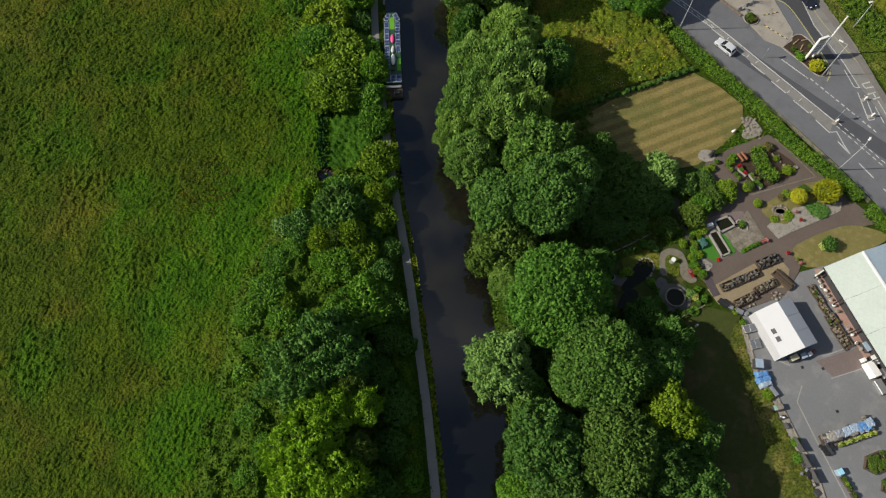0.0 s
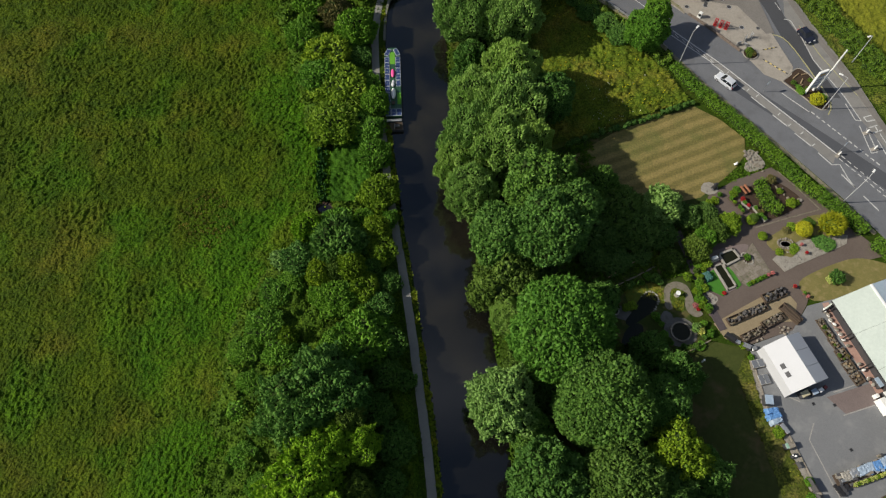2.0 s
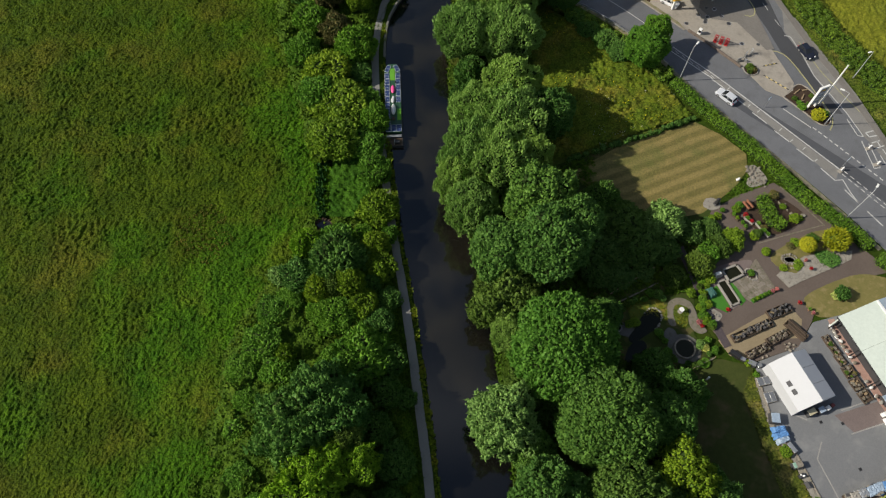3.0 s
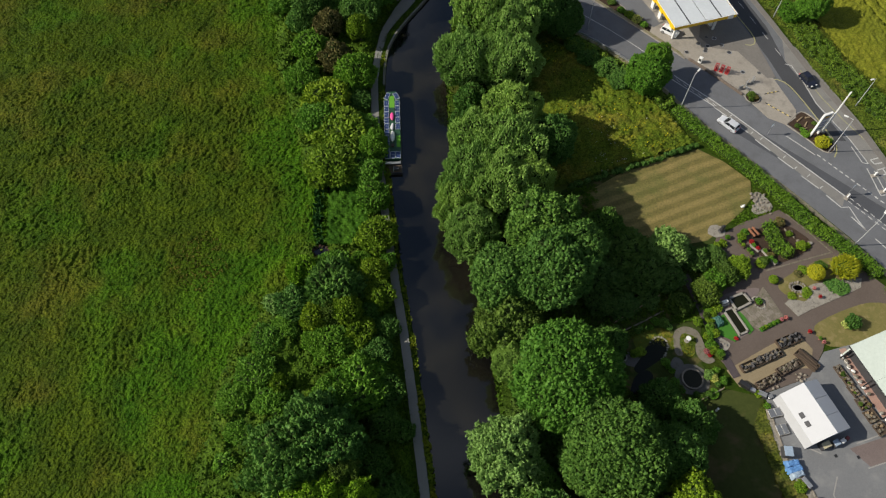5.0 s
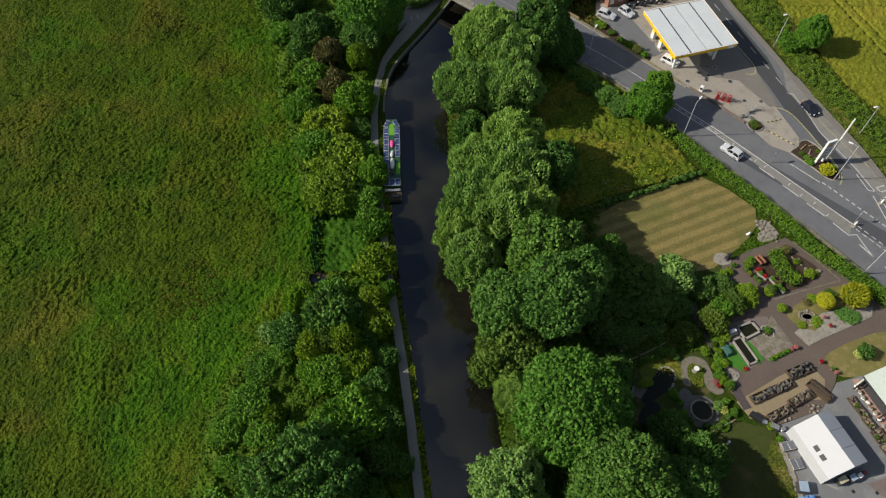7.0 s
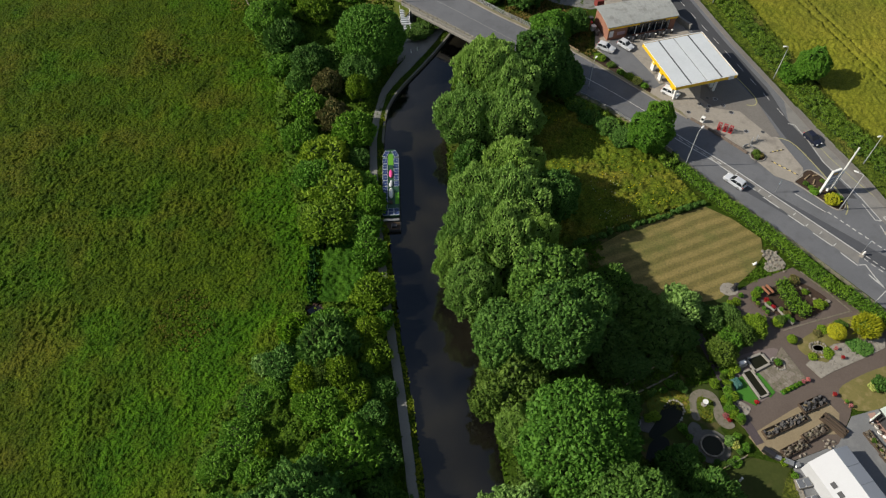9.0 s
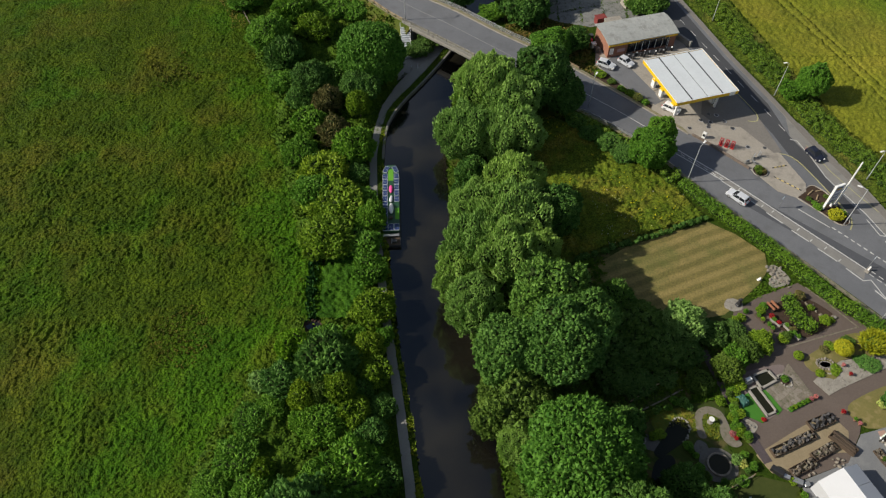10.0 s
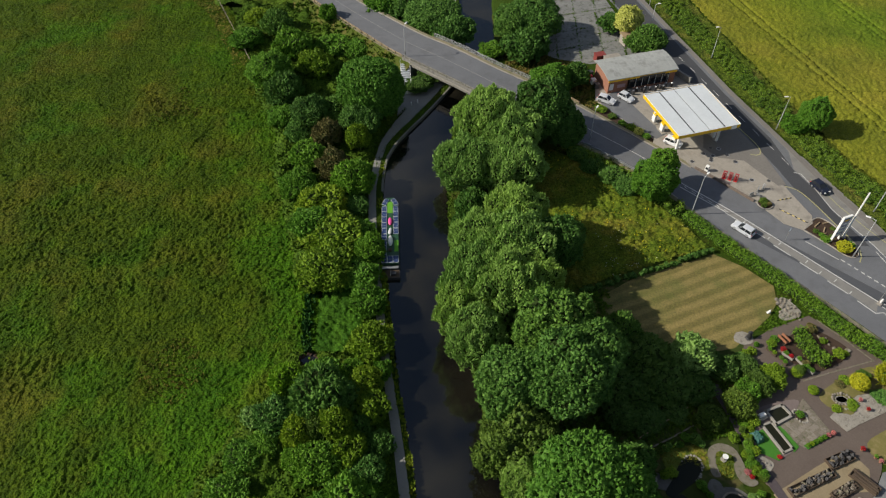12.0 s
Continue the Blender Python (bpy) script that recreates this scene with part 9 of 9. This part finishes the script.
for k in range(11):
    part("black_tub", tube(bmesh.new(), (-4.4 + 0.62 * (k % 3) + 0.1 * (k // 3), -0.4 - 0.42 * (k // 3), 0), (-4.4 + 0.62 * (k % 3) + 0.1 * (k // 3), -0.4 - 0.42 * (k // 3), 0.45 + 0.1 * (k % 2)), 0.26, 0.3, 12), (BLACK, DARK_GREY, BLACK)[k % 3], stall)
for k in range(6):
    part("stone_trough", box(bmesh.new(), -2.2 + 0.75 * k, -0.85, 0.35, 0.6, 0.38, 0.25, heap.uniform(-6, 6), 0.03), (SLATE, MOSSY, DARK_GREY)[k % 3], stall)
for k in range(4):
    part("grey_pot", tube(bmesh.new(), (3.6 + 0.4 * (k % 2), 1.0 + 0.4 * (k // 2), 0), (3.6 + 0.4 * (k % 2), 1.0 + 0.4 * (k // 2), 0.6), 0.16, 0.2, 10), (SLAB_GREY, DARK_GREY)[k % 2], stall)
for k in range(4):
    trough(*[(59.0 - 1.6 + 1.5 * k + t * 1.3, 11.6 - 0.5 + 0.48 * k + t * 0.4) for t in (0, 1)], "low trough of lime green plants beside the stall", DARK_WOOD, 0.5, ("lemon", "yellow", "lemon"))
for x, y, r in ((62.6, 8.7, 1.75), (64.2, 5.6, 1.6)):
    bed = thing("planter_bed", (x, y, 0.06), "dark timber planter bed with pale trays of plants", "planter", turn=20)
    hexa = [(r * 1.25 * math.cos(i * math.pi / 3), r * 0.85 * math.sin(i * math.pi / 3)) for i in range(6)]
    frame_walls(bed, hexa, 0.16, 0, 0.5, DARK_WOOD, "edge_board")
    part("soil", slab(bmesh.new(), hexa, 0.0, 0.36), SOIL, bed)
    rr = random.Random(int(x))
    for k in range(46):
        me = protos.setdefault(("sprig", k % 3, "olive"), None)
        if me is None:
            me = FORMS["sprig"][k % 3].copy()
            me.materials.append(LEAVES["olive"])
            me.materials.append(CORE_SHADE)
            protos[("sprig", k % 3, "olive")] = me
        o = new("plant", me)
        o.parent = bed
        o.matrix_basis = Matrix.Translation((rr.uniform(-0.85, 0.85) * r, rr.uniform(-0.6, 0.6) * r, 0.5)) @ Matrix.Diagonal((0.08, 0.08, 0.07, 1))
    for k in range(4):
        part("path_board", box(bmesh.new(), -1.2 + 0.8 * k, 0, 0.42, 0.08, r * 1.25, 0.06), TAN, bed)
crate(56.7, 7.4, 20, 0.9, 0.9, 0.9, PALE_BLUE, "pale turquoise covered tub in the yard", paint("turquoise_cover", (0.3, 0.62, 0.75), 0.5), "covered_tub", tag="tub")
trough((57.0, 6.7), (57.9, 4.9), "long timber trough of dull green plants", DARK_WOOD, 0.6, ("olive", "yellow", "olive"))
trough((58.0, 4.6), (58.9, 2.4), "long timber trough of dull green plants", DARK_WOOD, 0.6, ("olive", "yellow", "olive"))
